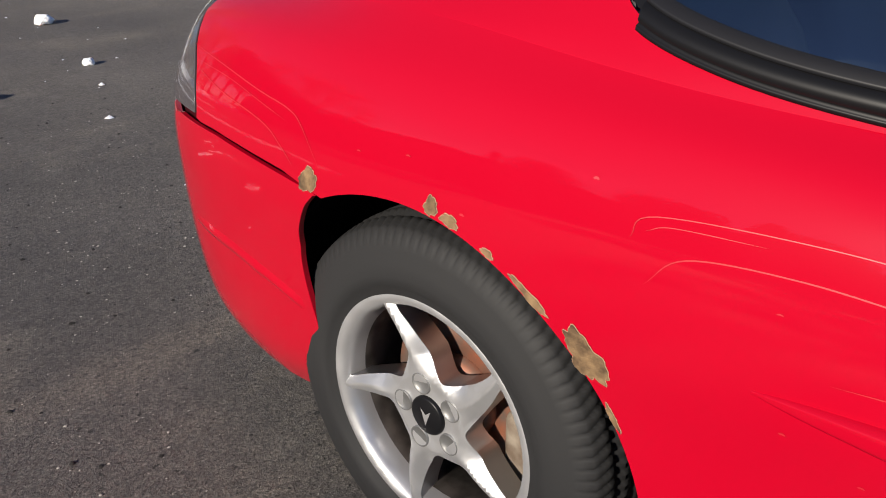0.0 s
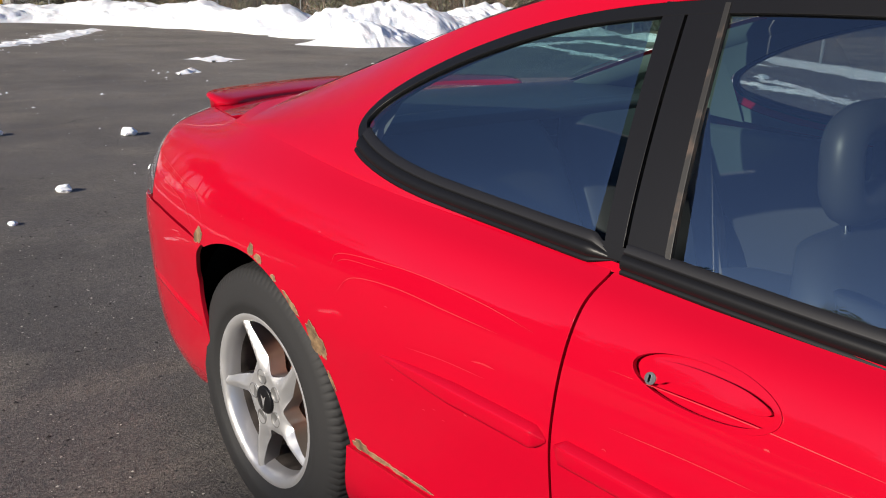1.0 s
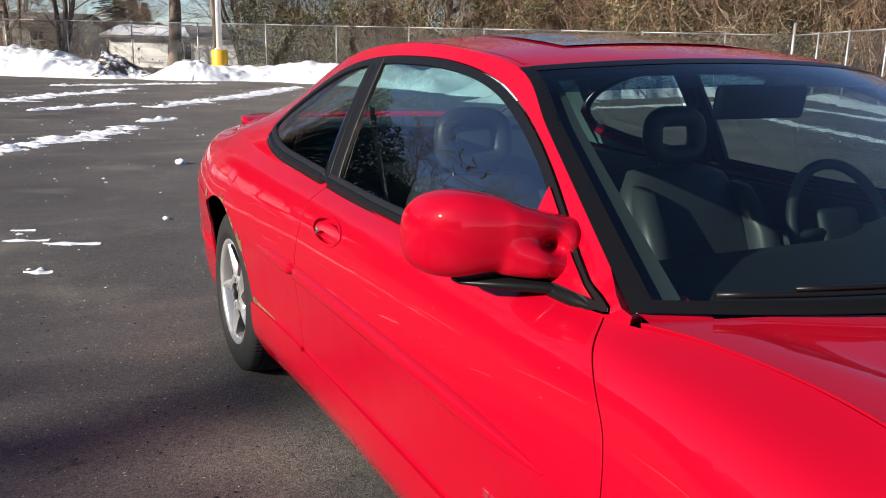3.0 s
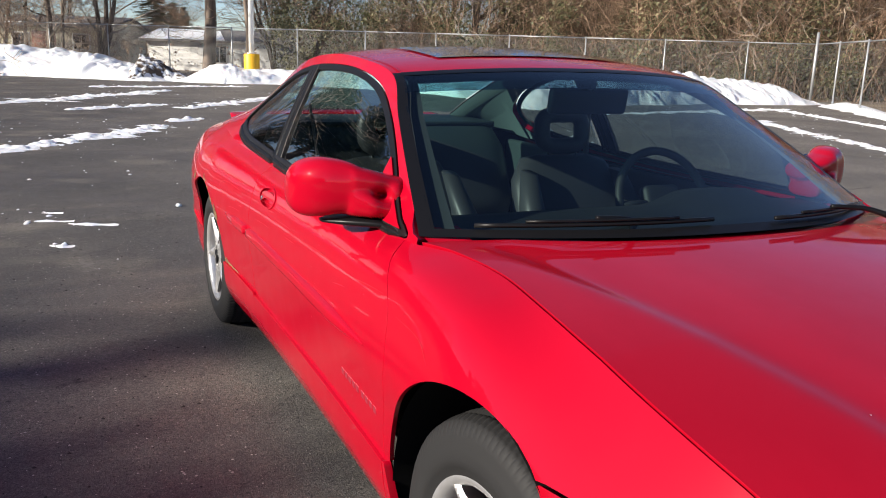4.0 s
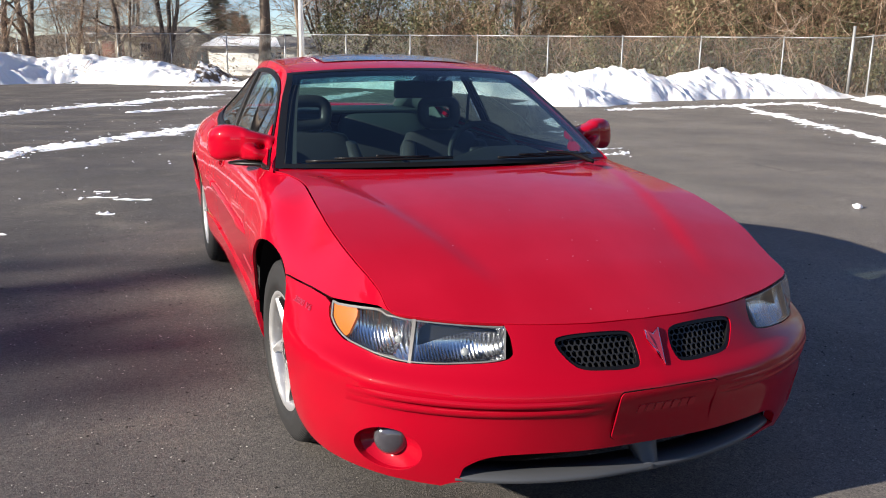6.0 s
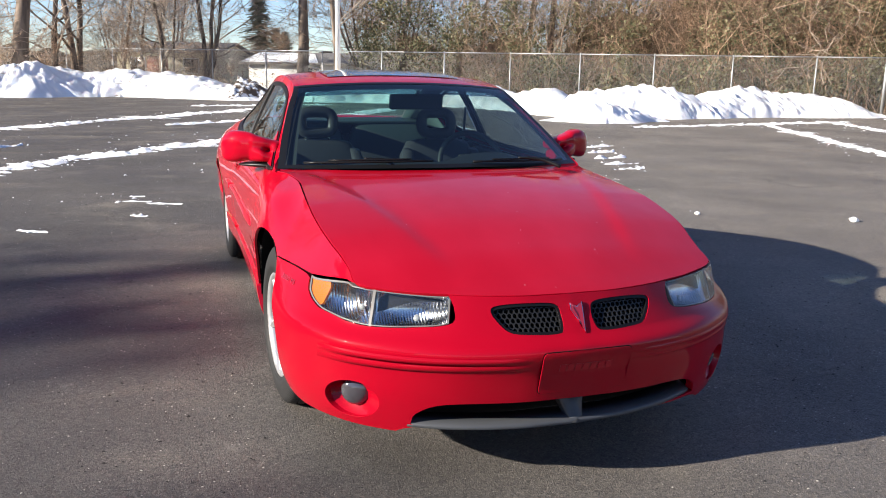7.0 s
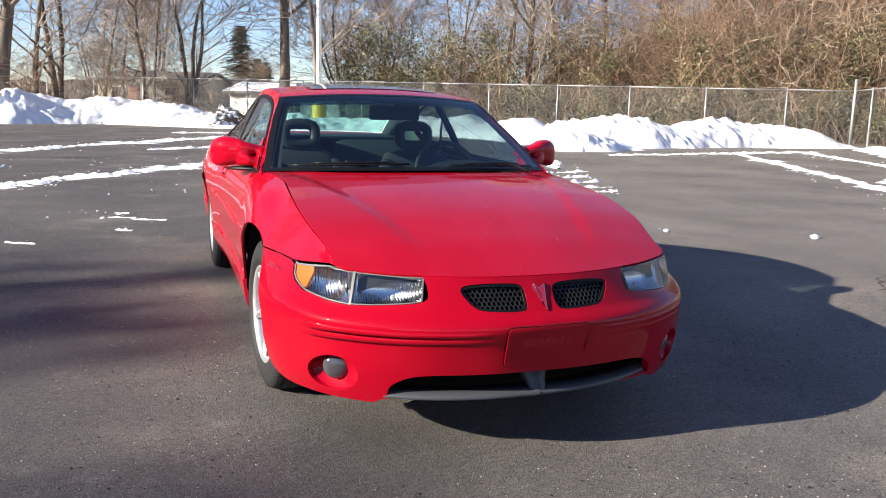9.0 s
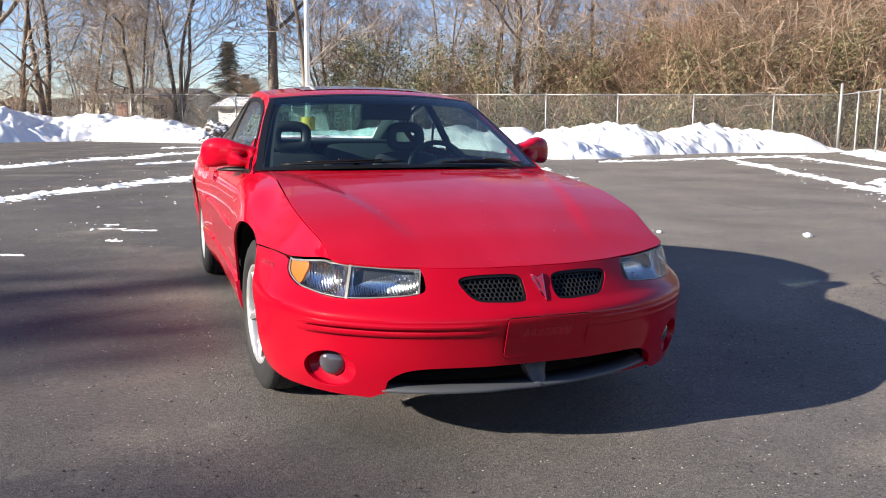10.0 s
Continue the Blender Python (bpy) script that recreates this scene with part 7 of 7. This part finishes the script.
def tree_meshes(seed, height, r, depth=4, forks=1, lean=0.05):
    rnd = np.random.RandomState(seed)
    thin, thick = [], []
    for k in range(forks):
        d = np.array([rnd.normal(0, lean) + (0.35 * (k - (forks - 1) / 2) if forks > 1 else 0), rnd.normal(0, lean), 1.0])
        p = np.zeros(3) + (0, 0, -0.1)
        rr = r / forks**0.5
        n = 7
        for i in range(n):
            d = d / np.linalg.norm(d) + (rnd.normal(0, 0.05), rnd.normal(0, 0.05), 0.05)
            d /= np.linalg.norm(d)
            q = p + d * height * 0.66 / n
            thick.append((p, q, rr, rr * 0.88))
            p, rr = q, rr * 0.88
            if i >= 1:
                for _ in range(3 if i > 2 else 2):
                    a = rnd.uniform(0, 6.28)
                    bd = np.array([math.cos(a), math.sin(a), rnd.uniform(0.25, 0.9)])
                    grow(rnd, p, bd / np.linalg.norm(bd), height * rnd.uniform(0.17, 0.31) * (1.1 - 0.06 * i), rr * rnd.uniform(0.35, 0.55), depth - 1, thin, thick)
        grow(rnd, p, d, height * 0.34, rr, depth - 1, thin, thick)
    return tubes_mesh("trunk", thick, M_BARK, 7), tubes_mesh("crown", thin, M_TWIGGREY, 3)


KINDS = [tree_meshes(1, 12, 0.135), tree_meshes(2, 12, 0.125, 4, 2), tree_meshes(3, 12, 0.165), tree_meshes(4, 12, 0.09), tree_meshes(5, 12, 0.125, 4, 2, 0.08)]


def bare_tree(kind, x, y, h, turn, lean=0.0, wide=1.0, label="bare grey-brown deciduous tree in winter", group="bare trees"):
    t = empty("tree", label, "tree", group, (x, y, 0))
    t.rotation_euler = (0, radians(lean), radians(turn))
    s = h / 12
    t.scale = (s * wide, s * wide, s)
    for nm, me in zip(("trunk", "crown"), KINDS[kind]):
        part(nm, me, M_BARK, t)
    return t


def polar(az, d):
    return -1.3 + d * math.sin(radians(az)), -5.0 + d * math.cos(radians(az))


def branch(rnd, p, d, length, r, level, thin, thick, up, bend):
    """A limb that wanders, sends out side shoots and forks at its end."""
    n = 4 if level > 1 else 3
    p, d = np.array(p, float), np.array(d, float)
    for i in range(n):
        d = d + rnd.normal(0, bend, 3) + (0, 0, up)
        d /= np.linalg.norm(d)
        q = p + d * length / n
        r1 = max(r * 0.90, 0.0105)
        (thick if r > 0.04 else thin).append((p, q, max(r, 0.0105), r1))
        p, r = q, r1
        if level > 0 and 0 < i < n - 1:
            shoot(rnd, p, d, length * rnd.uniform(0.45, 0.75), r * rnd.uniform(0.4, 0.6), level - 1, thin, thick, up, bend, 0.9)
    if level > 0:
        for k in range(2):
            shoot(rnd, p, d, length * rnd.uniform(0.66, 0.86), r * rnd.uniform(0.62, 0.82), level - 1, thin, thick, up, bend, 0.5)


def shoot(rnd, p, d, length, r, level, thin, thick, up, bend, spread):
    side = rnd.normal(0, 1, 3)
    side -= d * (side @ d)
    d = d + side / np.linalg.norm(side) * spread * rnd.uniform(0.6, 1.2)
    branch(rnd, p, d / np.linalg.norm(d), length, r, level, thin, thick, up, bend)


def rich_tree(seed, stems, r, bare, level, up=0.06, bend=0.16, spread=0.55, twig=M_TWIGGREY):
    """A winter tree 12 m high: stems that stay bare up to a share of the height, then limbs down to fine twigs."""
    rnd = np.random.RandomState(seed)
    thin, thick = [], []
    for k in range(stems):
        a = 6.28 * k / stems + rnd.uniform(0, 1)
        tilt = 0.16 * (stems > 1)
        p, d, rr = np.array([0.0, 0, -0.1]), np.array([math.cos(a) * tilt, math.sin(a) * tilt, 1.0]), r
        n = 9
        for i in range(n):
            d = d / np.linalg.norm(d) + (*rnd.normal(0, 0.055, 2), 0.03)
            d /= np.linalg.norm(d)
            q = p + d * 7.4 / n
            thick.append((p, q, rr, rr * 0.90))
            p, rr = q, rr * 0.90
            if i / n >= bare:
                for _ in range(2 if stems == 1 else 1):
                    shoot(rnd, p, d, rnd.uniform(1.5, 2.7) * (1.15 - 0.4 * i / n), rr * rnd.uniform(0.30, 0.5), level - 1, thin, thick, up, bend, spread * 2.0)
        for _ in range(3):
            shoot(rnd, p, d, 1.9, rr * 0.75, level - 1, thin, thick, up, bend, spread)
    return tubes_mesh("trunk", thick, M_BARK, 7), tubes_mesh("crown", thin, twig, 3)


KINDS += [rich_tree(11, 1, 0.20, 0.05, 4, 0.04, 0.2), rich_tree(12, 2, 0.13, 0.05, 4, 0.05, 0.2), rich_tree(13, 3, 0.10, 0.05, 4, 0.08, 0.2), rich_tree(14, 1, 0.16, 0.0, 4, 0.0, 0.28, 0.7),
          rich_tree(15, 3, 0.085, 0.05, 4, 0.03, 0.2, 0.6, M_TWIG), rich_tree(16, 1, 0.10, 0.2, 3, 0.05), rich_tree(17, 2, 0.08, 0.2, 3, 0.08, 0.16, 0.5, M_TWIG), rich_tree(18, 1, 0.20, 0.33, 4, 0.06, 0.16, 0.5)]
GREY = "bare grey-brown deciduous tree in winter"
ROW = ((12, -8.4, 42, 18, 10, 0, 1.35, "thick-trunked bare old tree behind the fence"), (8, -6.4, 43, 12, 80, 8, 1.1, GREY), (6, -5.1, 44, 14, 30, 0, 1.2, "bare tree that forks near its foot"), (10, -2.6, 52, 13, 30, 0, 1.2, GREY), (8, 0.0, 46, 9, 200, 4, 1.6, "low bare tree with wide crooked branches"),
       (10, 0.5, 47, 15, 60, 0, 0.8, "slim straight bare tree"), (7, 2.6, 45, 13, 20, 0, 1.3, "bare tree with limbs spread like a vase"), (9, -1.2, 55, 9, 60, 0, 1.2, GREY),
       (12, 8.6, 42, 19, 120, -9, 1.0, "tall bare tree with a thick leaning trunk"), (10, 10.9, 39, 16, 250, 9, 1.1, "slim bare tree leaning beside the lamp post"), (9, 12.6, 46, 10, 310, 0, 1.3, "brown twiggy bush-like tree"), (9, 14.6, 44, 9, 140, 0, 1.3, "brown twiggy bush-like tree"), (11, 16.6, 42, 9, 75, 0, 1.0, GREY),
       (7, 20.2, 43, 11, 15, 0, 1.0, GREY), (6, 23.6, 42, 12, 220, 0, 1.0, GREY), (5, 25.0, 40, 14, 280, 0, 0.9, GREY), (6, 27.0, 42, 13, 40, 0, 1.0, GREY), (8, 30.0, 42, 13, 170, 0, 1.1, GREY), (5, 33.5, 43, 13, 330, 0, 0.9, GREY), (7, 36.5, 41, 13, 95, 0, 1.0, GREY),
       (6, 40.0, 41, 14, 60, 0, 1.0, GREY), (8, 43.6, 40, 13, 20, 3, 1.2, "stout bare tree wrapped in brown vines"), (9, 46.5, 41, 12, 20, 0, 1.2, GREY), (10, 51, 40, 12, 111, 0, 1.0, GREY), (9, 58, 38, 11, 200, 0, 1.0, GREY), (10, 66, 38, 11, 200, 0, 1.0, GREY),
       *[(9, az, d, h, tn, 0, 1.3, "brown twiggy bush-like tree") for az, d, h, tn in ((-10.4, 42.5, 4.2, 15), (-7.0, 43, 3.4, 100), (-1.9, 43, 4.0, 260), (6.9, 66, 5.0, 145))])
for kind, az, d, h, turn, lean, wide, lab in ROW:
    bare_tree(kind, *polar(az, d), h, turn, lean, wide, lab)
rnd = random.Random(8)
for k in range(26):
    az = rnd.choice((rnd.uniform(-14, 3), rnd.uniform(-14, 3.5), rnd.uniform(11.5, 24)))
    bare_tree(rnd.choice((10, 11)), *polar(az, rnd.uniform(62, 105)), rnd.uniform(8, 14), rnd.uniform(0, 360), 0, 1.3, "bare deciduous tree standing far behind the houses", "far bare trees")
TALL = [max(v.co.z for v in kd[1].vertices) for kd in KINDS]
# trees on the sunny side, which shade the asphalt and show in the windows
for kind, x, y, h, turn in (*[(kd, xx, yy, (-2.2 - xx) / 2.48 / TALL[kd] * 12, tn) for kd, xx, yy, tn in ((2, -36, -3.4, 0), (1, -35, -9.2, 40))], (4, -36, -5.0, (0.1 + 36) / 2.48 / TALL[4] * 12, 20), (1, -42, -12.5, 13, 90), (3, -33, 7.5, 8, 20), (0, -44, 18, 12, 80), (5, -46, 65, 31, 10), (6, -40, 66, 30, 200), (7, -34, 67, 28, 40), (8, -51, 58, 21, 90), (4, -42, 11, 11, 300), (0, -40, -20, 12, 30), (1, -36, -30, 13, 60)):
    bare_tree(kind, x, y, h, turn, 0, 1.0, "bare deciduous tree on the sunny side of the car park", "trees opposite")


def conifer_meshes(seed):
    rnd = np.random.RandomState(seed)
    tr = [((0, 0, 0), (0, 0, 9.6), 0.16, 0.02)]
    tri_v = []
    for z in np.linspace(0.8, 9.6, 46):
        L = 2.3 * (1 - z / 10.0) ** 0.85 + 0.1
        for a in rnd.uniform(0, 6.28, 11):
            ln = L * rnd.uniform(0.6, 1.1)
            tipp = np.array([math.cos(a) * ln, math.sin(a) * ln, z - 0.25 * ln])
            base = np.array([0, 0, z])
            for s in np.linspace(0.15, 1.0, 7):
                c = base + (tipp - base) * s
                w = 0.30 * (1.1 - s)+0.07
                sd = np.array([-math.sin(a), math.cos(a), 0])
                for q in (-1, 1):
                    e = c + sd * q * w + (tipp - base) / ln * 0.18 + (0, 0, rnd.uniform(-0.14, 0.06))
                    tri_v += [c + (0, 0, 0.03), c + (tipp - base) / ln * 0.14 - (0, 0, 0.03), e]
    v = np.array(tri_v)
    return tubes_mesh("trunk", tr, M_BARK, 7), quick_mesh("crown", v, np.arange(len(v)).reshape(-1, 3), M_SPRUCE)


def evergreen_meshes(seed):
    """A broad, round-topped evergreen, one metre in radius at its crown."""
    rnd = np.random.RandomState(seed)
    n = 5200
    u = rnd.normal(0, 1, (n, 3))
    u /= np.linalg.norm(u, axis=1)[:, None]
    r = rnd.rand(n) ** 0.4 * (1 + 0.10 * np.sin(u[:, 0] * 7 + 1) * np.sin(u[:, 1] * 6) + 0.06 * np.sin(u[:, 2] * 11))
    c = u * r[:, None] * (1, 1, 1.5) + (0, 0, 3.2)
    a = rnd.normal(0, 1, (n, 3))
    a /= np.linalg.norm(a, axis=1)[:, None]
    b = np.cross(a, rnd.normal(0, 1, (n, 3)))
    b /= np.linalg.norm(b, axis=1)[:, None]
    q = np.stack([c - a * 0.06, c + b * 0.035, c + a * 0.06, c - b * 0.035], 1).reshape(-1, 3)
    return tubes_mesh("trunk", [((0, 0, 0), (0, 0, 3.4), 0.10, 0.04)], M_BARK, 7), quick_mesh("crown", q, np.arange(4 * n).reshape(-1, 4), M_NEEDLE)


EVER = evergreen_meshes(9)
for x, y, top, r in ((-42, -2.9, 16.6, 3.4), (-41, -6.2, 16.2, 2.3), (-47, 1.5, 15.5, 3.2), (-49, 9, 16, 3.6), (-50, 18, 16, 3.6), (-50, 29, 17, 4.0), (-13.5, 51, 16.5, 3.0), (-15.5, 52, 17.5, 3.4), (-18.5, 51, 16.0, 3.6), (-22, 52, 14.0, 3.6), (-26, 51, 12.0, 3.8), (-31, 49, 10.0, 3.8), (-36, 45, 9.5, 3.8), (-50, -16, 15, 3.5)):
    t = empty("evergreen", "broad dark evergreen tree across the car park", "tree", "evergreens", (x, y, 0))
    t.scale = (r, r, top / 4.7)
    t.rotation_euler = (0, 0, y)
    for nm, me in zip(("trunk", "crown"), EVER):
        part(nm, me, M_BARK, t)


CON = conifer_meshes(3)
for x, y, h in ((*polar(5.9, 72), 7.0), (*polar(7.0, 80), 4.8), (*polar(7.6, 78), 4.4), *[(-53 + 5 * math.sin(k * 2.3), 4 + 8.1 * k, 14.5 + 3.0 * math.sin(k * 1.7)) for k in range(5)], (-41, -9, 7.5)):
    t = empty("conifer", "dark green spruce tree", "tree", "conifers", (x, y, 0))
    t.scale = (h / 9.6 * (1.75 if h < 9 else 1),) * 2 + (h / 9.6,)
    t.rotation_euler = (0, 0, x)
    for nm, me in zip(("trunk", "crown"), CON):
        part(nm, me, M_BARK, t)


# ---- thicket behind the fence ----
def brush(seed, n_stems, height, reach):
    rnd = np.random.RandomState(seed)
    out = []
    for _ in range(n_stems):
        a = rnd.uniform(0, 6.28)
        p = np.array([rnd.normal(0, reach * 0.45), rnd.normal(0, reach * 0.45), 0.0])
        h = height * rnd.uniform(0.45, 1.1)
        d = np.array([math.cos(a) * 0.35, math.sin(a) * 0.35, 1.0])
        r = rnd.uniform(0.008, 0.020)
        n = 6
        for i in range(n):
            d = d + rnd.normal(0, 0.22, 3) + (0, 0, -0.03 * i)
            d /= np.linalg.norm(d)
            q = p + d * h / n
            out.append((p, q, r, r * 0.85))
            p, r = q, r * 0.85
            if i > 0:
                for _ in range(3):
                    bd = d * 0.5 + rnd.normal(0, 0.6, 3)
                    bd /= np.linalg.norm(bd)
                    e = p + bd * rnd.uniform(0.35, 1.0)
                    out.append((p, e, r * 0.6, r * 0.4))
                    bd2 = bd + rnd.normal(0, 0.5, 3)
                    out.append((e, e + bd2 / np.linalg.norm(bd2) * rnd.uniform(0.25, 0.8), r * 0.42, r * 0.3))
    return out


def leaves_of(rnd, n, x_of, size, zmax):
    c = np.array([x_of() for _ in range(n)])
    c[:, 2] = rnd.rand(n) ** 1.5 * zmax if zmax else np.abs(c[:, 2])
    u = rnd.normal(0, 1, (n, 3))
    u /= np.linalg.norm(u, axis=1)[:, None]
    w = np.cross(u, rnd.normal(0, 1, (n, 3)))
    w /= np.linalg.norm(w, axis=1)[:, None]
    s = size * rnd.uniform(0.5, 1.5, n)[:, None]
    return np.stack([c - u * s, c + w * s * 0.6, c + u * s, c - w * s * 0.6], 1).reshape(-1, 3)


rnd2 = np.random.RandomState(77)
SETS = [brush(k, 46, 8.6, 2.2) for k in range(3)]
for nm, mt, count, t0, t1, o0, o1, lab in (("thicket", M_TWIG, 38, -8, 24, 2.0, 8.0, "tangled brown winter thicket behind the fence"), ("thicket", M_TWIGDARK, 22, -6, 24, 3.0, 10.0, "dark tangled undergrowth behind the fence")):
    allv = []
    for k in range(count):
        at = CORNER + F1 * (t0 + (t1 - t0) * (k + rnd2.rand()) / count) + OUT1 * rnd2.uniform(o0, o1)
        ca, sa = math.cos(k * 1.7), math.sin(k * 1.7)
        s = rnd2.uniform(0.95, 1.4) * float(np.interp(float((Vector(at) - Vector(CORNER)).dot(Vector(F1))), (8, 14, 24), (1.0, 0.66, 0.45)))
        rot = np.array([[ca, -sa, 0], [sa, ca, 0], [0, 0, 1]]) * s
        for a_, b_, r0_, r1_ in SETS[k % 3]:
            allv.append((rot @ a_ + (*at, 0), rot @ b_ + (*at, 0), r0_ * s, r1_ * s))
    tagged(new(nm, tubes_mesh(nm, allv, mt, 3)), lab, "thicket", kind="stuff")
allv = []
for k in range(18):
    at = CORNER + F2 * (rnd2.uniform(-2, 28)) + OUT2 * rnd2.uniform(5, 14)
    for a_, b_, r0_, r1_ in SETS[k % 3]:
        allv.append((a_ * 0.8 + (*at, 0), b_ * 0.8 + (*at, 0), r0_, r1_))
tagged(new("thicket", tubes_mesh("thicket", allv, M_TWIG, 3)), "brown bushes behind the side fence", "thicket", kind="stuff")


CLUMPS = [(*(CORNER + F1 * rnd2.uniform(-2, 24) + OUT1 * rnd2.uniform(0.9, 6.0)), rnd2.uniform(0.1, 1.0) ** 1.5 * 4.8, rnd2.uniform(0.4, 1.0)) for _ in range(300)]


allv = []
for k in range(26):
    at, ca, sa, sc = polar(rnd2.choice((rnd2.uniform(-10, 4.5), rnd2.uniform(-10, 4.5), rnd2.uniform(12.5, 17))), rnd2.uniform(44, 62)), math.cos(k * 2.1), math.sin(k * 2.1), rnd2.uniform(0.35, 0.62)
    rot = np.array([[ca, -sa, 0], [sa, ca, 0], [0, 0, 1]]) * sc
    for a_, b_, r0_, r1_ in SETS[k % 3][::2]:
        allv.append((rot @ a_ + (*at, 0), rot @ b_ + (*at, 0), r0_ * 0.7, r1_ * 0.7))
tagged(new("shrubs", tubes_mesh("shrubs", allv, M_TWIGGREY, 3)), "leafless grey-brown shrubs in front of the houses", "shrubs", kind="stuff")


def in_clump():
    x, y, z, r = CLUMPS[rnd2.randint(len(CLUMPS))]
    return np.array([x, y, z]) + rnd2.normal(0, r * 0.6, 3)


v = leaves_of(rnd2, 76000, in_clump, 0.055, None)
tagged(new("ivy", quick_mesh("ivy", v, np.arange(len(v)).reshape(-1, 4), M_IVY)), "olive-green evergreen leaves climbing through the thicket in clumps", "leaves", kind="stuff")


def far_left():
    t = rnd2.uniform(24, 60)
    return (*(CORNER + F1 * t + OUT1 * rnd2.uniform(2, 12)), 0.0)


v = leaves_of(rnd2, 2500, far_left, 0.06, 1.4)
tagged(new("dry_weeds", quick_mesh("dry_weeds", v, np.arange(len(v)).reshape(-1, 4), M_TWIG)), "dry brown weeds along the fence", "weeds", kind="stuff")

# dense wood beyond the open side of the car park
rows = []
for k in range(200):
    y = -60 + 0.95 * k
    top = 12.0 + 2.6 * noise.noise((y * 0.06, 4, 0)) + 1.5 * noise.noise((y * 0.3, 8, 0)) + 0.9 * noise.noise((y * 1.3, 2, 0))
    rows.append([(-58 + 2.0 * noise.noise((y * 0.2, z, 6)), y, z * top) for z in np.linspace(0, 1, 8)])
tagged(new("woods", rings_mesh("woods", rows, M_WOODS, close=False, cap=False)), "dense dark wood across the car park", "woods", kind="stuff")
# distant wood that closes the view
rows = []
for k, az in enumerate(np.linspace(-40, 100, 220)):
    x, y = polar(az, 125 + 10 * noise.noise((az * 0.3, 0, 3)))
    top = 3.0 + 1.0 * noise.noise((az * 0.25, 1, 0)) + 1.2 * noise.noise((az * 1.1, 5, 0)) + 0.8 * noise.noise((az * 5, 5, 0))
    rows.append([(x, y, 0), (x, y, top * 0.5), (x, y, top)])
fw = rings_mesh("far_woods", rows, M_WOODS, close=False, cap=False)
tagged(new("far_woods", fw), "hazy grey-brown line of distant winter woods", "woods", kind="stuff")
# backing sheet behind the twigs; its dark colour stands for shaded gaps
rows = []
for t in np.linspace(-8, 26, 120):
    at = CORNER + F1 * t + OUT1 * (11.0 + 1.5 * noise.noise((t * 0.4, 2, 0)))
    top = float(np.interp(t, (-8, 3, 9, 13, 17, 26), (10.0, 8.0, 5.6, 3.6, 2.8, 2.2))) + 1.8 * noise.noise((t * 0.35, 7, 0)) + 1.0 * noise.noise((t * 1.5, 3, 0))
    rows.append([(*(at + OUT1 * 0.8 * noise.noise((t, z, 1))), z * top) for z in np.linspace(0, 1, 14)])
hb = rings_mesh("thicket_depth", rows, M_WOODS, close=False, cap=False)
tagged(new("thicket_depth", hb), "dark backing sheet of the thicket, coloured as its shaded depth", "thicket", kind="stuff")
